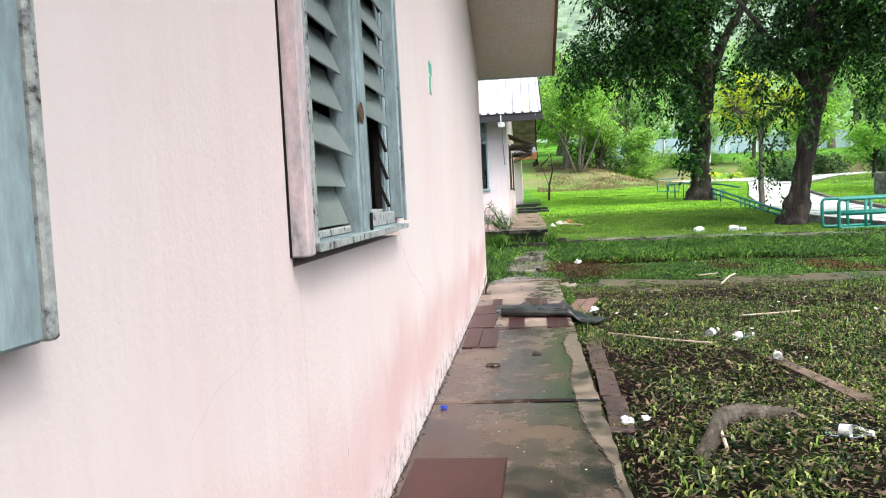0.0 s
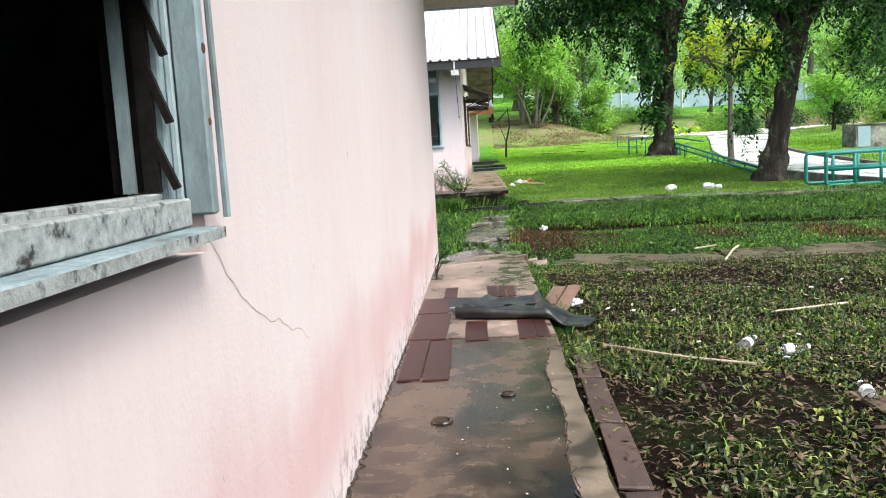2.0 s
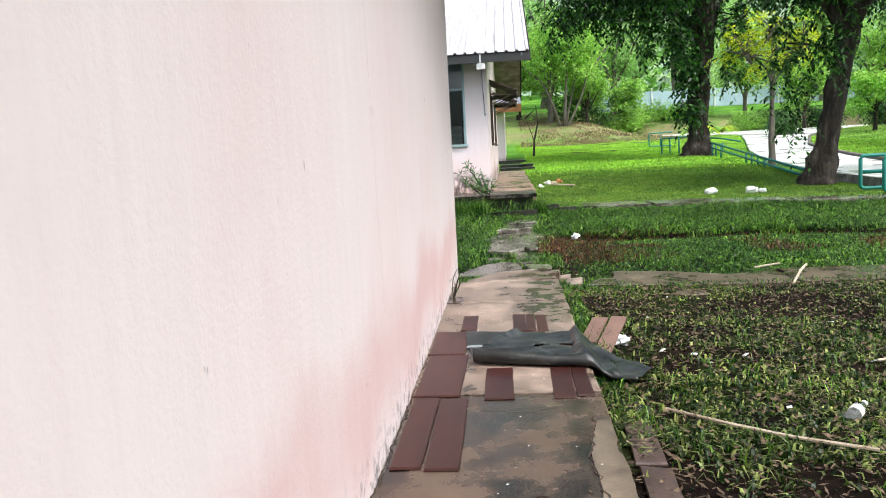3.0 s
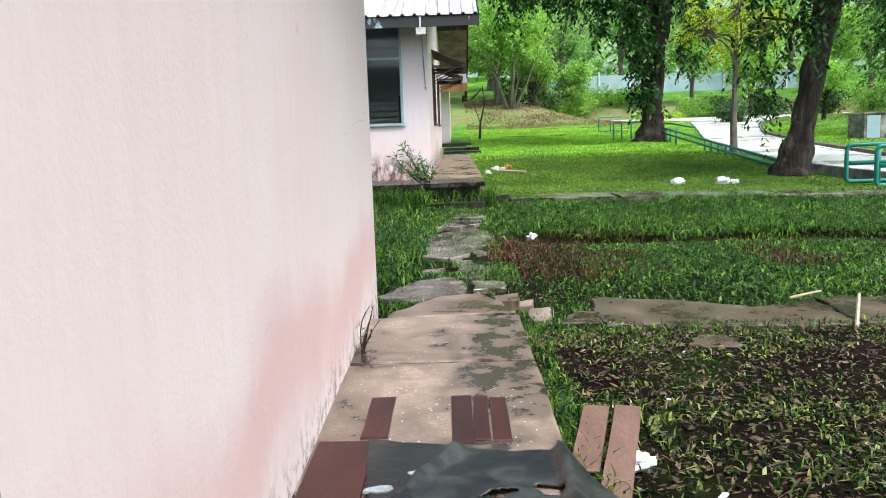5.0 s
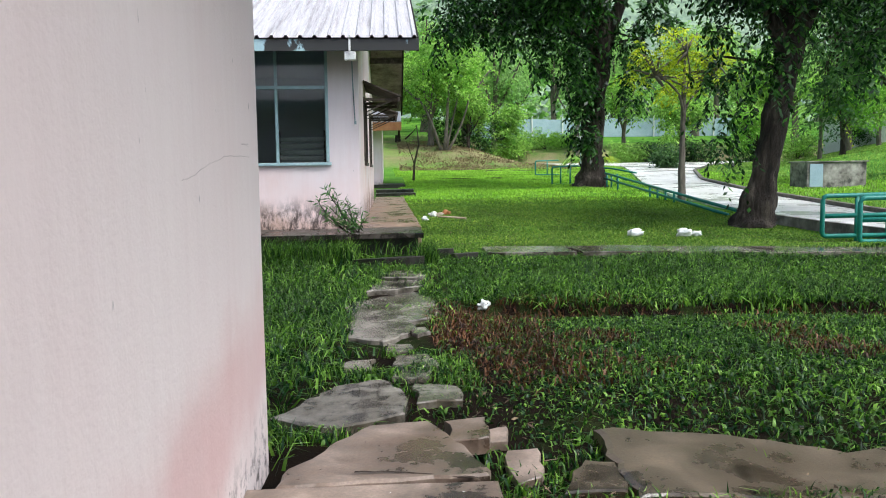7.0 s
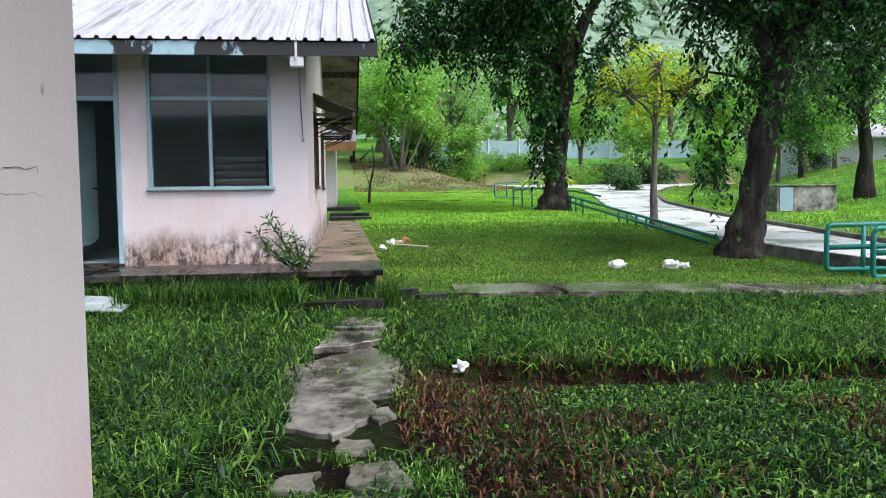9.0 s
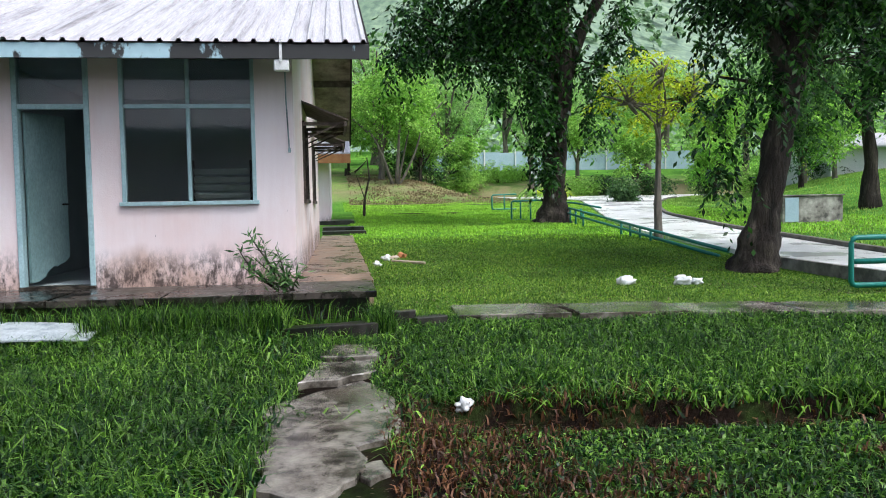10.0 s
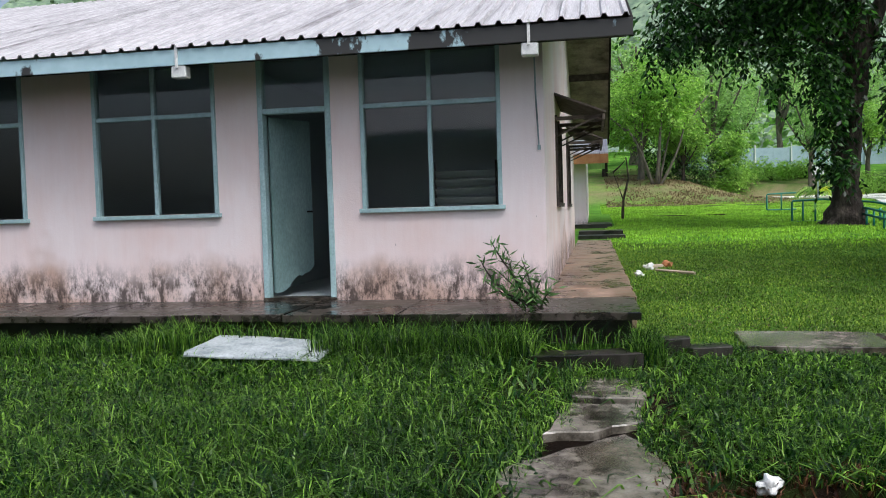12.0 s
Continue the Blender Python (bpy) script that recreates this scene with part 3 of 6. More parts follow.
def sheet_roof(name, x0, x1, y0, yr, z0, slope, parent):
    """Ribbed metal sheets on two slopes."""
    bm = bmesh.new()
    pitch, prof = 0.205, []
    x = x0
    while x < x1:
        prof += [(x, 0), (x + pitch - 0.075, 0), (x + pitch - 0.055, 0.035), (x + pitch - 0.02, 0.035)]
        x += pitch
    prof.append((x, 0))
    yb = 2 * yr - y0
    n = 5
    rows = []
    for k in range(2 * n + 1):
        yy_ = y0 + (yb - y0) * k / (2 * n)
        zz = z0 + slope * (abs(yr - y0) - abs(yr - yy_))
        rows.append([bm.verts.new((px, yy_ + 0.006 * noise.noise(Vector((px, yy_, 0))), zz + pz)) for px, pz in prof])
    for a, b_ in zip(rows, rows[1:]):
        for i in range(len(prof) - 1):
            bm.faces.new((a[i], a[i + 1], b_[i + 1], b_[i]))
    ob = part(name, bm, M_TIN, parent)
    md = ob.modifiers.new("thick", "SOLIDIFY")
    md.thickness = 0.006
    return ob


sheet_roof("roof_sheets", -7.4, 1.0, EAVE_A + 0.05, RIDGE_A, ZE_A + 0.2, SLOPE, eave_a)


def louvre_window(label, bare=False):
    """Grey timber window with two lights of louvre glass, origin at its lower left outer corner, y along the wall."""
    t = thing("louvre_window", label, "window", group="louvre windows in the pink wall")
    H = 1.42
    end = 1.25 if bare else 1.462
    part("casing", boxes((-0.15, 0.05, -0.18, -0.115, -0.02, H), bevel=0.005), M_CASE_PINK, t, "grey casing smeared with pink paint")
    if bare:
        part("casing", boxes((-0.06, 0.045, 1.15, 1.476, -0.03, H), bevel=0.005), M_CASE, t, "grey casing with rust marks")
        part("edge_strip", boxes((-0.05, 0.05, 1.478, 1.5, -0.03, H), bevel=0.004), M_SILL, t, "flaking white casing edge")
    else:
        part("casing", boxes((-0.024, 0.034, 1.498, 1.53, 0.03, H), bevel=0.005), M_CASE, t, "grey casing with rust marks")
        part("bead", boxes((-0.036, -0.022, 1.486, 1.497, 0.05, H), bevel=0.003), M_BLUE, t, "pale blue glazing bead")
    part("sill", boxes((-0.15, 0.057, -0.11, 1.1 if bare else 1.47, -0.012, 0.01), bevel=0.005), M_CASE, t, "grey sill")
    part("sill_lip", boxes((0.058, 0.062, -0.11, 1.1 if bare else 1.468, -0.012, 0.008)), M_SILL, t, "flaking white sill edge")
    # dark strip drawn as the shadow line along the casing edge
    part("shadow_gap_strip", boxes((-0.01, 0.006, -0.185, -0.1815, -0.02, H)), M_DARK, t)
    for y0, y1, x0, x1 in ((-0.113, -0.01, -0.08, 0.035), (0.545, 0.585, -0.08, 0.035), (0.702, 0.75, -0.08, 0.035), (1.255, 1.313, -0.08, 0.035) if bare else (1.465, 1.496, -0.075, -0.037)):
        part("jamb", boxes((x0, x1, y0, y1, 0.0, H), bevel=0.004), M_SILL if y0 in (-0.113, 0.702) else M_CASE, t)
    part("mullion", boxes((-0.07, 0.045, 0.587, 0.7, 0.0, H), bevel=0.006), M_CASE, t, "broad grey mullion with a rust stain")
    for y0, y1 in ((-0.008, 0.543), (0.752, end)):
        top = 0.066 if y0 > 0 else 0.036
        part("bottom_rail", boxes((-0.05, 0.002, y0, y1, 0.012, top), bevel=0.004), M_SILL, t, "flaking white bottom rail")
        part("rail_ledge", boxes((-0.085, -0.052, y0, y1, 0.012, top + 0.012), bevel=0.003), M_SILL, t)
    part("head", boxes((-0.1, 0.05, -0.22, 1.45, H - 0.06, H + 0.004), bevel=0.004), M_CASE, t)
    pitch = 0.124
    for light, (y0, y1) in enumerate(((-0.005, 0.54), (0.755, end))):
        for k in range(10):
            z = 0.145 - 0.03 * (light == 0) + k * pitch
            ang = 21 + 7 * noise.noise(Vector((k * 1.3, light * 5.1, 0))) + (10 if light == 0 and k == 2 else 0)
            turn = Matrix.Translation((-0.03, 0, z)) @ Matrix.Rotation(radians(-ang), 4, "Y")
            if light == 0 or k > 2:
                bm = bmesh.new()
                box(bm, -0.003, 0.003, y0 + 0.02, y1 - 0.02, -0.076, 0.076)
                if light == 0 and k == 2:
                    bm.transform(Matrix.Rotation(radians(-4), 4, "X"))
                bm.transform(turn)
                part("louvre_blade", bm, M_LOUVRE, t)
            for yy_ in (y0 + 0.004, y1 - 0.016):
                bm = bmesh.new()
                box(bm, -0.018, -0.004, yy_, yy_ + 0.012, -0.06, 0.066)
                bm.transform(turn)
                part("blade_clip", bm, M_DARK, t)
        for yy_ in (y0 + 0.003, y1 - 0.015):
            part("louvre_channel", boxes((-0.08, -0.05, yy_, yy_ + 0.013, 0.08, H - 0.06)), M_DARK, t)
    # added dark panel, paints the shade of the unlit reveal
    part("reveal_shade_panel", boxes((-0.149, -0.082, end + 0.006, end + 0.024, 0.08, H - 0.07)), M_DARK, t)
    part("inner_post", boxes((-0.122, -0.1, end - 0.014, end + 0.002, 0.08, H - 0.06)), M_CASE, t, "grey inner frame post")
    part("latch", boxes((0.047, 0.057, 0.645, 0.66, 0.012, 0.075), bevel=0.003), M_DARK, t)
    for yy_, z, r, x in ((0.61, 0.42, 0.04, 0.045), (1.4, 0.3, 0.01, 0.045), (1.4, 0.52, 0.013, 0.045), (1.4, 0.8, 0.012, 0.045)) if bare else ((0.61, 0.42, 0.04, 0.045), (1.515, 0.21, 0.009, 0.033), (1.515, 0.35, 0.012, 0.033), (1.515, 0.62, 0.012, 0.033)):
        bm = bmesh.new()
        lathe(bm, [(r, 0), (r * 0.7, 0.003)], Matrix.Translation((x, yy_, z)) @ Matrix.Rotation(radians(90), 4, "Y"), 12)
        part("rust_boss", bm, M_RUST, t, "rusted bolt head")
    if not bare:
        bm = bmesh.new()
        tube(bm, [(0.035, 1.565, 0.02), (0.035, 1.562, 0.3), (0.034, 1.56, 0.7), (0.035, 1.555, 1.1), (0.034, 1.55, 1.42)], [0.008, 0.007, 0.007, 0.006, 0.006], 6, 0.3, 3)
        part("stay_rod", bm, M_CASE, t, "thin grey iron stay rod")
    return t


lw = louvre_window("weathered grey louvre window with missing lower blades")
lw.matrix_basis = Matrix.Translation((0, 3.16, SILL))
lw = louvre_window("weathered grey window casing streaked with dirt", True)
lw.matrix_basis = Matrix.Translation((0, 0.37, SILL))


def crack(points, width, seed):
    """A fine ragged crack on the wall, as a thin raised strip along y and z."""
    bm = bmesh.new()
    pts = []
    for (y0, z0), (y1, z1) in zip(points, points[1:]):
        n = max(3, int(math.hypot(y1 - y0, z1 - z0) / 0.02))
        for k in range(n):
            f = k / n
            j = 0.012 * noise.noise(Vector((seed, (y0 + (y1 - y0) * f) * 14, (z0 + (z1 - z0) * f) * 14)))
            pts.append((y0 + (y1 - y0) * f + j, z0 + (z1 - z0) * f + j))
    a = None
    for i, (y, z) in enumerate(pts):
        w = width * (0.5 + abs(noise.noise(Vector((seed, i * 0.4, 2)))))
        q = pts[min(i + 1, len(pts) - 1)]
        p = pts[max(i - 1, 0)]
        d = Vector((q[0] - p[0], q[1] - p[1])).normalized() * w
        row = (bm.verts.new((0.0015 + lean_a(y), y - d.y, z + d.x)), bm.verts.new((0.0015 + lean_a(y), y + d.y, z - d.x)))
        if a:
            bm.faces.new((a[0], a[1], row[1], row[0]))
        a = row
    return part("crack", bm, M_CRACK, wall_a)


crack([(4.66, 1.08), (4.72, 1.05), (4.79, 0.98), (4.9, 0.9), (4.99, 0.85), (5.14, 0.8), (5.38, 0.73), (5.54, 0.66)], 0.0013, 1)
crack([(7.59, 2.10), (7.61, 1.44), (7.61, 1.33), (7.62, 1.20), (7.62, 1.05), (7.64, 0.90), (7.65, 0.69), (7.64, 0.52)], 0.0013, 2)
crack([(11.07, 1.19), (11.37, 1.23), (11.49, 1.25), (11.68, 1.27), (11.93, 1.28), (12.15, 1.28), (12.27, 1.28)], 0.0008, 3)
crack([(12.06, 1.33), (12.22, 1.33), (12.22, 1.31)], 0.0014, 7)
crack([(3.05, 1.0), (3.06, 0.75), (3.05, 0.5)], 0.0006, 4)
crack([(1.78, 1.0), (1.8, 0.9), (1.79, 0.8), (1.83, 0.77)], 0.0016, 5)
crack([(2.3, 0.78), (2.42, 0.84), (2.6, 0.87), (2.72, 0.92), (2.85, 0.93), (3.02, 1.0)], 0.00022, 6)
sign = thing("exit_sticker", "faded green and white running-exit sticker on the pink wall", "sign", (0, 6.3, 1.98))
part("backing", boxes((0.0, 0.004, 6.24, 6.4, 1.88, 2.08)), M_WHITE, sign)
part("green_panel", boxes((0.004, 0.007, 6.245, 6.395, 2.0, 2.075), (0.004, 0.007, 6.245, 6.32, 1.885, 1.985)), M_SIGN, sign)

# ---- far pavilion across the grass ----
FY, FT = 21.68, 0.13
FLOOR_B = 0.36
B_X0, B_X1, B_BACK = -15.0, 0.12, 34.0
WIN_B = [(-7.8, -6.22), (-5.27, -3.69), (-1.94, -0.35)]
DOOR_B = (-3.16, -2.29)
SILL_B, BAR_B, TOP_B = 1.37, 2.52, 3.16
bm = bmesh.new()
cuts = sorted(WIN_B + [DOOR_B])
x = B_X0
for a, b_ in cuts:
    box(bm, x, a, FY, FY + FT, 0.2, TOP_B)
    if (a, b_) != DOOR_B:
        box(bm, a, b_, FY, FY + FT, 0.2, SILL_B)
    x = b_
box(bm, x, B_X1, FY, FY + FT, 0.2, TOP_B)
box(bm, B_X0, B_X1, FY, FY + FT, TOP_B, 3.3)
bmesh.ops.remove_doubles(bm, verts=bm.verts, dist=0.0005)
wall_b = tagged(part("wall_south", bm, M_WALL_B), "pale pink pavilion wall with mould along its foot", "wall", kind="structure")
EAVE_B, ZE_B = 20.92, 3.13
RIDGE_B = 27.85
SLOPE_B = 0.37
roof_b = lambda y: ZE_B + SLOPE_B * (RIDGE_B - EAVE_B - abs(RIDGE_B - y))
SIDE_WIN = [(24.2, 25.9), (28.6, 30.3)]
bm = bmesh.new()
y = FY + FT
for a, b_ in SIDE_WIN:
    box(bm, B_X1 - FT, B_X1, y, a, 0.2, TOP_B)
    box(bm, B_X1 - FT, B_X1, a, b_, 0.2, SILL_B)
    box(bm, B_X1 - FT, B_X1, a, b_, 2.6, TOP_B)
    y = b_
box(bm, B_X1 - FT, B_X1, y, B_BACK, 0.2, TOP_B)
prism(bm, [(FY + FT, TOP_B), (B_BACK, TOP_B), (B_BACK, roof_b(B_BACK) - 0.02), (RIDGE_B, roof_b(RIDGE_B) - 0.02), (FY + FT, roof_b(FY + FT) - 0.02)], "x", B_X1 - FT, B_X1)
bmesh.ops.remove_doubles(bm, verts=bm.verts, dist=0.0005)
tagged(part("wall_side", bm, M_WALL_B), "cream pink gable wall of the pavilion", "wall", kind="structure")
tagged(part("wall_rear", boxes((B_X0, B_X1 - FT, B_BACK - FT, B_BACK, 0.2, 3.1), (B_X0 - FT, B_X0, FY, B_BACK, 0.2, 3.1)), M_WALL_B), "pale pink rear walls of the pavilion", "wall", kind="structure")
tagged(part("floor_room", boxes((B_X0, B_X1 - FT, FY + FT, B_BACK - FT, 0.2, FLOOR_B)), M_ROOM), "dusty floor of the empty pavilion room", "floor", kind="structure")
tagged(part("ceiling_room", boxes((B_X0, B_X1 - FT, FY + FT, B_BACK - FT, 3.1, 3.13)), M_ROOM), "grey ceiling of the pavilion room", "ceiling", kind="structure")
tagged(part("partition_room", boxes((B_X0, B_X1 - FT, 25.6, 25.7, FLOOR_B, 3.1), (-3.5, -3.4, FY + FT, 25.6, FLOOR_B, 3.1)), M_ROOM), "dim grey partitions inside the pavilion", "wall", kind="structure")


def frame_window(a, b_, z0, bar, z1, label):
    t = thing("pavilion_window", label, "window", ((a + b_) / 2, FY, z0), "windows of the pavilion front")
    y0, y1 = FY - 0.03, FY + 0.07
    mid = (a + b_) / 2
    part("jamb", boxes((a, a + 0.045, y0, y1, z0, z1), bevel=0.004), M_TEAL, t)
    part("jamb", boxes((b_ - 0.045, b_, y0, y1, z0, z1), bevel=0.004), M_TEAL, t)
    part("sill", boxes((a - 0.03, b_ + 0.03, y0 - 0.03, y1, z0 - 0.05, z0 - 0.002), bevel=0.004), M_TEAL, t)
    part("mullion", boxes((mid - 0.022, mid + 0.022, y0 + 0.012, y1 - 0.01, z0, z1), bevel=0.004), M_TEAL, t)
    part("transom_bar", boxes((a + 0.047, b_ - 0.047, y0 + 0.006, y1 - 0.01, bar - 0.025, bar + 0.025), bevel=0.004), M_TEAL, t)
    for p, q in ((a + 0.047, mid - 0.024), (mid + 0.024, b_ - 0.047)):
        for u, v in ((z0, bar - 0.027), (bar + 0.027, z1)):
            ob = part("pane", boxes((p, q, FY + 0.02, FY + 0.025, u, v)), M_CLEAR, t)
            ob.visible_shadow = False
    return t


for i, (a, b_) in enumerate(WIN_B):
    frame_window(a, b_, SILL_B, BAR_B, TOP_B, "tall four-pane window in a teal frame with dusty glass")
# louvre blades left in the bottom corner of one window
lv = thing("louvre_blades", "few grey louvre blades behind the pavilion glass", "window blades", (-0.8, FY + 0.1, SILL_B))
for k in range(4):
    bm = bmesh.new()
    box(bm, -1.12, -0.44, -0.06, 0.06, -0.003, 0.003)
    bm.transform(Matrix.Translation((0, FY + 0.14, SILL_B + 0.06 + 0.1 * k)) @ Matrix.Rotation(radians(-35), 4, "X"))
    part("blade", bm, M_LOUVRE, lv)
part("side_channel", boxes((-0.44, -0.42, FY + 0.09, FY + 0.2, SILL_B, SILL_B + 0.5)), M_DARK, lv)
part("side_channel", boxes((-1.14, -1.12, FY + 0.09, FY + 0.2, SILL_B, SILL_B + 0.5)), M_DARK, lv)

dr = thing("door_1", "open pale green door hanging inward in a teal frame", "door", (-2.7, FY, FLOOR_B), kind="structure")
a, b_ = DOOR_B
part("door_frame", boxes((a, a + 0.06, FY - 0.03, FY + 0.1, FLOOR_B, TOP_B), (b_ - 0.06, b_, FY - 0.03, FY + 0.1, FLOOR_B, TOP_B), bevel=0.004), M_TEAL, dr)
part("transom_bar", boxes((a + 0.062, b_ - 0.062, FY - 0.028, FY + 0.09, BAR_B - 0.03, BAR_B + 0.03), bevel=0.004), M_TEAL, dr)
ob = part("transom_pane", boxes((a + 0.06, b_ - 0.06, FY + 0.02, FY + 0.025, BAR_B + 0.03, TOP_B)), M_CLEAR, dr)
ob.visible_shadow = False
bm = bmesh.new()
low = [(0.02 + 0.68 * k / 12, 0.05 + (0.34 * step(k / 12, 0.1, 0.9)) * (0.6 + 0.8 * abs(noise.noise(Vector((k * 0.9, 3, 1)))))) for k in range(13)]
prism(bm, low + [(0.7, 2.11), (0.02, 2.11)], "y", -0.018, 0.018)
bm.transform(Matrix.Translation((a + 0.07, FY + 0.1, FLOOR_B)) @ Matrix.Rotation(radians(68), 4, "Z"))
leaf = part("door_leaf", bm, M_DOOR, dr, "pale green leaf rotted away at the foot")
bm = bmesh.new()
tube(bm, [(0.64, -0.02, 1.0), (0.64, -0.07, 1.0), (0.55, -0.07, 1.0)], 0.011, 8)
bm.transform(Matrix.Translation((a + 0.07, FY + 0.1, FLOOR_B)) @ Matrix.Rotation(radians(68), 4, "Z"))
part("door_handle", bm, M_DARK, leaf)
part("threshold", boxes((a, b_, FY - 0.05, FY + 0.13, 0.3, FLOOR_B + 0.012)), M_STONE, dr)

rf = thing("pavilion_roof", "ribbed grey-white metal roof with blue fascia", "roof", (-7, RIDGE_B, 3.2), kind="structure")
sheet_roof("roof_sheets", -15.8, 1.0, EAVE_B - 0.06, RIDGE_B, ZE_B + 0.015, SLOPE_B, rf)
M_FASCIA, nt, b = blank("blue_fascia_peeling", 0.6, 0, 0.4)
blue = ramp(nt, noise_of(nt, 4, 6), [(0.3, (0.34, 0.5, 0.56)), (0.7, (0.45, 0.62, 0.68))])
worn = math_of(nt, "ADD", span(nt, axis_of(nt, "X"), -3.3, 0.2), math_of(nt, "MULTIPLY", math_of(nt, "SUBTRACT", noise_of(nt, 2.6, 6, (1, 1, 0.6)), 0.5), 3.4))
nt.links.new(mixed(nt, ramp(nt, worn, [(0.5, (0,) * 3), (0.62, (1,) * 3)]), blue, (0.035, 0.035, 0.035)), b.inputs["Base Color"])
part("fascia_board", boxes((-15.8, 1.04, EAVE_B - 0.03, EAVE_B, ZE_B - 0.17, ZE_B), bevel=0.003), M_FASCIA, rf, "light blue fascia with black peeled stretches")
# near-black lining carries the shade under the eave in its colour
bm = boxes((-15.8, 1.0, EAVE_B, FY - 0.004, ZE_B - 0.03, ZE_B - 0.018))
part("eave_soffit", bm, M_DARK, rf, "eave lining with shade painted in near-black")
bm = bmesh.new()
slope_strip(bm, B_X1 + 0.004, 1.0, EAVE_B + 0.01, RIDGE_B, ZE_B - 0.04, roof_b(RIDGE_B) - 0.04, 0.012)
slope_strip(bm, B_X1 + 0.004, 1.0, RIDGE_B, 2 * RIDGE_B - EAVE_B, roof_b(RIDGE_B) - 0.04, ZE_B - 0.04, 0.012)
part("gable_soffit", bm, M_SHADED_SOFFIT, rf, "stained cream gable soffit with painted shade")
bm = bmesh.new()
slope_strip(bm, 1.0, 1.04, EAVE_B, RIDGE_B, ZE_B - 0.18, roof_b(RIDGE_B) - 0.18, 0.2)
slope_strip(bm, 1.0, 1.04, RIDGE_B, 2 * RIDGE_B - EAVE_B, roof_b(RIDGE_B) - 0.18, ZE_B - 0.18, 0.2)
part("barge_board", bm, M_DARK, rf, "dark stained barge board")
for y in (24.0, 27.8, 31.5):
    part("purlin_end", boxes((B_X1, 1.0, y, y + 0.07, roof_b(y) - 0.2, roof_b(y) - 0.06)), M_OLDWOOD, rf, "grey timber purlin end")


def awning(y0, y1):
    t = thing("window_hood", "sagging brown window hood on timber brackets", "awning", (0.12, (y0 + y1) / 2, 2.6), "hoods on the gable wall")
    bm = bmesh.new()
    prism(bm, [(0.125, 2.86), (0.82, 2.58), (0.82, 2.61), (0.125, 2.89)], "y", y0, y1)
    part("hood_panel", bm, M_OLDWOOD, t)
    for y in (y0 + 0.05, (y0 + y1) / 2, y1 - 0.12):
        bm = bmesh.new()
        prism(bm, [(0.125, 2.3), (0.165, 2.3), (0.78, 2.56), (0.74, 2.58)], "y", y, y + 0.05)
        part("bracket", bm, M_OLDWOOD, t)
        part("bracket_arm", boxes((0.125, 0.76, y + 0.052, y + 0.09, 2.52, 2.57)), M_OLDWOOD, t)
    part("front_rail", boxes((0.765, 0.8, y0, y1, 2.5, 2.575)), M_OLDWOOD, t)
    return t


for a, b_ in SIDE_WIN:
    awning(a - 0.15, b_ + 0.15)
    t = thing("side_window", "closed grey louvre window in the gable wall", "window", (0.1, a, SILL_B))
    part("frame", boxes((0.0, 0.15, a, a + 0.06, SILL_B, 2.6), (0.0, 0.15, b_ - 0.06, b_, SILL_B, 2.6), (0.0, 0.17, a, b_, SILL_B - 0.04, SILL_B + 0.02), (0.0, 0.15, (a + b_) / 2 - 0.03, (a + b_) / 2 + 0.03, SILL_B, 2.6)), M_OLDWOOD, t)
    for k in range(8):
        bm = bmesh.new()
        box(bm, -0.003, 0.003, a + 0.062, b_ - 0.062, -0.09, 0.09)
        bm.transform(Matrix.Translation((0.07, 0, SILL_B + 0.12 + 0.15 * k)) @ Matrix.Rotation(radians(-30), 4, "Y"))
        part("louvre_blade", bm, M_LOUVRE, t)


def eave_box(x):
    t = thing("junction_box", "small white electrical box hung under the fascia", "electrical box", (x, EAVE_B, 2.85), "boxes along the eave")
    part("box_body", boxes((x - 0.085, x + 0.085, EAVE_B - 0.02, EAVE_B + 0.1, ZE_B - 0.3, ZE_B - 0.172), bevel=0.01), M_WHITE, t)
    part("strap", boxes((x - 0.02, x + 0.01, EAVE_B - 0.045, EAVE_B - 0.032, ZE_B - 0.2, ZE_B + 0.05)), M_WHITE, t)


for x in (0.04, -3.72, -6.6):
    eave_box(x)
cd = thing("conduit", "thin grey conduit down the pavilion wall", "pipe", (0.06, FY, 2.0))
bm = bmesh.new()
tube(bm, [(0.03, FY - 0.012, 3.1), (0.035, FY - 0.012, 2.6), (0.06, FY - 0.012, 2.0)], 0.009, 6)
part("conduit_tube", bm, M_CASE, cd)
part("conduit_cap", boxes((0.045, 0.08, FY - 0.03, FY, 1.95, 2.0)), M_CASE, cd)

# plinth, side walk and steps
PL_Y = 20.35
tagged(part("plinth", boxes((B_X0 - 0.5, 0.97, PL_Y + 0.3, FY, -0.4, 0.262)), M_APRON), "mossy base under the pavilion plinth, blackened with painted shade", "plinth", kind="structure")
apron = thing("apron_slab", "damp stained concrete apron in front of the pavilion", "plinth", (-3, PL_Y, 0.33), kind="structure")
x = -10.55
for k in range(10):
    bm = bmesh.new()
    rough_slab(bm, x, x + 1.15, PL_Y, FY - 0.004, 0.335 + 0.004 * math.sin(k * 2.3), 0.07, 90 + k, 0.012)
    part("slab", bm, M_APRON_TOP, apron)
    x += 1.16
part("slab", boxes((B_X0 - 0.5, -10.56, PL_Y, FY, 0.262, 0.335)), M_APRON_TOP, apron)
GX, GY = np.array(gx), np.array(gy)
GZ = np.array([v[2] for v in gv]).reshape(len(gy), len(gx))


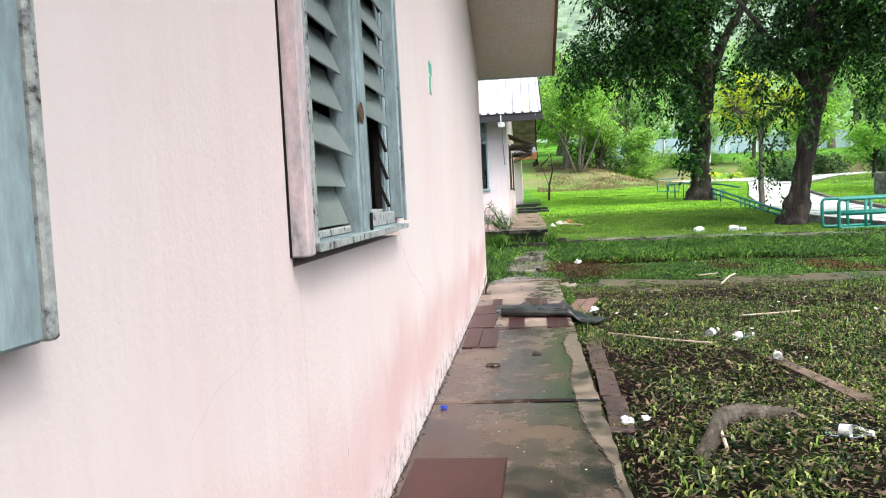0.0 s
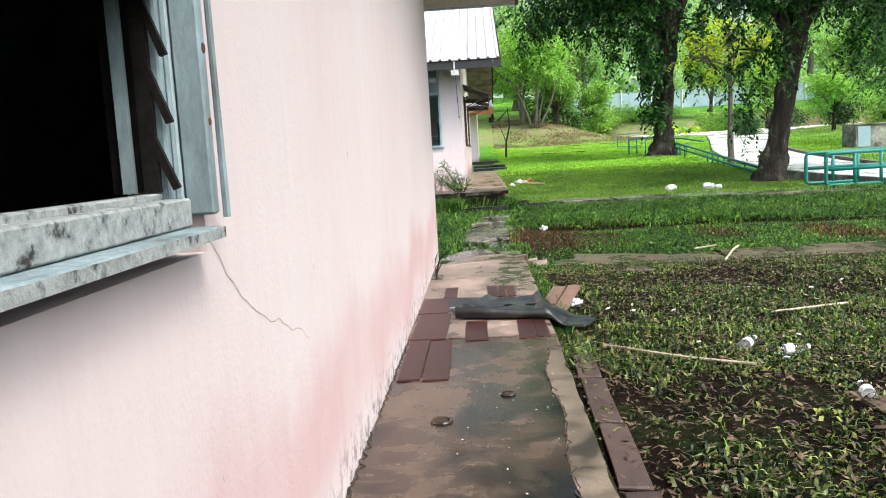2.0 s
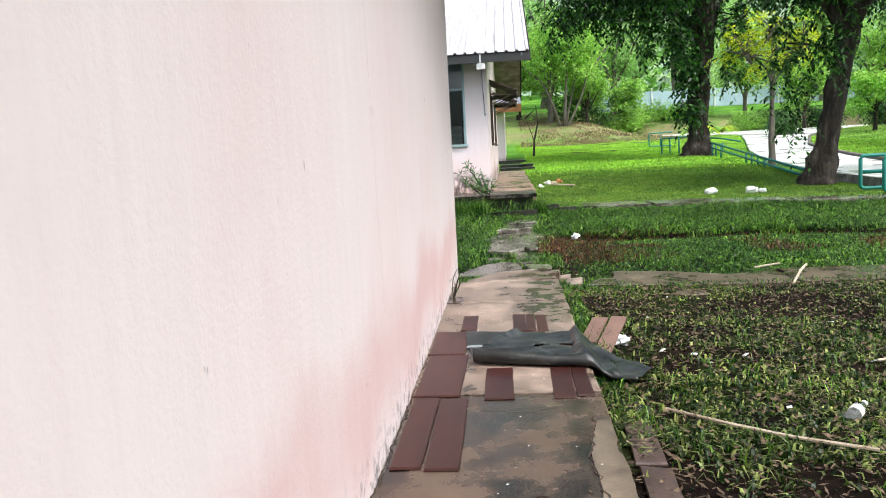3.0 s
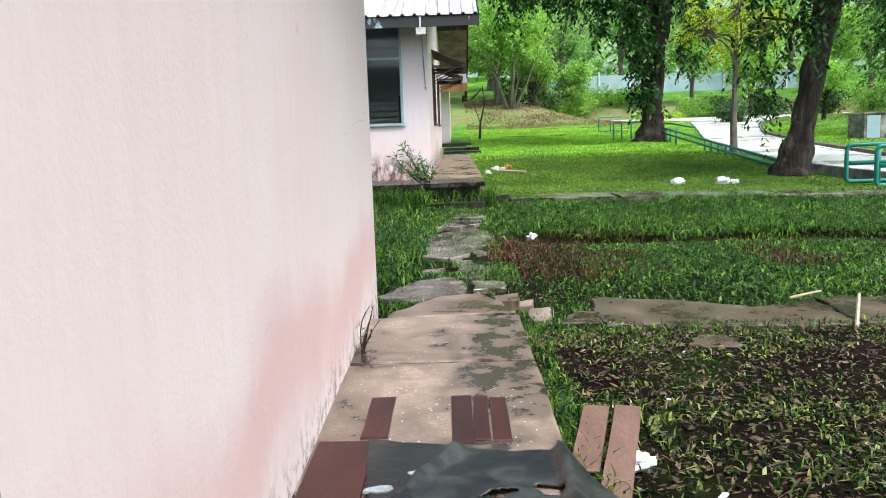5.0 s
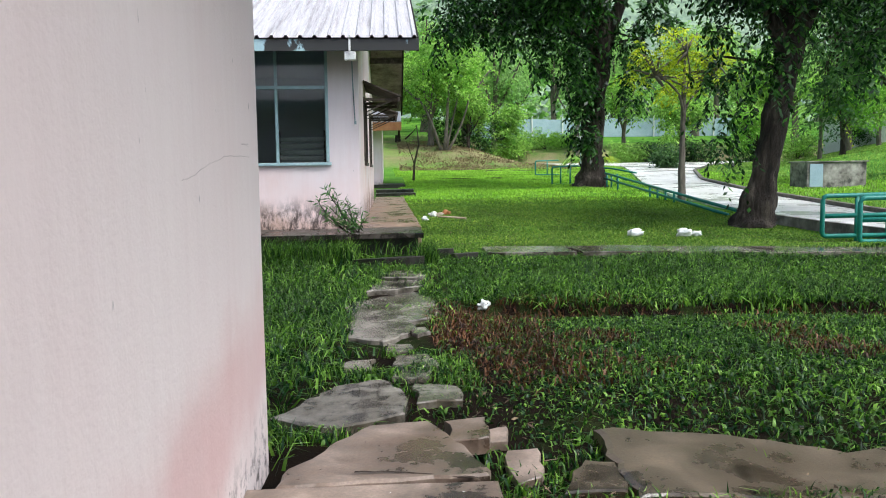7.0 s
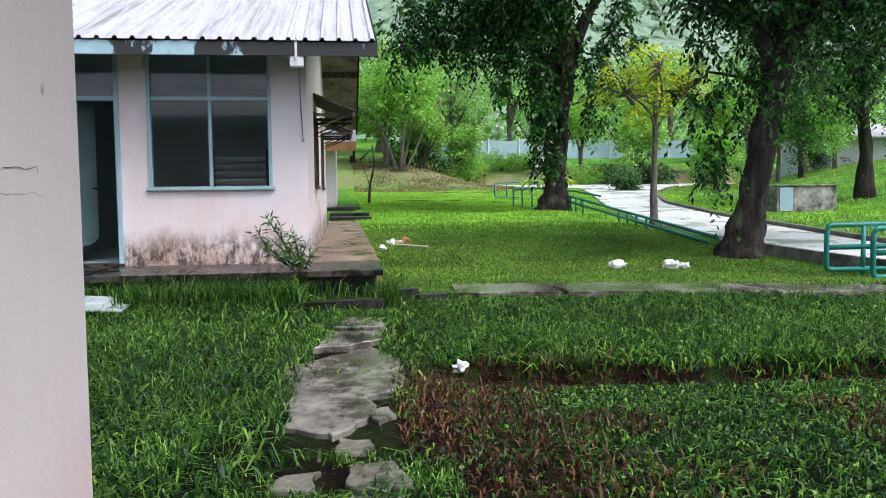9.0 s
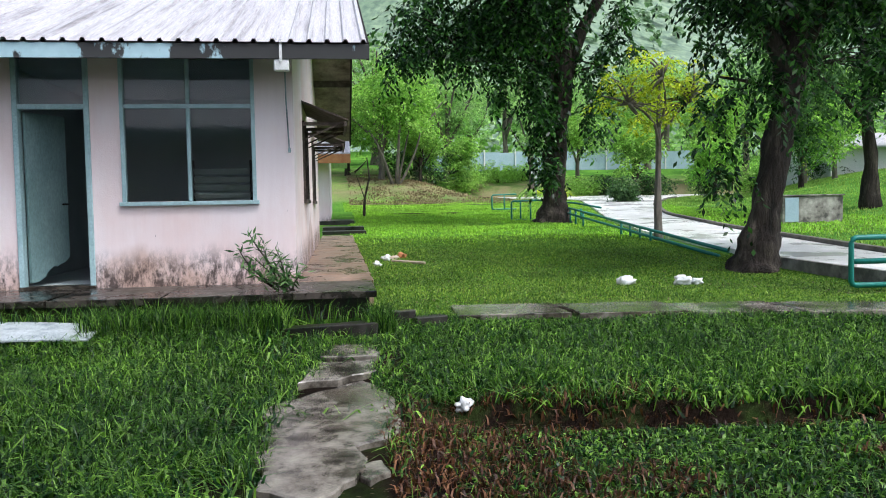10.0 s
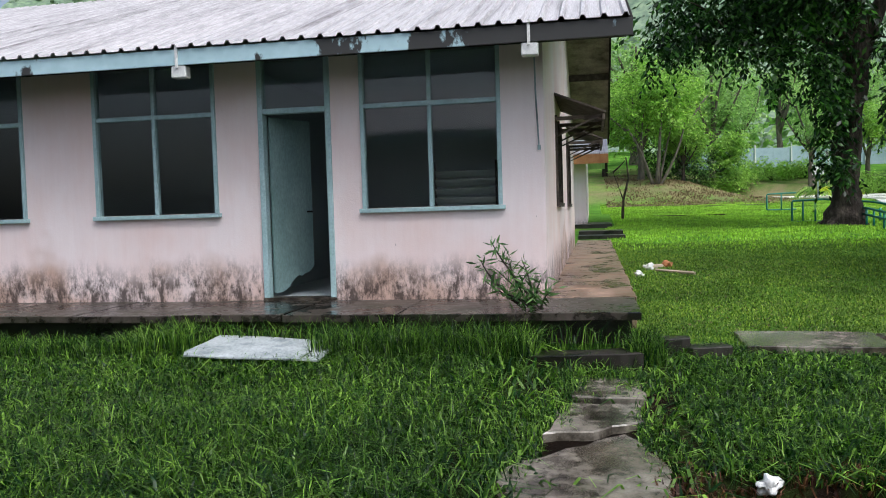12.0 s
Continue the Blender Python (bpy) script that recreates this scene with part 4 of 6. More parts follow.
def ground_many(x, y):
    i = np.clip(np.searchsorted(GX, x) - 1, 0, len(GX) - 2)
    j = np.clip(np.searchsorted(GY, y) - 1, 0, len(GY) - 2)
    u = (x - GX[i]) / (GX[i + 1] - GX[i])
    v = (y - GY[j]) / (GY[j + 1] - GY[j])
    return (GZ[j, i] * (1 - u) + GZ[j, i + 1] * u) * (1 - v) + (GZ[j + 1, i] * (1 - u) + GZ[j + 1, i + 1] * u) * v


def gz(x, y):
    return float(ground_many(np.array([x]), np.array([y]))[0])


# ---- paths ----
def slab_row(name, label, rows, z, thick, material, jag=0.012, seed=0, kind="structure"):
    t = thing(name, label, "pavement", ((rows[0][0] + rows[0][1]) / 2, rows[0][2], z), kind=kind)
    for i, (x0, x1, y0, y1) in enumerate(rows):
        bm = bmesh.new()
        rough_slab(bm, x0, x1, y0, y1, z + 0.004 * noise.noise(Vector((i * 3.1, seed, 0))), thick, seed + i * 1.7, jag)
        part("slab", bm, M_DRY if material is M_SLAB and y0 > 8.0 else material, t)
    return t


walk_a = slab_row("walkway", "damp cracked concrete walkway along the pink wall", [(0.004 if a < 8 else -0.02, 0.965, a, b_) for a, b_ in ((-1.5, 0.55), (0.57, 2.9), (2.92, 5.615), (5.637, 8.3), (8.32, 10.825), (10.847, 11.9))], 0.0, 0.3, M_SLAB, 0.008, 2)


def flag(outline, z, thick, seed, jag=0.02, tilt=(0, 0)):
    """A broken flagstone over a rough outline, its edges splintered and its rim worn down."""
    bm = bmesh.new()
    n = len(outline)
    cx, cy = sum(p[0] for p in outline) / n, sum(p[1] for p in outline) / n
    edge = []
    for (x0, y0), (x1, y1) in zip(outline, outline[1:] + outline[:1]):
        m = max(2, int(math.hypot(x1 - x0, y1 - y0) / 0.07))
        for k in range(m):
            x, y = x0 + (x1 - x0) * k / m, y0 + (y1 - y0) * k / m
            q = Vector((x * 3.1, y * 3.1, seed))
            edge.append((x + jag * (noise.noise(q) + 0.8 * noise.noise(q * 4.1)), y + jag * (noise.noise(q + Vector((9, 4, 2))) + 0.8 * noise.noise(q * 4.1 + Vector((1, 5, 3))))))
    top = lambda x, y: z + (x - cx) * tilt[0] + (y - cy) * tilt[1]
    rings = [[bm.verts.new((cx + (x - cx) * f, cy + (y - cy) * f, top(x, y) - d)) for x, y in edge] for f, d in ((1.0, thick), (1.0, 0.01), (0.965, 0.0))]
    for lo, hi in zip(rings, rings[1:]):
        for i in range(len(edge)):
            j = (i + 1) % len(edge)
            bm.faces.new((lo[i], lo[j], hi[j], hi[i]))
    bm.faces.new(rings[2])
    bm.faces.new(rings[0][::-1])
    return bm


part("slab", flag([(0.1, 11.93), (0.12, 12.15), (0.42, 12.8), (0.72, 12.82), (0.82, 12.5), (0.95, 12.0), (0.93, 11.93)], -0.015, 0.16, 31, 0.03, (0.02, -0.05)), M_DRY, walk_a, "tilted broken end slab")
part("edge_strip", flag([(0.945, 3.6), (0.93, 4.1), (0.92, 4.5), (0.85, 5.0), (0.83, 5.6), (0.845, 5.61), (0.962, 5.61), (0.962, 4.5), (0.962, 3.6)], 0.004, 0.02, 5, 0.014), M_PALE_STRIP, walk_a, "pale mortar strip along the walkway edge")
part("edge_strip", flag([(0.83, 5.645), (0.83, 6.2), (0.87, 6.7), (0.83, 7.4), (0.9, 7.95), (0.962, 7.95), (0.962, 6.8), (0.962, 5.645)], 0.004, 0.02, 8, 0.014), M_PALE_STRIP, walk_a, "pale mortar strip along the walkway edge")


def floor_crack(points, width, seed, z=0.0022):
    bm = bmesh.new()
    last, i = None, 0
    for (x0, y0), (x1, y1) in zip(points, points[1:]):
        n = max(3, int(math.hypot(x1 - x0, y1 - y0) / 0.03))
        for k in range(n):
            f = k / n
            i += 1
            x = x0 + (x1 - x0) * f + 0.03 * noise.noise(Vector((seed, i * 0.55, 0)))
            y = y0 + (y1 - y0) * f + 0.02 * noise.noise(Vector((seed, i * 0.55, 7)))
            w = width * (0.4 + 1.2 * abs(noise.noise(Vector((seed, i * 0.3, 3)))))
            d = Vector((y1 - y0, x0 - x1)).normalized() * w
            row = (bm.verts.new((x - d.x, y - d.y, z)), bm.verts.new((x + d.x, y + d.y, z)))
            if last:
                bm.faces.new((last[0], last[1], row[1], row[0]))
            last = row
    return part("crack", bm, M_SOIL, walk_a)


floor_crack([(0.93, 3.9), (0.92, 4.5), (0.85, 5.0), (0.83, 5.6), (0.83, 6.2), (0.87, 6.7), (0.83, 7.4), (0.9, 7.95)], 0.006, 1, 0.0045)
floor_crack([(0.012, 2.0), (0.012, 6.0), (0.012, 9.4)], 0.007, 5)
floor_crack([(0.4, 12.03), (0.6, 12.0), (0.92, 11.9)], 0.012, 9, 0.005)
floor_crack([(0.2, 11.35), (0.5, 11.42), (0.9, 11.36)], 0.003, 6)
floor_crack([(0.36, 8.05), (0.6, 8.0), (0.75, 8.08), (0.78, 7.85)], 0.003, 2)
floor_crack([(0.6, 9.6), (0.66, 10.2), (0.74, 10.6)], 0.003, 3)
for x, y, r in ((0.31, 6.65, 0.028), (0.62, 7.02, 0.02)):
    t = thing("floor_socket", "small broken iron socket set in the concrete", "floor fitting", (x, y, 0))
    bm = bmesh.new()
    tube(bm, [(x + r * 1.6 * math.cos(a), y + r * 1.6 * math.sin(a), 0.004) for a in [k * math.pi / 7 for k in range(15)]], 0.008, 5)
    part("rim", bm, M_SLAB, t)
    bm = bmesh.new()
    lathe(bm, [(r, 0.0), (r, 0.006), (r * 0.6, 0.007)], Matrix.Translation((x, y, 0.001)), 12)
    part("plug", bm, M_SOIL, t)


def board(name, label, category, x0, x1, y0, y1, z, thick, material, group="", turn=0.0, tilt=0.0, lean=0.0):
    cx, cy = (x0 + x1) / 2, (y0 + y1) / 2
    bm = bmesh.new()
    rough_slab(bm, x0 - cx, x1 - cx, y0 - cy, y1 - cy, thick, thick, cx * 7 + cy, 0.004, (0, 0), 4)
    bm.transform(Matrix.Translation((cx, cy, z)) @ Euler((tilt, lean, turn)).to_matrix().to_4x4())
    return tagged(part(name, bm, material), label, category, group)


G = "loose maroon tiles on the walkway"
tiles = [(0.03, 0.16, 7.32, 8.25), (0.167, 0.31, 7.3, 8.22), (0.02, 0.26, 8.26, 9.1), (0.01, 0.235, 9.115, 9.74),
         (0.38, 0.53, 8.2, 8.78), (0.73, 0.84, 8.2, 8.76), (0.847, 0.93, 8.22, 8.74), (0.53, 0.62, 9.7, 10.26), (0.627, 0.69, 9.72, 10.25), (0.697, 0.77, 9.7, 10.22), (0.17, 0.28, 9.76, 10.26),
         (0.03, 0.455, 3.0, 4.62)]
for k, (x0, x1, y0, y1) in enumerate(tiles):
    board("floor_tile", "worn maroon floor tile lying on the concrete", "tile", x0, x1, y0, y1, 0.003, 0.007, M_MAROON, G, 0.012 * math.sin(k * 2.1))
for k, (x0, x1, y0, y1) in enumerate([(1.0, 1.13, 5.25, 6.0), (1.01, 1.14, 6.03, 6.75), (1.02, 1.15, 6.78, 7.5), (1.03, 1.16, 7.53, 8.05)]):
    board("edging_board", "damp maroon board edging the walkway", "board", x0, x1, y0, y1, -0.085, 0.014, M_EDGE, "boards beside the walkway", -0.03, 0, 0.1 * math.sin(k))
board("tan_board", "warped tan board lying beside the rubber sheet", "board", 1.03, 1.14, 9.5, 10.12, -0.03, 0.014, M_TAN, "tan boards by the walkway", -0.24, 0.05)
board("tan_board", "warped tan board lying beside the rubber sheet", "board", 1.125, 1.235, 9.25, 10.08, -0.03, 0.014, M_TAN, "tan boards by the walkway", -0.26, 0.07)

# rubber sheet: a flat lower layer, a fold over it whose front edge is rolled, a flap hanging off the walkway
def along(rows, u):
    xs = [r[0] for r in rows]
    return [float(np.interp(u, xs, [r[k] for r in rows])) for k in (1, 2)]


rubber = thing("rubber_sheet", "torn dark grey rubber sheet folded across the walkway", "rubber sheet", (0.6, 9.2, 0.01))
bm = bmesh.new()
NU, NV = 84, 60
grid = []
for j in range(NV + 1):
    v = j / NV
    row = []
    for i in range(NU + 1):
        u = i / NU
        fx, fy = along([(0, 0.3, 8.9), (0.3, 0.54, 8.83), (0.72, 0.96, 8.74), (1, 1.2, 8.64)], u)
        bx, by = along([(0, 0.545, 9.6), (0.3, 0.7, 9.58), (0.68, 0.95, 9.5), (0.85, 1.17, 9.1), (1, 1.31, 8.84)], u)
        f = max(0.0, (v - 0.2) / 0.8)
        x, y = fx + (bx - fx) * f, fy + (by - fy) * f
        if u < 0.2:
            x -= 0.035 * (1 - u / 0.2) * math.sin(math.pi * f)
        r = 0.034 * (1 - 0.45 * step(u, 0.1, 0.7)) * (1 - 0.9 * step(u, 0.7, 0.8)) + 0.003
        fall = step(x, 0.95, 1.08)
        flat = 0.018 - 0.062 * fall
        if v < 0.2:
            a = (1 - v / 0.2) * 1.45 * math.pi
            y -= r * math.sin(a)
            z = flat + r + r * math.cos(a)
        else:
            z = flat + 2 * r * math.exp(-(f / 0.16) ** 2)
            z += 0.03 * math.exp(-(u / 0.05) ** 2) * step(f, 0.1, 0.4)
            z += 0.045 * math.exp(-((u - 0.7 + 0.05 * f) / 0.035) ** 2) * step(f, 0.0, 0.15)
            z += 0.02 * math.exp(-((u - 0.86 + 0.1 * f) / 0.03) ** 2)
            z += 0.014 * math.exp(-((f - 0.33 - 0.3 * u) / 0.03) ** 2) * (u < 0.35)
            z += 0.022 * noise.noise(Vector((x * 5, y * 5, 2))) + 0.006 * noise.noise(Vector((x * 16, y * 16, 4)))
            z = max(z, flat - 0.004)
        row.append(bm.verts.new((x, y, z)))
    grid.append(row)
for j in range(NV):
    for i in range(NU):
        c = (grid[j][i].co + grid[j + 1][i + 1].co) / 2
        k = 0.02 * noise.noise(c * 22)
        if j > 13 and (math.hypot((c.x - 0.68) / 2.2, c.y - 9.19 - 0.25 * (c.x - 0.68)) < 0.03 + k or math.hypot((c.x - 0.86) / 1.2, c.y - 9.24) < 0.042 + k or math.hypot((c.x - 0.78) / 3.0, c.y - 8.98) < 0.006 + 0.4 * k):
            continue
        bm.faces.new((grid[j][i], grid[j][i + 1], grid[j + 1][i + 1], grid[j + 1][i]))
rb = part("folded_layer", bm, M_RUBBER, rubber, smooth=True)
md = rb.modifiers.new("thick", "SOLIDIFY")
md.thickness = 0.006
part("lower_layer", flag([(0.2, 9.75), (0.24, 9.3), (0.3, 8.95), (0.62, 8.92), (0.7, 9.6), (0.55, 9.66)], 0.014, 0.008, 14, 0.01), M_RUBBER, rubber)
# three thin white patches lying on the sheet
for k, (x, y, r) in enumerate(((0.29, 9.27, 0.032), (0.46, 9.39, 0.045), (0.4, 9.0, 0.03))):
    part("white_patch", flag([(x + r * (1.5 + 0.5 * math.sin(k + 2.1 * i)) * math.cos(i * 0.9), y + r * math.sin(i * 0.9)) for i in range(7)], 0.0185 if k < 2 else 0.04, 0.003, 17 + k, 0.012), M_BOARD, rubber, "thin white patch on the rubber")

# broken slabs across the grass
G = "broken slabs of the grass path"
FLAGS = [([(-0.12, 13.25), (0.25, 13.05), (0.62, 13.22), (0.64, 13.68), (0.48, 13.9), (0.2, 13.83)], 0.07, 0.03, 0.03),
         ([(0.69, 13.5), (1.0, 13.55), (0.97, 13.85), (0.7, 13.9)], 0.045, 0.0, 0.0),
         ([(0.57, 14.12), (0.8, 14.08), (0.82, 14.26), (0.58, 14.3)], 0.035, 0.0, 0.0),
         ([(0.6, 14.34), (0.87, 14.34), (0.81, 14.74), (0.56, 14.76)], 0.04, 0.02, 0.0),
         ([(0.2, 14.45), (0.4, 14.42), (0.42, 14.7), (0.24, 14.66)], 0.03, 0.0, 0.0),
         ([(0.5, 15.0), (0.68, 14.98), (0.7, 15.25), (0.5, 15.28)], 0.03, 0.0, 0.0),
         ([(0.2, 15.55), (0.5, 15.34), (0.74, 15.7), (0.74, 16.24), (0.14, 16.28)], 0.05, 0.01, 0.0),
         ([(0.77, 15.62), (0.9, 15.75), (0.86, 15.95), (0.77, 15.9)], 0.04, 0.0, 0.0),
         ([(0.14, 16.3), (0.7, 16.3), (1.0, 16.5), (1.02, 17.5), (0.84, 18.1), (0.62, 17.92), (0.1, 17.35), (0.1, 16.85)], 0.055, 0.0, 0.01),
         ([(0.29, 17.9), (0.6, 17.98), (0.92, 18.22), (0.96, 18.7), (0.4, 18.72)], 0.045, 0.0, 0.0),
         ([(0.42, 18.78), (0.95, 18.76), (0.98, 19.4), (0.5, 19.5)], 0.035, 0.0, 0.0)]
for k, (outline, dz, tx, ty) in enumerate(FLAGS):
    cx, cy = sum(p[0] for p in outline) / len(outline), sum(p[1] for p in outline) / len(outline)
    tagged(part("path_slab", flag(outline, gz(cx, cy) + dz, 0.16, 50 + k * 2.3, 0.05, (tx, ty)), M_STONE), "wet broken concrete slab sunk in the grass", "path slab", G)
for k, (x0, x1, y0, y1, dz, ty) in enumerate([(0.83, 1.0, 12.5, 12.98, 0.1, -0.1), (1.08, 1.22, 12.12, 12.5, 0.04, 0), (1.0, 1.14, 12.75, 12.95, 0.05, 0)]):
    bm = bmesh.new()
    rough_slab(bm, x0, x1, y0, y1, gz(x0, y0) + dz, 0.08, 80 + k * 2.3, 0.05, (0.1, ty), 4)
    tagged(part("concrete_fragment", bm, M_DRY), "loose broken concrete fragment at the walkway end", "rubble", "fragments by the walkway end")
cross = slab_row("cross_path", "muddy brown concrete path strip in the grass", [(3.12, 4.6, 11.72, 12.5), (4.62, 6.3, 11.75, 12.5), (6.32, 8.6, 11.75, 12.5)], -0.075, 0.2, M_MUD, 0.045, 11)
part("slab", flag([(1.55, 12.72), (2.08, 12.58), (2.36, 12.42), (2.6, 12.24), (2.92, 12.34), (3.1, 12.5), (3.1, 11.72), (2.1, 11.75), (1.53, 11.88)], -0.075, 0.2, 61, 0.04), M_MUD, cross)
part("slab", flag([(1.23, 11.93), (1.4, 12.26), (1.52, 12.22), (1.5, 11.9)], -0.07, 0.2, 63, 0.03), M_MUD, cross)
bm = bmesh.new()
rough_slab(bm, 1.98, 2.22, 11.3, 11.55, gz(2, 11.4) + 0.012, 0.08, 95, 0.09)
tagged(part("concrete_fragment", bm, M_MUD), "half-buried concrete fragment in the litter", "rubble")
p2t = thing("garden_path", "narrow pale wet concrete path to the driveway", "pavement", (2, 20.4, 0), kind="structure")
x = 1.95
for k in range(5):
    bm = bmesh.new()
    yb = 20.3 - 0.13 * (x - 1.9)
    rough_slab(bm, x, x + 1.28, yb - 0.08, yb + 0.84, gz(x + 0.6, yb + 0.4) + 0.045, 0.2, 20 + k, 0.03, (-0.01, 0))
    part("slab", bm, M_STONE, p2t)
    x += 1.29
for k, (x0, x1, y0, y1, z) in enumerate([(1.1, 1.42, 20.25, 20.6, 0.1), (1.45, 1.75, 20.05, 20.5, 0.05), (0.05, 0.95, 19.75, 20.32, 0.03)]):
    bm = bmesh.new()
    rough_slab(bm, x0, x1, y0, y1, z, 0.3, 70 + k, 0.09, (0.04, -0.08), 6)
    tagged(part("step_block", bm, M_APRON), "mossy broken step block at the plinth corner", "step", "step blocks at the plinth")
side = [(0.124, 1.06, 21.69 + 0.97 * k, 21.69 + 0.97 * k + 0.955) for k in range(16)]
slab_row("side_walk", "reddish damp concrete walk beside the pavilion", side, 0.34, 0.5, M_SIDE, 0.02, 40)
for k, (y0, y1, z) in enumerate([(38.6, 39.6, 0.42), (40.0, 41.4, 0.52)]):
    bm = bmesh.new()
    rough_slab(bm, 0.1, 1.55, y0, y1, z, 0.4, 60 + k, 0.05)
    tagged(part("step_slab", bm, M_APRON), "dark raised step slab between the pavilions", "step", "step slabs between pavilions")
bm = bmesh.new()
rough_slab(bm, -3.1, -1.75, 19.55, 20.22, 0.09, 0.02, 12, 0.12, (-0.03, 0.12), 3)
tagged(part("white_board", bm, M_BOARD), "white board lying in the long grass", "board")
board("timber_plank", "rotting brown plank half sunk in weeds", "plank", 2.37, 2.47, 5.85, 7.15, gz(2.4, 6.4) + 0.0, 0.02, M_TIMBER, "", 0.12)

# ---- second pavilion far behind ----
far_b = thing("far_pavilion", "small pale pavilion with an orange eave behind the first", "building", (-3, 50, 0.5))
part("wall", boxes((-8, 0.3, 47, 58, 0.2, 3.5)), M_WALL_B, far_b)
part("roof", slope_strip(slope_strip(bmesh.new(), -8.5, 1.2, 46.1, 52.5, 3.4, 5.1, 0.08), -8.5, 1.2, 52.5, 59, 5.1, 3.4, 0.08), M_TIN, far_b)
part("eave_board", boxes((-8.5, 1.2, 46.0, 46.08, 3.05, 3.42)), M_ORANGE, far_b, "orange weathered eave board")
part("plinth", boxes((-8.4, 1.3, 45.8, 58.4, 0.0, 0.62)), M_APRON, far_b)


bm = bmesh.new()
rough_slab(bm, 7.6, 11.4, 67.6, 68.2, gz(9.5, 68) + 0.06, 0.2, 41, 0.1)
tagged(part("drain_cover", bm, M_STONE), "pale concrete strip across the open lawn", "path slab")
bm = bmesh.new()
rough_slab(bm, 3.2, 6.8, 53.6, 54.3, gz(5, 54) + 0.05, 0.2, 43, 0.25)
tagged(part("bare_edge", bm, M_SOIL), "dark bare soil edge across the lawn", "soil")

# ---- railings ----
def rail(name, runs, posts, label):
    t = thing(name, label, "railing", runs[0][0], "green tubular railings")
    for r in runs:
        bm = bmesh.new()
        tube(bm, r, 0.04, 8)
        part("tube", bm, M_GREEN, t, smooth=True)
    for x, y, top in posts:
        bm = bmesh.new()
        tube(bm, [(x, y, gz(x, y) - 0.1), (x, y, top)], 0.036, 8)
        part("post", bm, M_GREEN, t, smooth=True)
    return t


def hairpin(y, x0, x1, zb, zt, c=0.07):
    return [(x1, y, zb), (x0 + c, y, zb), (x0 + c * 0.3, y, zb + c * 0.3), (x0, y, zb + c), (x0, y, zt - c), (x0 + c * 0.3, y, zt - c * 0.3), (x0 + c, y, zt), (x1, y, zt + 0.03)]


LAB = "green painted tubular steel railing on the lawn"
for y in (22.1, 21.0):
    rail("railing", [hairpin(y, 7.85, 11.0, 0.02, 0.7), [(7.9, y, 0.36), (11.0, y, 0.38)]], [(8.45, y, 0.7), (9.0, y, 0.7), (10.2, y, 0.72)], LAB)
mid = lambda f, z0, z1: (9.9 - 1.25 * f, 43.8 - 16.4 * f, z0 + (z1 - z0) * f)
rail("railing", [[(9.9, 43.9, 0.45), (9.86, 43.9, 0.6), (9.86, 43.9, 0.93), (9.92, 43.8, 1.02)] + [mid(f, 1.03, 0.2) for f in (0.05, 0.3, 0.6, 1.0)], [mid(f, 0.8, 0.04) for f in (0.0, 0.3, 0.6, 0.97)], [(9.5 + 0.9, 43.5, 0.98), (10.4, 43.5, 0.55)], [(10.35, 43.6, 0.9), (10.05, 41, 0.75)]],
     [(*mid(f, 0, 0)[:2], mid(f, 1.0, 0.2)[2]) for f in (0.04, 0.1, 0.18, 0.5, 0.56, 0.62, 0.68)], LAB)
rail("railing", [hairpin(46.4, 8.15, 9.3, 0.5, 1.32), [(9.3, 46.4, 1.35), (10.6, 45.0, 1.2), (11.2, 43.4, 1.0)]], [(8.55, 46.4, 1.32), (9.0, 46.4, 1.32)], LAB)
rail("railing", [hairpin(56.5, 9.2, 10.6, 0.9, 1.7)], [(9.9, 56.5, 1.7)], LAB)

# ---- loose things on the ground ----
def bottle(x, y, turn, label="crushed clear plastic bottle lying in the weeds"):
    t = thing("plastic_bottle", label, "bottle", (x, y, gz(x, y)), "plastic bottles in the weeds")
    m = Matrix.Translation((x, y, gz(x, y) + 0.035)) @ Matrix.Rotation(turn, 4, "Z") @ Matrix.Rotation(radians(86), 4, "Y")
    bm = lathe(bmesh.new(), [(0.022, -0.1), (0.032, -0.095), (0.033, -0.05), (0.029, -0.03), (0.033, -0.01), (0.033, 0.04), (0.025, 0.075), (0.013, 0.095), (0.013, 0.11)], m)
    part("bottle_body", bm, M_BOTTLE, t, smooth=True)
    part("cap", lathe(bmesh.new(), [(0.016, 0.106), (0.016, 0.124)], m, 10), M_WHITE, t)
    part("paper_band", lathe(bmesh.new(), [(0.0335, -0.03), (0.0338, 0.02)], m), M_WHITE, t, "torn white paper band")


for x, y, a in ((2.363, 7.05, 1.4), (2.13, 5.13, -0.7), (2.3, 7.9, 0.1), (2.12, 8.1, 0.9)):
    bottle(x, y, a)


def plastic_bag(x, y, r, label, squash=0.7):
    bm = bmesh.new()
    clump(bm, (0, 0, r * squash * 0.8), r, squash, 0.7, x * 3.3 + y, 3)
    for v in bm.verts:
        v.co += Vector((0.25, 0.18, 0.12)) * r * noise.noise(v.co * (9 / (r * 8)) + Vector((x, y, 0)))
    ob = part("plastic_bag", bm, M_WHITE, smooth=True)
    ob.matrix_basis = Matrix.Translation((x, y, gz(x, y)))
    tagged(ob, label, "plastic bag", "white plastic litter")


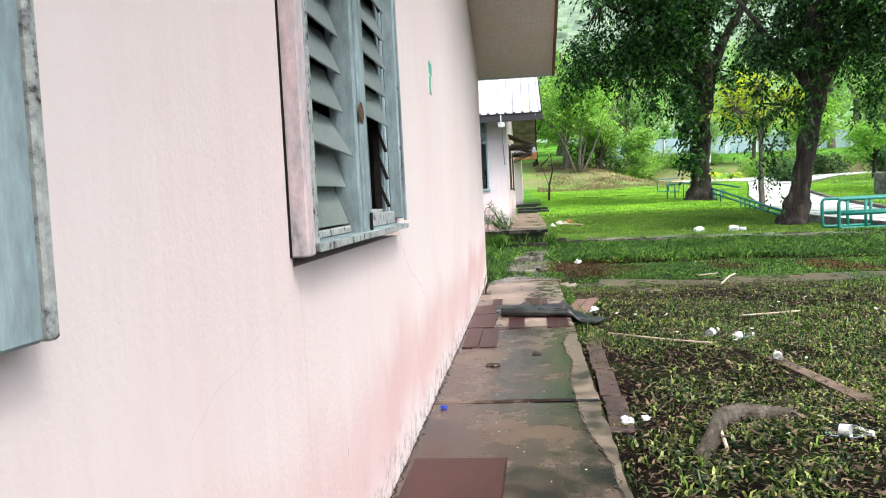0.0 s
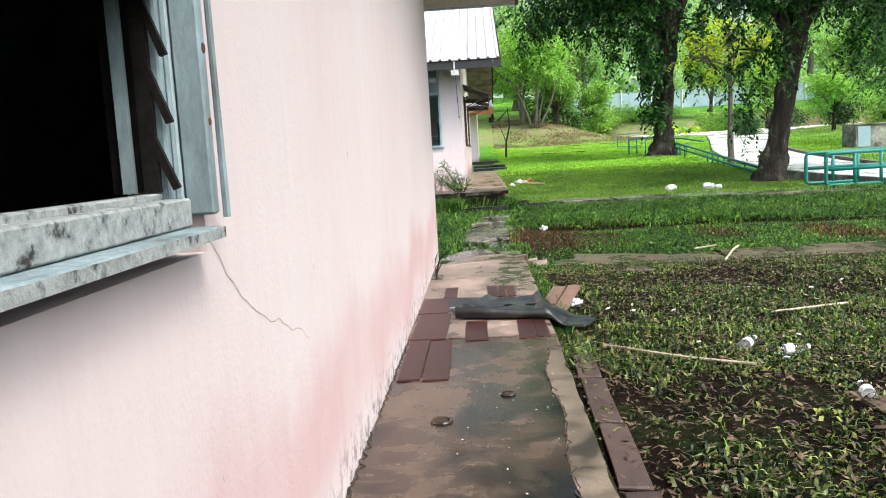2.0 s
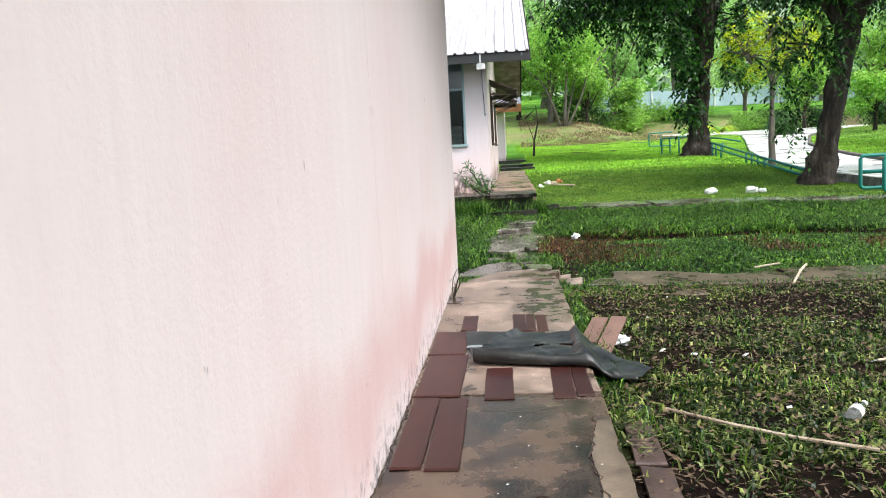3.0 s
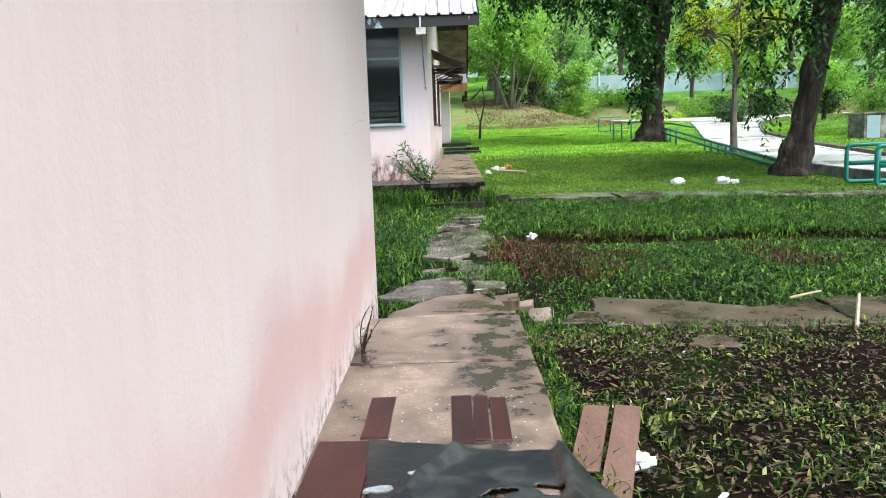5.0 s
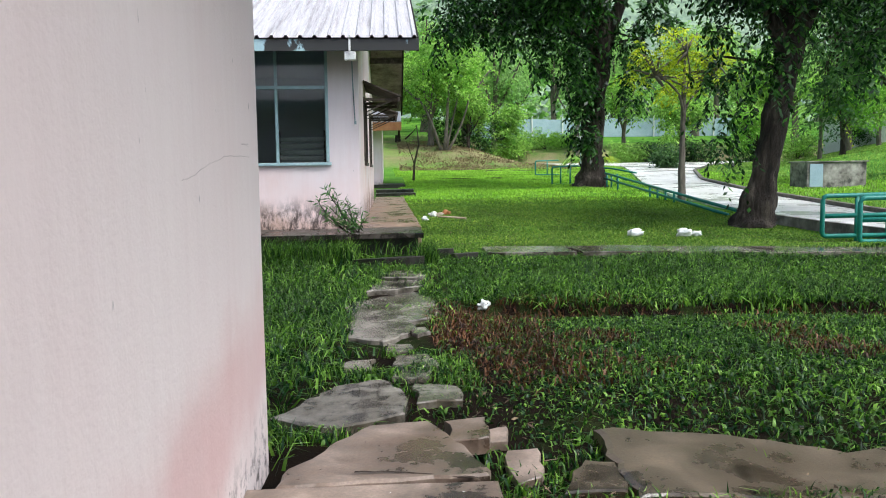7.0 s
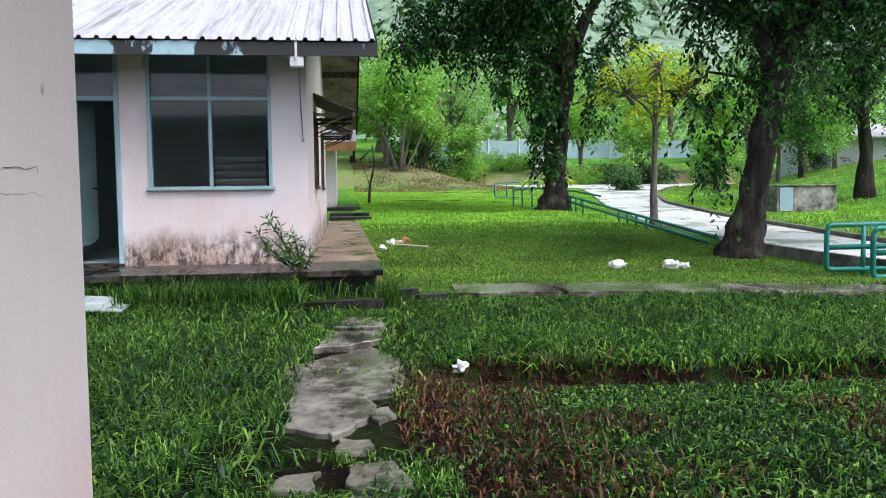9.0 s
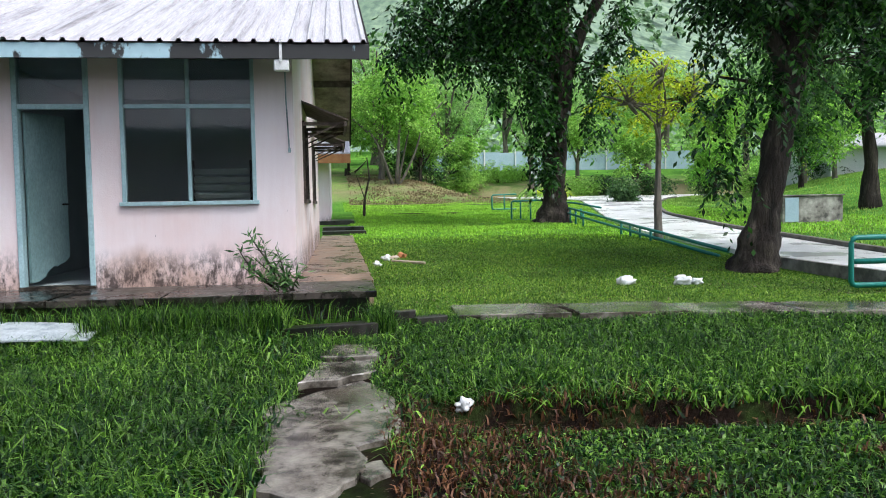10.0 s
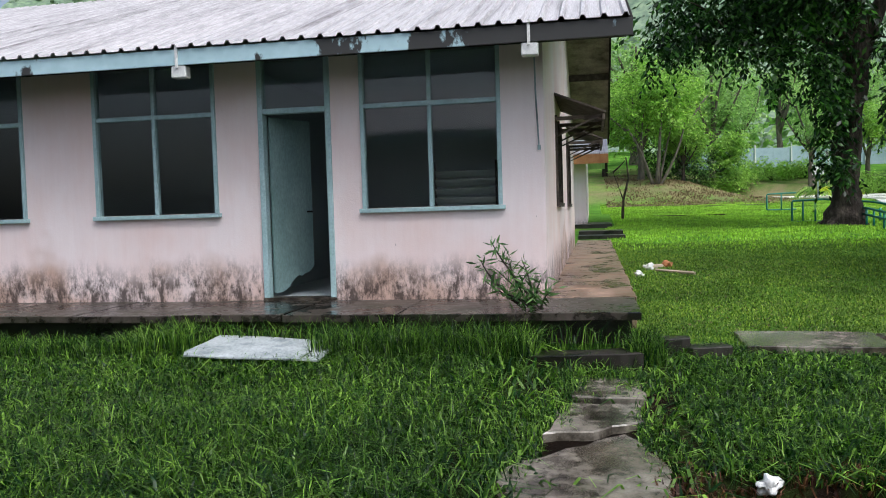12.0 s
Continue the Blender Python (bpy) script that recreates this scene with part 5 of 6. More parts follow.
for x, y, r in ((6.16, 23.95, 0.13), (6.4, 23.95, 0.09), (5.26, 24.15, 0.13), (1.53, 17.3, 0.065), (1.09, 5.42, 0.038), (1.24, 9.62, 0.05), (1.2, 5.5, 0.025)):
    plastic_bag(x, y, r, "crumpled white plastic bag lying on the grass")
for k in range(24):
    rng = random.Random(k)
    x, y = rng.uniform(1.12, 4.2), rng.uniform(4.4, 11.4)
    bm = bmesh.new()
    s = rng.uniform(0.008, 0.022)
    rough_slab(bm, -s, s, -s * 0.6, s * 0.6, 0.0, 0.004, k, 0.02, (rng.uniform(-0.4, 0.4), rng.uniform(-0.4, 0.4)), 3)
    ob = tagged(part("paper_scrap", bm, M_WHITE), "small scrap of white paper or plastic in the weeds", "litter", "white scraps in the weeds")
    ob.matrix_basis = pose(x, y, gz(x, y) + 0.03, 0, 0, rng.uniform(0, 180))
bm = bmesh.new()
lathe(bm, [(0.018, 0.0), (0.019, 0.004), (0.017, 0.016), (0.014, 0.018)], Matrix.Translation((0.08, 5.5, 0.002)), 14)
tagged(part("bottle_cap", bm, M_BLUECAP), "blue plastic bottle cap against the wall foot", "bottle cap")
# thick bare root and pale sticks
bm = bmesh.new()
tube(bm, [(1.36, 4.85, gz(1.36, 4.85)), (1.46, 5.06, gz(1.46, 5.06) + 0.02), (1.56, 5.3, gz(1.56, 5.3) + 0.045), (1.72, 5.5, gz(1.7, 5.5) + 0.03), (1.98, 5.55, gz(1.98, 5.55) + 0.01), (2.1, 5.5, gz(2.1, 5.5) - 0.03)], [0.035, 0.045, 0.05, 0.046, 0.034, 0.015], 12, 0.9, 5)
tagged(part("tree_root", bm, M_ROOT, smooth=True), "thick bark-covered root breaking the soil", "root")
for k, (pts, r) in enumerate([([(1.27, 8.22), (1.5, 7.95), (1.72, 7.78), (2.02, 7.62)], 0.008), ([(1.5, 4.9), (1.55, 5.3), (1.62, 5.6)], 0.009), ([(3.0, 11.6), (3.2, 12.0), (3.35, 12.3)], 0.011), ([(2.85, 12.25), (3.15, 12.45)], 0.009), ([(1.7, 27.9), (2.3, 27.2)], 0.03), ([(2.6, 9.0), (3.2, 9.2)], 0.01), ([(1.62, 28.3), (1.9, 28.6)], 0.05)]):
    bm = bmesh.new()
    tube(bm, [(x, y, max(gz(x, y), -0.05 if 11.8 < y < 12.8 else -9) + 0.03) for x, y in pts], r, 6, 0.4, k)
    tagged(part("stick", bm, M_STICK), "pale dry stick lying on the ground", "stick", "dry sticks")
bm = bmesh.new()
clump(bm, (0, 0, 0.07), 0.1, 0.7, 0.5, 4.0)
ob = tagged(part("rubbish_heap", bm, M_ORANGE), "small orange and white rubbish heap on the lawn", "rubbish")
ob.matrix_basis = Matrix.Translation((1.95, 28.6, gz(1.95, 28.6)))
plastic_bag(1.6, 28.2, 0.09, "dirty white bag beside the rubbish heap")
plastic_bag(1.35, 27.0, 0.08, "dirty white bag beside the side walk")

# flecks of old paint on the walkway
g = np.random.default_rng(17)
n = 420
x, y = g.uniform(0.05, 0.92, n), g.uniform(3.5, 11.8, n)
y = np.where(g.random(n) < 0.6, g.uniform(9.3, 11.6, n), y)
s = g.uniform(0.002, 0.008, n)
a = g.uniform(0, 6.28, n)
d = np.stack([np.cos(a), np.sin(a), np.zeros(n)], 1) * s[:, None]
e = np.stack([-np.sin(a), np.cos(a), np.zeros(n)], 1) * (s * 0.6)[:, None]
p = np.stack([x, y, np.full(n, 0.0075)], 1)
tagged(new("paint_flecks", quads("paint_flecks", np.stack([p - d, p - e, p + d, p + e], 1), M_WHITE)), "pale flecks of old paint on the walkway", "paint flecks", kind="stuff")


# ---- plants ----
RNG = np.random.default_rng(7)


def lattice(x, y, scale, seed):
    """Smooth value noise, 0 to 1, over arrays."""
    table = np.random.default_rng(seed).random((64, 64))
    u, v = x * scale, y * scale
    i, j = np.floor(u).astype(int), np.floor(v).astype(int)
    fu, fv = u - i, v - j
    fu, fv = fu * fu * (3 - 2 * fu), fv * fv * (3 - 2 * fv)
    g = lambda a, b_: table[a % 64, b_ % 64]
    return (g(i, j) * (1 - fu) + g(i + 1, j) * fu) * (1 - fv) + (g(i, j + 1) * (1 - fu) + g(i + 1, j + 1) * fu) * fv


def clear_of(x, y, pad=0.0):
    """True where grass may stand: off the walls, walks, slabs and road."""
    ok = ~((x < 0.97 - pad) & (y < 12.0)) & ~((x < 0.05) & (y < 12.43))
    ok &= ~((x > 0.06) & (x < 0.92) & (y > 11.9) & (y < 12.85))
    ok &= ~((x < 1.06) & (y > PL_Y - 0.02) & (y < 37.3))
    ok &= ~((x < 1.4) & (y > 45.7) & (y < 58.5))
    for a, b_, c, d in ((-0.05, 0.5, 13.1, 13.7), (0.2, 0.7, 14.36, 14.8), (0.2, 0.9, 15.0, 17.05), (0.3, 0.88, 17.1, 18.0), (0.45, 0.88, 18.0, 18.75), (0.55, 0.88, 18.9, 19.35), (1.3, 1.48, 11.98, 12.2), (1.62, 3.1, 11.85, 12.2), (1.62, 2.1, 11.85, 12.5), (3.1, 8.5, 11.84, 12.4), (0.1, 0.9, 19.8, 20.3), (-3.2, -1.95, 19.65, 20.2)):
        ok &= ~((x > a) & (x < b_) & (y > c) & (y < d))
    yb = 20.3 - 0.13 * (x - 1.9)
    ok &= ~((x > 1.95) & (x < 8.35) & (y > yb - 0.02) & (y < yb + 0.8))
    l = np.interp(y, [r[0] for r in ROAD_L], [r[1] for r in ROAD_L])
    r_ = np.interp(y, [r[0] for r in ROAD_R], [r[1] for r in ROAD_R])
    ok &= (x < l - 0.12) | (x > r_ + 0.2) | (y > 88)
    return ok


def blades(name, label, n, x0, x1, y0, y1, h, w, material, density=None, bend=0.5, category="grass", tall=None):
    """Loose bent blades, two quads each, scattered over a stretch of the ground."""
    x, y = RNG.uniform(x0, x1, n), RNG.uniform(y0, y1, n)
    keep = clear_of(x, y)
    if density is not None:
        keep &= RNG.random(n) < density(x, y)
    x, y = x[keep], y[keep]
    n = len(x)
    z = ground_many(x, y) - 0.005
    hh = RNG.uniform(h[0], h[1], n) * (0.55 + 0.9 * lattice(x, y, 0.9, 3))
    if tall is not None:
        hh *= tall(x, y)
    ww = RNG.uniform(w[0], w[1], n)
    a, t = RNG.uniform(0, 2 * np.pi, n), RNG.uniform(0.15, 1.0, n) * bend
    f = RNG.uniform(0, 2 * np.pi, n)
    side = np.stack([np.cos(f), np.sin(f), np.zeros(n)], 1) * ww[:, None] / 2
    lean = np.stack([np.cos(a), np.sin(a), np.zeros(n)], 1)
    p0 = np.stack([x, y, z], 1)
    up = np.array([0, 0, 1.0])
    p1 = p0 + (lean * (0.25 * t * hh)[:, None] + up * (0.6 * hh)[:, None])
    p2 = p0 + (lean * (0.95 * t * hh)[:, None] + up * ((1.0 - 0.35 * t) * hh)[:, None])
    v = np.stack([p0 - side, p0 + side, p1 + side * 0.8, p1 - side * 0.8, p2 + side * 0.08, p2 - side * 0.08], 1)
    me = bpy.data.meshes.new(name)
    me.vertices.add(n * 6)
    me.vertices.foreach_set("co", np.ascontiguousarray(v, np.float32).ravel())
    me.loops.add(n * 8)
    base = np.arange(n)[:, None] * 6
    me.loops.foreach_set("vertex_index", (base + np.array([0, 1, 2, 3, 3, 2, 4, 5])).astype(np.int32).ravel())
    me.polygons.add(n * 2)
    me.polygons.foreach_set("loop_start", np.arange(0, n * 8, 4, dtype=np.int32))
    me.update(calc_edges=True)
    me.materials.append(material)
    return tagged(new(name, me), label, category, kind="stuff")


near_bare = lambda x, y: np.clip(np.maximum((x - 1.15) / 1.4, (y - 6.5) / 2.5), 0.28, 1) * np.clip(lattice(x, y, 1.3, 11) * 1.7 - 0.25, 0.22, 1) * np.clip(lattice(x, y, 4.7, 31) * 3.0 - 0.7, 0.2, 1) * np.where((y > 8.8) & (x < 4.5), 0.6, 1.0)
skew = lambda x, y: y + 0.15 * (np.minimum(x, 7.0) - 1.2)
ditch = lambda x, y: 1.0 - 0.97 * ((skew(x, y) > 16.72) & (skew(x, y) < 17.36) & (x > 1.25))
reds = lambda x, y: np.clip(lattice(x, y, 0.7, 21) * 3.4 - 1.9, 0, 1) * (x > 0.9) + 0.35 * ((skew(x, y) > 16.6) & (skew(x, y) < 17.4) & (x > 1.5)) + 0.8 * np.clip(lattice(x, y, 1.3, 27) * 3.2 - 1.8, 0, 1) * (x > 1.25) * (skew(x, y) > 14.3) * (skew(x, y) < 16.1)
trod = lambda x, y: np.where((np.abs(x - 0.5) < 0.75) & (y < 20), 0.22, 1.0)
blades("weed_cover", "low creeping weeds over dark soil beside the walkway", 300000, 0.97, 6.5, 2.6, 11.95, (0.015, 0.05), (0.01, 0.022), L_CREEP, near_bare, 2.2, "weeds")
blades("weed_grass", "scattered short grass among the creeping weeds", 70000, 0.97, 8.8, 3.5, 11.95, (0.03, 0.1), (0.005, 0.01), L_GRASS, lambda x, y: near_bare(x, y) * np.clip((y - 4) / 7, 0.25, 1), 1.4)
thick = lambda x, y: ditch(x, y) * trod(x, y) * np.clip(1.15 - 0.7 * reds(x, y), 0.4, 1) * np.clip((y - 11.6) / 3.4, 0.25, 1)
height = lambda x, y: np.where(x < 0.1, 1.2, 1.0) * np.where((y < 16.8) & (x > 1.0), 0.42, np.where(y < 16.6, 0.8, 1.0))
blades("meadow_weeds", "broad-leaved green weeds between the two buildings", 150000, -5.5, 9.0, 12.0, 20.4, (0.06, 0.15), (0.013, 0.028), L_GRASS, thick, 2.5, "weeds", height)
blades("meadow_grass", "unmown green grass between the two buildings", 95000, -5.5, 9.0, 12.0, 20.4, (0.08, 0.22), (0.004, 0.009), L_GRASS, thick, 2.0, tall=height)
blades("red_weeds", "reddish brown weeds in the wet hollow", 60000, 0.9, 9.0, 12.8, 17.6, (0.04, 0.11), (0.008, 0.02), L_REED, lambda x, y: 0.6 * np.clip(reds(x, y), 0, 1), 1.6, "weeds")
blades("path_edge_grass", "grass creeping over the broken slab edges", 30000, -0.2, 1.15, 12.9, 19.6, (0.04, 0.12), (0.006, 0.013), L_GRASS, lambda x, y: np.clip(lattice(x, y, 1.6, 44) * 2.4 - 0.9, 0, 1), 1.5)
blades("path_edge_grass", "grass creeping over the muddy path strip", 16000, 1.0, 8.8, 11.7, 12.9, (0.04, 0.11), (0.006, 0.014), L_GRASS, lambda x, y: np.clip(lattice(x, y, 1.1, 45) * 2.4 - 0.7, 0, 1), 1.5)
blades("lawn_grass", "short green lawn grass, darker colour for tree shade", 220000, 1.0, 9.2, 20.4, 36.0, (0.03, 0.065), (0.009, 0.018), L_LAWN, lambda x, y: np.clip(1.2 - (y - 20) / 22, 0.35, 1), 1.5)
blades("lawn_grass", "yellow-green lawn grass, brighter colour for open daylight", 150000, 1.0, 20.0, 33.0, 76.0, (0.05, 0.11), (0.02, 0.04), L_BRIGHT, lambda x, y: np.clip((y - 31) / 12, 0.1, 1), 0.9)
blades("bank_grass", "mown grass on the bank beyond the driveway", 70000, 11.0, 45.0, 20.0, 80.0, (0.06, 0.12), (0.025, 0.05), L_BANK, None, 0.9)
blades("plinth_weeds", "tall grass tufts along the mossy plinth", 16000, -8.0, 1.2, 19.8, 20.34, (0.16, 0.36), (0.006, 0.012), L_GRASS, None, 1.0)
blades("wall_weeds", "small weeds at the walkway edge", 2500, 0.97, 1.12, 8.6, 12.0, (0.03, 0.09), (0.006, 0.012), L_GRASS, lambda x, y: np.clip(lattice(x, y, 1.2, 5) * 2 - 0.8, 0, 1), 1.2, "weeds")
blades("dry_grass", "dry straw-coloured grass on the bank before the wood", 30000, 1.5, 15.0, 70.0, 92.0, (0.08, 0.2), (0.04, 0.09), M_STRAW, lambda x, y: np.clip(lattice(x, y, 0.5, 8) * 2 - 0.5, 0.1, 1), 1.8)
# leaf litter
n = 85000
x, y = RNG.uniform(0.1, 8.5, n), RNG.uniform(3.0, 30.0, n)
y = np.where(RNG.random(n) < 0.5, 3.0 + (y - 3.0) / 3.0, y)
k = ((x > 0.98) & ((y < 12) | (y > 21.2))) | ((RNG.random(n) < 0.012) & (y < 12.4)) | ((x < 1.3) & (y > 12.9) & (y < 19.6))
x, y = x[k], y[k]
n = len(x)
z = np.where((x < 0.97) & (y < 12.5), 0.006, ground_many(x, y) + RNG.uniform(0.005, 0.045, n))
s = RNG.uniform(0.006, 0.027, n) * np.where(x < 0.97, 0.5, 1.0)
a = RNG.uniform(0, 2 * np.pi, n)
d = np.stack([np.cos(a), np.sin(a), RNG.uniform(-0.5, 0.5, n) * (x > 0.97)], 1) * s[:, None]
e = np.stack([-np.sin(a), np.cos(a), RNG.uniform(-0.5, 0.5, n) * (x > 0.97)], 1) * (s * RNG.uniform(0.1, 0.5, n))[:, None]
p = np.stack([x, y, z], 1)
tagged(new("leaf_litter", quads("leaf_litter", np.stack([p - d, p - e, p + d, p + e], 1), M_LITTER)), "dead leaves and straw scattered on the soil", "leaf litter", kind="stuff")


# broken twigs and straw on the soil beside the walkway
n = 420
x, y = RNG.uniform(1.0, 3.8, n), RNG.uniform(4.2, 13.0, n)
a = RNG.uniform(0, 2 * np.pi, n)
L, w = RNG.uniform(0.015, 0.06, n), RNG.uniform(0.0015, 0.004, n)
d = np.stack([np.cos(a), np.sin(a), RNG.uniform(-0.15, 0.15, n)], 1) * L[:, None]
e = np.stack([-np.sin(a), np.cos(a), RNG.uniform(-0.4, 0.4, n)], 1) * w[:, None]
p = np.stack([x, y, ground_many(x, y) + RNG.uniform(0.015, 0.05, n)], 1)
tagged(new("twig_litter", quads("twig_litter", np.stack([p - d - e, p + d - e * 0.4, p + d + e * 0.4, p - d + e], 1), M_TIMBER)), "pale broken twigs and straw among the weeds", "twigs", kind="stuff")


def sprays(centres, per, spread, length, leaf, droop, rng, leaflets=14, width=0.42, spread_z=None):
    """Leaf quads on drooping twigs round the given centres; returns an array (n, 4, 3)."""
    c = np.repeat(np.array(centres, float), per, axis=0)
    n = len(c)
    off = rng.normal(0, 1, (n, 3))
    off *= np.array([spread, spread, spread if spread_z is None else spread_z]) * 0.6
    o = c + off
    ang = rng.uniform(0, 2 * np.pi, n)
    d = np.stack([np.cos(ang), np.sin(ang), rng.uniform(-0.4, 0.5, n)], 1)
    L = rng.uniform(0.5, 1.2, n) * length
    D = rng.uniform(0.4, 1.3, n) * droop
    out = []
    side = np.stack([-np.sin(ang), np.cos(ang), np.zeros(n)], 1)
    for k in range(leaflets):
        s = (k + 1) / leaflets
        q = o + d * (L * s)[:, None]
        q[:, 2] -= D * L * s * s
        tang = d.copy()
        tang[:, 2] -= 2 * D * s
        tang /= np.linalg.norm(tang, axis=1)[:, None]
        sg = 1 if k % 2 else -1
        ld = side * sg * 0.75 + tang * 0.55 + rng.normal(0, 0.28, (n, 3)) + np.array([0, 0, -0.35])
        ld /= np.linalg.norm(ld, axis=1)[:, None]
        nn = np.cross(ld, rng.normal(0, 1, (n, 3)) + np.array([0, 0, 1.6]))
        nn /= np.linalg.norm(nn, axis=1)[:, None] + 1e-9
        ll = (leaf * rng.uniform(0.6, 1.2, n))[:, None]
        out.append(np.stack([q, q + ld * ll * 0.5 + nn * ll * width / 2, q + ld * ll, q + ld * ll * 0.5 - nn * ll * width / 2], 1))
    return np.concatenate(out)


def limb(bm, p, q, r0, r1, rng, sag=0.0, n=7, sides=8):
    p, q = np.array(p, float), np.array(q, float)
    pts, rad = [], []
    ln = np.linalg.norm(q - p)
    w = rng.normal(0, 0.05 * ln, 3)
    for k in range(n + 1):
        f = k / n
        m = p + (q - p) * f + w * math.sin(math.pi * f) + np.array([0, 0, sag * ln * math.sin(math.pi * f)])
        pts.append(tuple(m))
        rad.append(r0 + (r1 - r0) * f)
    tube(bm, pts, rad, sides, 0.35, float(p[0] + q[1]))
    return pts


def big_tree(name, label, base, trunk, radii, limbs, crown_centres, per, spread, length, leaf, droop, seed, material=None, bark=None, leaflets=14, twigs=True, spread_z=None, hanging=()):
    rng = np.random.default_rng(seed)
    t = thing(name, label, "tree", base)
    bm = bmesh.new()
    pts, rad = [], []
    for i in range(len(trunk) - 1):
        for k in range(6):
            f = k / 6
            pts.append(tuple(np.array(trunk[i]) * (1 - f) + np.array(trunk[i + 1]) * f))
            rad.append(radii[i] * (1 - f) + radii[i + 1] * f)
    pts.append(trunk[-1])
    rad.append(radii[-1])
    tube(bm, pts, rad, 18, 0.4, seed)
    for p, q, r0, r1 in limbs:
        limb(bm, p, q, r0, r1, rng, 0.05)
    if twigs:
        ends = [np.array(q) for _, q, _, _ in limbs] or [np.array(trunk[-1])]
        for c in crown_centres[:: max(1, len(crown_centres) // 60)]:
            e = min(ends, key=lambda v: np.linalg.norm(v - np.array(c)))
            limb(bm, e, c, 0.05, 0.012, rng, 0.08, 4, 5)
    part("trunk", bm, bark or M_BARK, t, smooth=True)
    lv3 = sprays(crown_centres, per, spread, length, leaf, droop, rng, leaflets, spread_z=spread_z)
    if hanging:
        lv3 = np.concatenate([lv3, sprays(hanging, 6, spread * 0.45, length * 0.7, leaf, droop * 1.4, rng, leaflets)])
    cr = new("crown", quads("crown", lv3, material or L_DARK))
    cr.parent = t
    cr.matrix_parent_inverse = t.matrix_basis.inverted()
    return t


def shell(centre, radii, n, rng, low=-0.45, inner=0.55):
    """Points in the outer part of an ellipsoid, its underside flattened."""
    out = []
    while len(out) < n:
        v = rng.normal(0, 1, 3)
        v /= np.linalg.norm(v)
        v *= rng.uniform(inner, 1.0)
        if v[2] < low:
            continue
        out.append(tuple(np.array(centre) + v * np.array(radii)))
    return out


rng = np.random.default_rng(5)
# tree close to the driveway
cB = shell((10.0, 25.9, 7.6), (3.9, 4.2, 4.4), 230, rng, -0.98, 0.25)
cB = [c for c in cB if c[2] > 4.9 and (c[0] > 7.4 or c[2] > 8.0)]
cB += [(rng.uniform(7.4, 11.2), 25.4 + rng.uniform(-1, 1), rng.uniform(4.6, 5.4)) for _ in range(26)]
hB = []
for x, y, z0, z1, n in ((7.0, 25.2, 3.9, 2.6, 3), (7.4, 25.0, 3.8, 1.2, 5), (7.75, 24.9, 3.2, 0.9, 3), (11.4, 25.2, 4.0, 3.0, 6), (8.5, 24.9, 3.9, 2.8, 6), (10.4, 25.0, 3.9, 2.9, 6)):
    hB += [(x + 0.4 * k / n * math.sin(y * 7) + rng.uniform(-0.12, 0.12), y + rng.uniform(-0.15, 0.15), z0 + (z1 - z0) * k / n) for k in range(n)]
zB = gz(8.24, 25.5)
big_tree("rain_tree", "leaning tree with rough dark trunk and drooping foliage", (8.24, 25.5, zB), [(8.2, 25.5, zB - 0.2), (8.24, 25.5, zB + 0.25), (8.4, 25.5, zB + 1.1), (8.72, 25.52, zB + 2.5), (8.95, 25.55, zB + 3.7), (9.1, 25.6, zB + 6.0)], [0.56, 0.38, 0.265, 0.24, 0.26, 0.15],
         [((8.9, 25.5, 3.5), (7.6, 25.2, 5.2), 0.17, 0.08), ((7.6, 25.2, 5.2), (6.6, 25.1, 6.5), 0.08, 0.05), ((8.95, 25.5, 3.6), (10.6, 25.9, 6.2), 0.17, 0.07), ((9.0, 25.5, 4.3), (8.6, 23.6, 6.4), 0.14, 0.06), ((9.0, 25.6, 4.6), (9.3, 27.8, 6.8), 0.14, 0.06), ((8.6, 25.4, 3.2), (7.3, 25.0, 3.4), 0.05, 0.02)],
         cB, 17, 0.5, 0.6, 0.16, 1.2, 11, leaflets=15, hanging=hB)
# taller tree further on
cA = shell((7.6, 43.6, 12.4), (5.2, 5.2, 5.8), 190, rng, -0.98, 0.25)
cA = [c for c in cA if c[2] > 8.0]
cA += [(rng.uniform(3.4, 9.4), 43.2 + rng.uniform(-2, 2), rng.uniform(7.4, 8.6)) for _ in range(30)]
hA = [(9.0 + rng.uniform(-0.3, 0.15), 43.35 + rng.uniform(-0.15, 0.15), rng.uniform(2.0, 7.5)) for _ in range(26)]
for x, y, z0, z1, n in ((4.6, 42.4, 7.6, 6.6, 4), (5.4, 42.0, 7.4, 5.6, 5), (6.4, 42.2, 7.4, 6.2, 5), (7.3, 42.0, 7.2, 4.8, 6), (10.6, 43.0, 6.8, 3.6, 9), (11.3, 43.4, 7.8, 5.0, 8), (3.4, 43.0, 7.6, 6.2, 6), (8.1, 42.4, 6.4, 4.4, 7), (11.8, 43.2, 9.0, 7.0, 8)):
    hA += [(x + 0.6 * k / n * math.sin(x * 5) + rng.uniform(-0.25, 0.25), y + rng.uniform(-0.2, 0.2), z0 + (z1 - z0) * k / n) for k in range(n)]
zA = gz(9.36, 43.9)
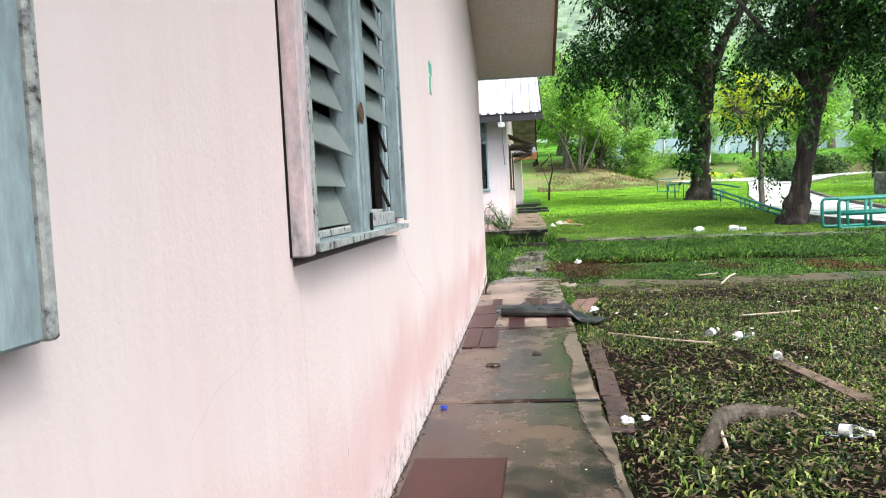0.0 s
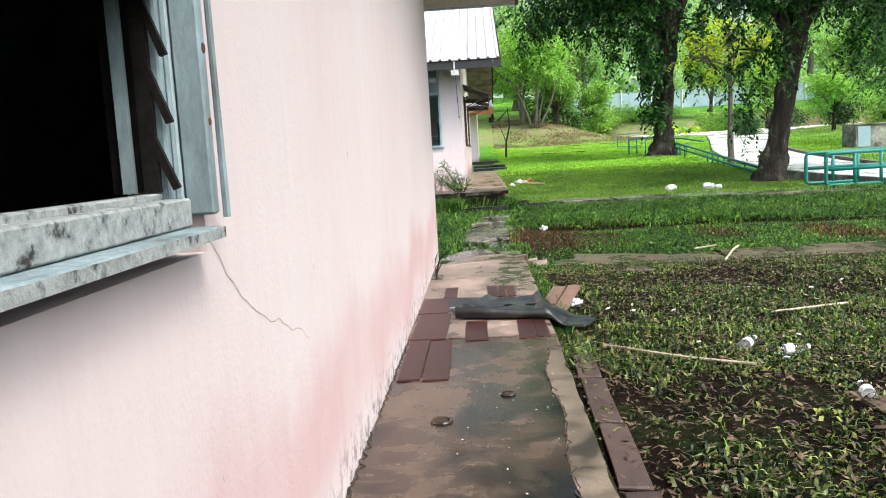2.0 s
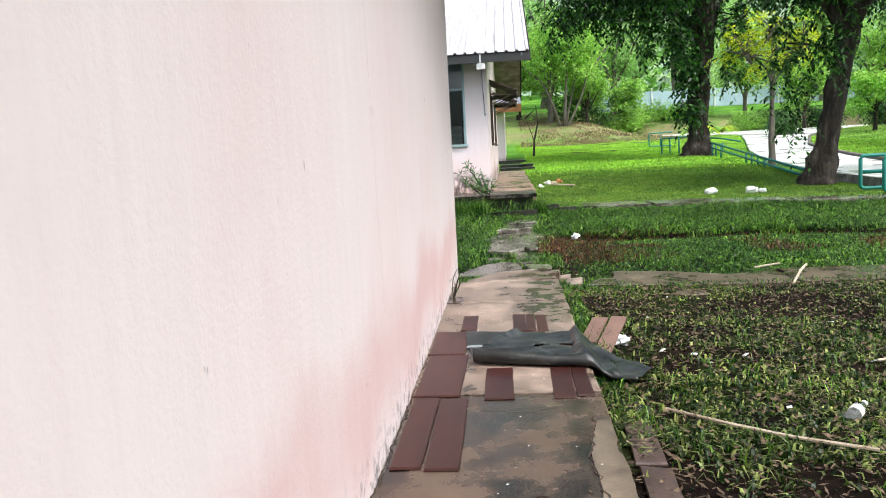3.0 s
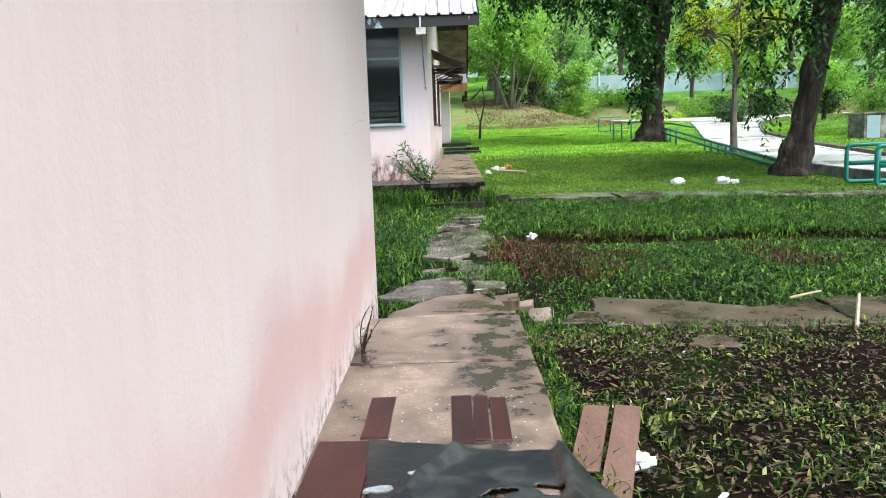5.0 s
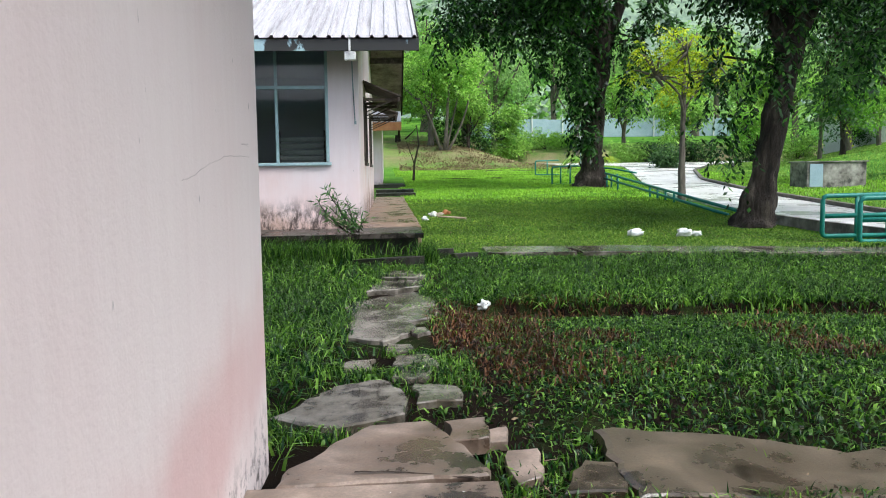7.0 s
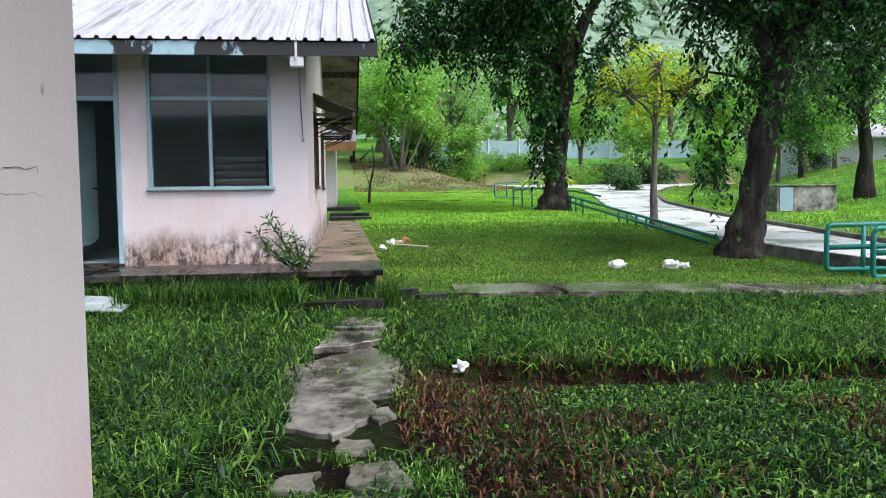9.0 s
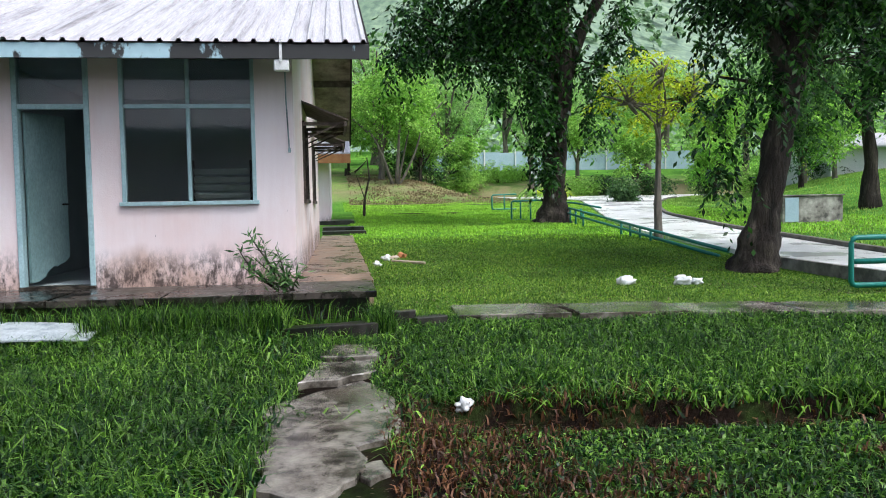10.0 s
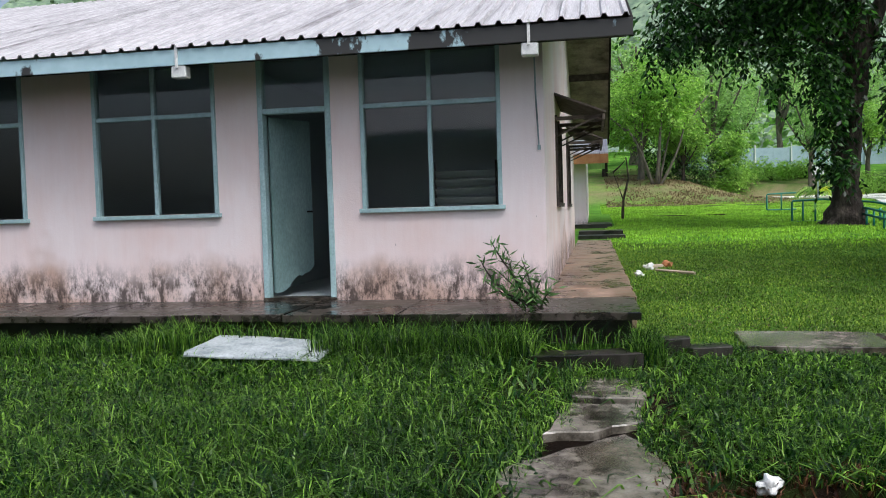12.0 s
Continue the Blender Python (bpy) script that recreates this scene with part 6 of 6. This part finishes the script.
big_tree("rain_tree", "tall dark-trunked tree with heavy drooping crown and climbers", (9.36, 43.9, zA), [(9.3, 43.9, zA - 0.3), (9.34, 43.9, zA + 0.4), (9.4, 43.9, zA + 1.4), (9.55, 43.9, zA + 4.0), (9.75, 43.9, zA + 5.8), (9.6, 43.9, zA + 9.5)], [0.98, 0.6, 0.42, 0.43, 0.47, 0.22],
         [((9.75, 43.9, 5.8), (11.6, 43.6, 9.9), 0.34, 0.2), ((11.6, 43.6, 9.9), (12.6, 43.4, 13.5), 0.2, 0.08), ((9.7, 43.9, 6.6), (7.0, 43.2, 9.6), 0.26, 0.1), ((9.7, 43.9, 6.8), (9.0, 41.2, 10.5), 0.2, 0.08), ((7.0, 43.2, 9.6), (4.6, 42.8, 10.5), 0.1, 0.05), ((9.7, 43.8, 6.4), (5.6, 42.3, 6.6), 0.1, 0.04), ((9.7, 43.8, 6.2), (11.4, 43.1, 6.6), 0.09, 0.03)],
         cA, 18, 0.8, 0.95, 0.28, 1.1, 12, leaflets=13, hanging=hA)
# slender yellow-flushed tree
zC = gz(9.2, 33)
big_tree("young_tree", "slender tree with a yellow-green umbrella crown", (9.4, 33, zC), [(9.4, 33, zC - 0.1), (9.4, 33, zC + 1.5), (9.42, 33, zC + 3.2), (9.45, 33, zC + 4.3)], [0.11, 0.085, 0.07, 0.03],
         [((9.42, 33, 2.7), (8.5, 32.8, 3.9), 0.05, 0.02), ((9.42, 33, 2.9), (10.4, 33.1, 4.0), 0.05, 0.02), ((9.42, 33, 3.2), (9.2, 32.2, 4.5), 0.04, 0.02)],
         shell((9.5, 33, 4.15), (1.6, 1.5, 1.15), 56, rng, -0.7, 0.3), 8, 0.3, 0.4, 0.12, 0.5, 13, L_YELLOW, M_PALE_BARK, 10)
# tree at the edge beyond the driveway
big_tree("shade_tree", "broad dark shade tree beyond the driveway", (22, 42, gz(22, 42)), [(22, 42, gz(22, 42) - 0.2), (22, 42, 2.6), (21.8, 42, 5.0), (21.6, 42, 8.0)], [0.4, 0.25, 0.22, 0.1],
         [((21.9, 42, 4.0), (19.0, 41.5, 6.4), 0.12, 0.05), ((21.9, 42, 4.4), (24.5, 42, 7.0), 0.12, 0.05)],
         shell((21.2, 41.8, 7.6), (4.6, 4.0, 4.2), 130, rng, -0.9, 0.3) + [(18.6 + rng.uniform(-0.6, 0.6), 41.3, rng.uniform(3.0, 5.5)) for _ in range(14)], 10, 0.7, 0.8, 0.22, 0.9, 14, L_SHRUB, None, 11)


def wood_tree(seed, height, r, material, label, bark, name="tree", leaf=0.36):
    """A freely grown tree standing at the origin, to be copied about."""
    g = np.random.default_rng(seed)
    h0 = height * 0.32
    limbs = []
    for k in range(5):
        a = g.uniform(0, 6.28)
        limbs.append(((0, 0, h0 * g.uniform(0.6, 1.1)), (r * 0.6 * math.cos(a), r * 0.6 * math.sin(a), height * g.uniform(0.5, 0.8)), height * 0.014, height * 0.005))
    cc = []
    for k in range(9):
        a, q = g.uniform(0, 6.28), g.uniform(0.1, 0.75) * r
        cc += shell((q * math.cos(a), q * math.sin(a), height * g.uniform(0.4, 0.88)), (r * 0.45, r * 0.45, height * 0.13), 12, g, -0.8, 0.4)
    return big_tree(name, label, (0, 0, 0), [(0, 0, -0.4), (0.05, 0, h0 * 0.5), (-0.1, 0.1, h0), (0.0, 0, height * 0.75)], [height * 0.03, height * 0.022, height * 0.018, height * 0.006], limbs, cc, 10, r * 0.17, 1.0, leaf, 0.6, seed, material, bark, 8, False)


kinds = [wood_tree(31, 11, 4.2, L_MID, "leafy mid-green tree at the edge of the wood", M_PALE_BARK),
         wood_tree(32, 14, 5.0, L_FAR, "green tree in the far wood, paled for haze", M_PALE_BARK),
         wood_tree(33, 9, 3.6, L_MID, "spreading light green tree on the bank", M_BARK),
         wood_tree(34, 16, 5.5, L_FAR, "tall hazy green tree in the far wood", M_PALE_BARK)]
spots = [(0, 4.6, 86, 1.0, 0), (2, 1.6, 92, 1.2, 1), (0, 8.5, 93, 1.1, 2), (1, 12.5, 100, 1.0, 3), (3, -4, 98, 1.0, 4), (3, 5, 106, 1.1, 5), (1, 18, 118, 0.9, 6), (3, 24, 124, 1.0, 0.5), (1, 31, 118, 1.0, 1.5), (2, 33, 98, 1.0, 2.5), (3, 40, 112, 1.1, 3.5), (0, 38, 92, 1.0, 4.5), (1, 47, 100, 1.1, 5.5), (2, 44, 84, 1.1, 0.2), (0, 52, 88, 1.2, 1.2), (3, 60, 104, 1.0, 2.2), (1, 58, 80, 1.0, 3.2), (0, 36, 70, 0.9, 4.2), (2, 28, 84, 0.85, 5.2), (3, -12, 92, 1.1, 0.9), (0, -20, 84, 1.2, 1.9), (1, -28, 80, 1.2, 2.9), (3, -36, 76, 1.1, 3.9), (1, -9, 110, 1.2, 4.9), (2, 66, 92, 1.2, 5.9), (3, 74, 96, 1.2, 0.1), (0, 46, 66, 1.0, 2.0), (1, 70, 76, 1.1, 3.0), (3, 14, 134, 1.2, 1.0), (1, 36, 136, 1.2, 2.0), (3, 50, 130, 1.2, 3.0), (1, -2, 126, 1.2, 4.0), (2, 31, 62, 0.75, 0.7), (0, 36, 66, 0.6, 2.7), (2, 25.5, 63, 0.55, 4.4), (1, 20, 92, 0.7, 1.7), (0, 26, 96, 0.8, 3.1), (2, 12, 90, 0.75, 0.3), (2, 8.2, 86, 0.7, 2.2)]
used = set()
for kd, x, y, s, a in spots:
    m = Matrix.Translation((x, y, gz(x, y) - 0.1)) @ Matrix.Rotation(a, 4, "Z")
    if kd not in used:
        used.add(kd)
        ob = kinds[kd]
        ob.matrix_basis = m @ Matrix.Scale(s, 4)
    else:
        ob = copy_thing(kinds[kd], m)
        ob.scale = (s, s, s)
    ob["group"] = "trees of the far wood"


def bush(x, y, r, h, material, label, seed, leaf=0.2):
    g = np.random.default_rng(seed)
    t = thing("bush", label, "bush", (x, y, gz(x, y)), "bushes by the wood")
    bm = bmesh.new()
    for k in range(6):
        limb(bm, (x, y, gz(x, y) - 0.1), (x + g.uniform(-r, r) * 0.7, y + g.uniform(-r, r) * 0.7, gz(x, y) + h * g.uniform(0.5, 0.9)), 0.04, 0.01, g, 0.0, 4, 5)
    part("trunk", bm, M_BARK, t)
    cr = new("foliage", quads("foliage", sprays(shell((x, y, gz(x, y) + h * 0.45), (r, r, h * 0.55), 60, g, -0.8, 0.3), 12, r * 0.22, 0.5, leaf, 0.6, g, 8), material))
    cr.parent = t
    cr.matrix_parent_inverse = t.matrix_basis.inverted()


for k, (x, y, r, h, m) in enumerate([(9.0, 88, 3.4, 4.6, L_DARK), (11.8, 89, 2.4, 3.2, L_MID), (6.6, 88, 2.6, 4.2, L_DARK), (20.3, 66, 0.9, 1.9, L_SHRUB), (13.5, 92, 2.2, 2.4, L_MID), (24, 88, 2.0, 2.0, L_MID), (27, 90, 2.4, 2.2, L_DARK), (30, 86, 2.0, 2.4, L_DARK), (33, 80, 2.0, 2.6, L_DARK), (36, 78, 2.2, 2.8, L_MID), (17.5, 96, 2.4, 2.0, L_MID), (21, 98, 2.2, 1.8, L_MID), (40, 74, 2.2, 2.6, L_DARK)]):
    bush(x, y, r, h, m, "dense green bush at the edge of the wood" if m is L_MID else "dense dark green bush", 60 + k)

# bare crooked sapling by the far pavilion
big_tree("bare_sapling", "thin half-bare sapling beside the far pavilion", (1.9, 52, gz(1.9, 52)), [(1.9, 52, gz(1.9, 52) - 0.1), (1.95, 52, 1.6), (2.2, 52, 2.6), (2.1, 52, 3.6)], [0.07, 0.05, 0.04, 0.02], [((1.95, 52, 1.6), (1.5, 52, 2.9), 0.03, 0.01)], [(2.1, 52, 3.5), (1.5, 52, 2.9)], 4, 0.3, 0.4, 0.14, 0.4, 21, L_MID, M_BARK, 6)
# forked grey trunks on the bank
fk = thing("forked_tree", "grey many-stemmed tree on the bank", "tree", (5.6, 82, gz(5.6, 82)))
bm = bmesh.new()
zf = gz(5.6, 82)
for dx, dz, r in ((-2.2, 4.6, 0.13), (-0.9, 5.8, 0.15), (0.6, 6.2, 0.18), (2.4, 5.0, 0.12), (1.5, 5.6, 0.1)):
    limb(bm, (5.6 + dx * 0.1, 82, zf - 0.3), (5.6 + dx, 82 + 0.2 * dx, zf + dz), r, 0.05, rng, 0.06)
part("trunk", bm, M_PALE_BARK, fk, smooth=True)
cr = new("crown", quads("crown", sprays(shell((5.8, 82, zf + 7.0), (4.2, 3.6, 3.4), 90, rng, -0.8, 0.2), 10, 0.7, 0.9, 0.34, 0.6, rng, 9), L_MID))
cr.parent = fk
cr.matrix_parent_inverse = fk.matrix_basis.inverted()


def palm(x, y, h, seed):
    g = np.random.default_rng(seed)
    z = gz(x, y)
    t = thing("palm", "small palm with arching pale fronds", "palm", (x, y, z), "palms by the driveway")
    bm = tube(bmesh.new(), [(x, y, z - 0.1), (x + 0.05, y, z + h * 0.5), (x, y, z + h)], [0.16, 0.12, 0.11], 9, 0.15)
    part("trunk", bm, M_PALE_BARK, t)
    for k in range(15):
        a = k * 2.4 + g.uniform(-0.2, 0.2)
        L, up = g.uniform(1.7, 2.4), g.uniform(-0.1, 1.0)
        qs = []
        for j in range(16):
            s = j / 15
            p = np.array([x + math.cos(a) * L * s, y + math.sin(a) * L * s, z + h + up * L * s - 1.1 * L * s * s])
            for sg in (-1, 1):
                w = np.array([-math.sin(a) * sg * 0.5 + 0.3 * math.cos(a), math.cos(a) * sg * 0.5 + 0.3 * math.sin(a), -0.45]) * 0.75 * (1 - 0.5 * s)
                q = np.array([math.cos(a), math.sin(a), 0]) * 0.05
                qs.append([p - q, p + w * 0.5 - q, p + w, p + q])
        fr = new("frond", quads("frond", np.array(qs), L_YELLOW if k % 5 == 0 else L_MID))
        fr.parent = t
        fr.matrix_parent_inverse = t.matrix_basis.inverted()


palm(30.5, 64, 3.4, 1)
palm(17.4, 80, 0.6, 2)
palm(20.5, 84, 0.5, 3)

# lance-leaved shrub on the plinth corner
sh = thing("shrub", "straggly green shrub growing from the plinth corner", "shrub", (-0.1, 20.75, 0.335))
g = np.random.default_rng(3)
tips = [(-0.46, 20.6, 0.82), (-0.34, 20.55, 1.0), (-0.2, 20.6, 0.86), (-0.05, 20.6, 0.8), (-0.3, 20.7, 0.7), (0.12, 20.6, 0.64), (-0.1, 20.5, 0.62), (0.2, 20.65, 0.5), (-0.36, 20.6, 0.58), (0.05, 20.5, 0.5), (-0.2, 20.5, 0.5)]
bm = bmesh.new()
leaves = []
for q in tips:
    pts = limb(bm, (0.06 + g.uniform(-0.08, 0.08), 20.68, 0.3), q, 0.012, 0.004, g, 0.08, 7, 5)
    for k in range(2, 8):
        for j in range(6):
            p = np.array(pts[k]) + g.normal(0, 0.025, 3)
            d = g.normal(0, 0.6, 3) + np.array([0, -0.2, 0.15])
            d /= np.linalg.norm(d)
            w = np.cross(d, g.normal(0, 1, 3))
            w /= np.linalg.norm(w)
            ll = g.uniform(0.08, 0.16)
            leaves.append([p, p + d * ll * 0.45 + w * ll * 0.09, p + d * ll, p + d * ll * 0.45 - w * ll * 0.09])
part("stem", bm, M_BARK, sh)
lv_ = new("leaves", quads("leaves", np.array(leaves), L_SHRUB))
lv_.parent = sh
lv_.matrix_parent_inverse = sh.matrix_basis.inverted()

# dry weed stalks at the wall corner
wd = thing("wall_weed", "dry upright weed at the pink wall foot", "weed", (0.03, 11.0, 0))
bm = bmesh.new()
leaves = []
for k in range(7):
    q = (0.03 + g.uniform(0, 0.12), 11.05 + g.uniform(-0.12, 0.1), g.uniform(0.08, 0.3))
    bm = bmesh.new()
    pts = limb(bm, (0.03, 11.05 + g.uniform(-0.05, 0.05), -0.02), q, 0.005, 0.002, g, 0, 5, 4)
    part("stalk", bm, M_BARK, wd)
    for j in range(6):
        p = np.array(pts[j % 5])
        d = g.normal(0, 1, 3)
        d /= np.linalg.norm(d)
        w = np.cross(d, (0, 0, 1))
        leaves.append([p, p + d * 0.03 + w * 0.006, p + d * 0.06, p + d * 0.03 - w * 0.006])
lv_ = new("leaves", quads("leaves", np.array(leaves), L_CREEP))
lv_.parent = wd
lv_.matrix_parent_inverse = wd.matrix_basis.inverted()

# ---- distance ----
fence = thing("sheet_fence", "pale blue corrugated sheet fence before the wood", "fence", (20, 112, gz(20, 112)))
x = 11.0
k = 0
while x < 46:
    zf = gz(x, 112)
    part("sheet", boxes((x, x + 1.94, 112 + 0.03 * (k % 2), 112.05 + 0.03 * (k % 2), 5.2, 7.5 + 0.06 * math.sin(k * 2.3))), M_FENCE, fence)
    if k % 2 == 0:
        part("post", boxes((x - 0.07, x + 0.07, 111.85, 111.99, 4.5, 7.9)), M_WHITE, fence)
    x += 1.96
    k += 1
sb = thing("signboard", "small white signboard on a post by the driveway bend", "sign", (16.3, 75, gz(16.3, 75)))
part("panel", boxes((15.92, 16.7, 75, 75.05, 3.15, 3.85), bevel=0.01), M_WHITE, sb)
part("post", boxes((16.27, 16.35, 75.052, 75.12, gz(16.3, 75) - 0.1, 3.8)), M_CASE, sb)
tk = thing("concrete_tank", "low stained concrete tank on the bank", "tank", (17.6, 38.8, gz(17.6, 38.8)))
zt = gz(17.6, 38.8)
part("tank_wall", boxes((16.1, 18.4, 38.3, 39.6, zt - 0.4, zt + 0.95), bevel=0.02), M_STAINED, tk)
part("hatch", boxes((16.2, 16.7, 38.27, 38.298, zt + 0.05, zt + 0.9)), M_FENCE, tk, "pale blue metal hatch")
part("lid", boxes((16.05, 18.45, 38.25, 39.65, zt + 0.952, zt + 1.0), bevel=0.01), M_STAINED, tk)
hs = thing("white_house", "white low house behind the trees", "house", (42, 72, gz(42, 72)))
zh = gz(40, 72)
part("wall", boxes((39.5, 52, 72, 80, zh - 1, zh + 2.3)), M_WHITE, hs)
part("roof", slope_strip(slope_strip(bmesh.new(), 38.7, 53, 71, 76, zh + 2.2, zh + 3.6, 0.1), 38.7, 53, 76, 81, zh + 3.6, zh + 2.2, 0.1), M_TIN, hs)

# wooded hill
hv = []
HX = np.linspace(-260, 420, 120)
HY = np.linspace(160, 520, 50)
for y in HY:
    for x in HX:
        f = (y - 160) / 360
        ridge = 165 + 45 * noise.noise(Vector((x * 0.006, 1.3, 0)))
        hv.append((x, y, 8 + ridge * step(f, 0.0, 0.75) * (0.75 + 0.25 * noise.noise(Vector((x * 0.012, y * 0.012, 4)))) + 5 * noise.noise(Vector((x * 0.06, y * 0.06, 2)))))
hf = [(j * 120 + i, j * 120 + i + 1, (j + 1) * 120 + i + 1, (j + 1) * 120 + i) for j in range(49) for i in range(119)]
hme = bpy.data.meshes.new("hill")
hme.from_pydata(hv, [], hf)
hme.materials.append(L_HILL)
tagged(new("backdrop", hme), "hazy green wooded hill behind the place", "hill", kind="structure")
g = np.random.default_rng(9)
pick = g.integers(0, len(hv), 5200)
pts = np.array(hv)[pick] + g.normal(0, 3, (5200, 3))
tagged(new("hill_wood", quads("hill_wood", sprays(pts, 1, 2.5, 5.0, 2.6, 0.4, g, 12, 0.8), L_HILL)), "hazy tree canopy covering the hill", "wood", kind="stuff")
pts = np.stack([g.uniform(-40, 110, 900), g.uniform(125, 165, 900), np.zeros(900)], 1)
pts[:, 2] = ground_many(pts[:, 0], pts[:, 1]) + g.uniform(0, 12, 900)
tagged(new("far_wood", quads("far_wood", sprays(pts, 2, 1.5, 2.5, 1.1, 0.5, g, 12, 0.7), L_FAR)), "dense wood behind the fence, paled for haze", "wood", kind="stuff")
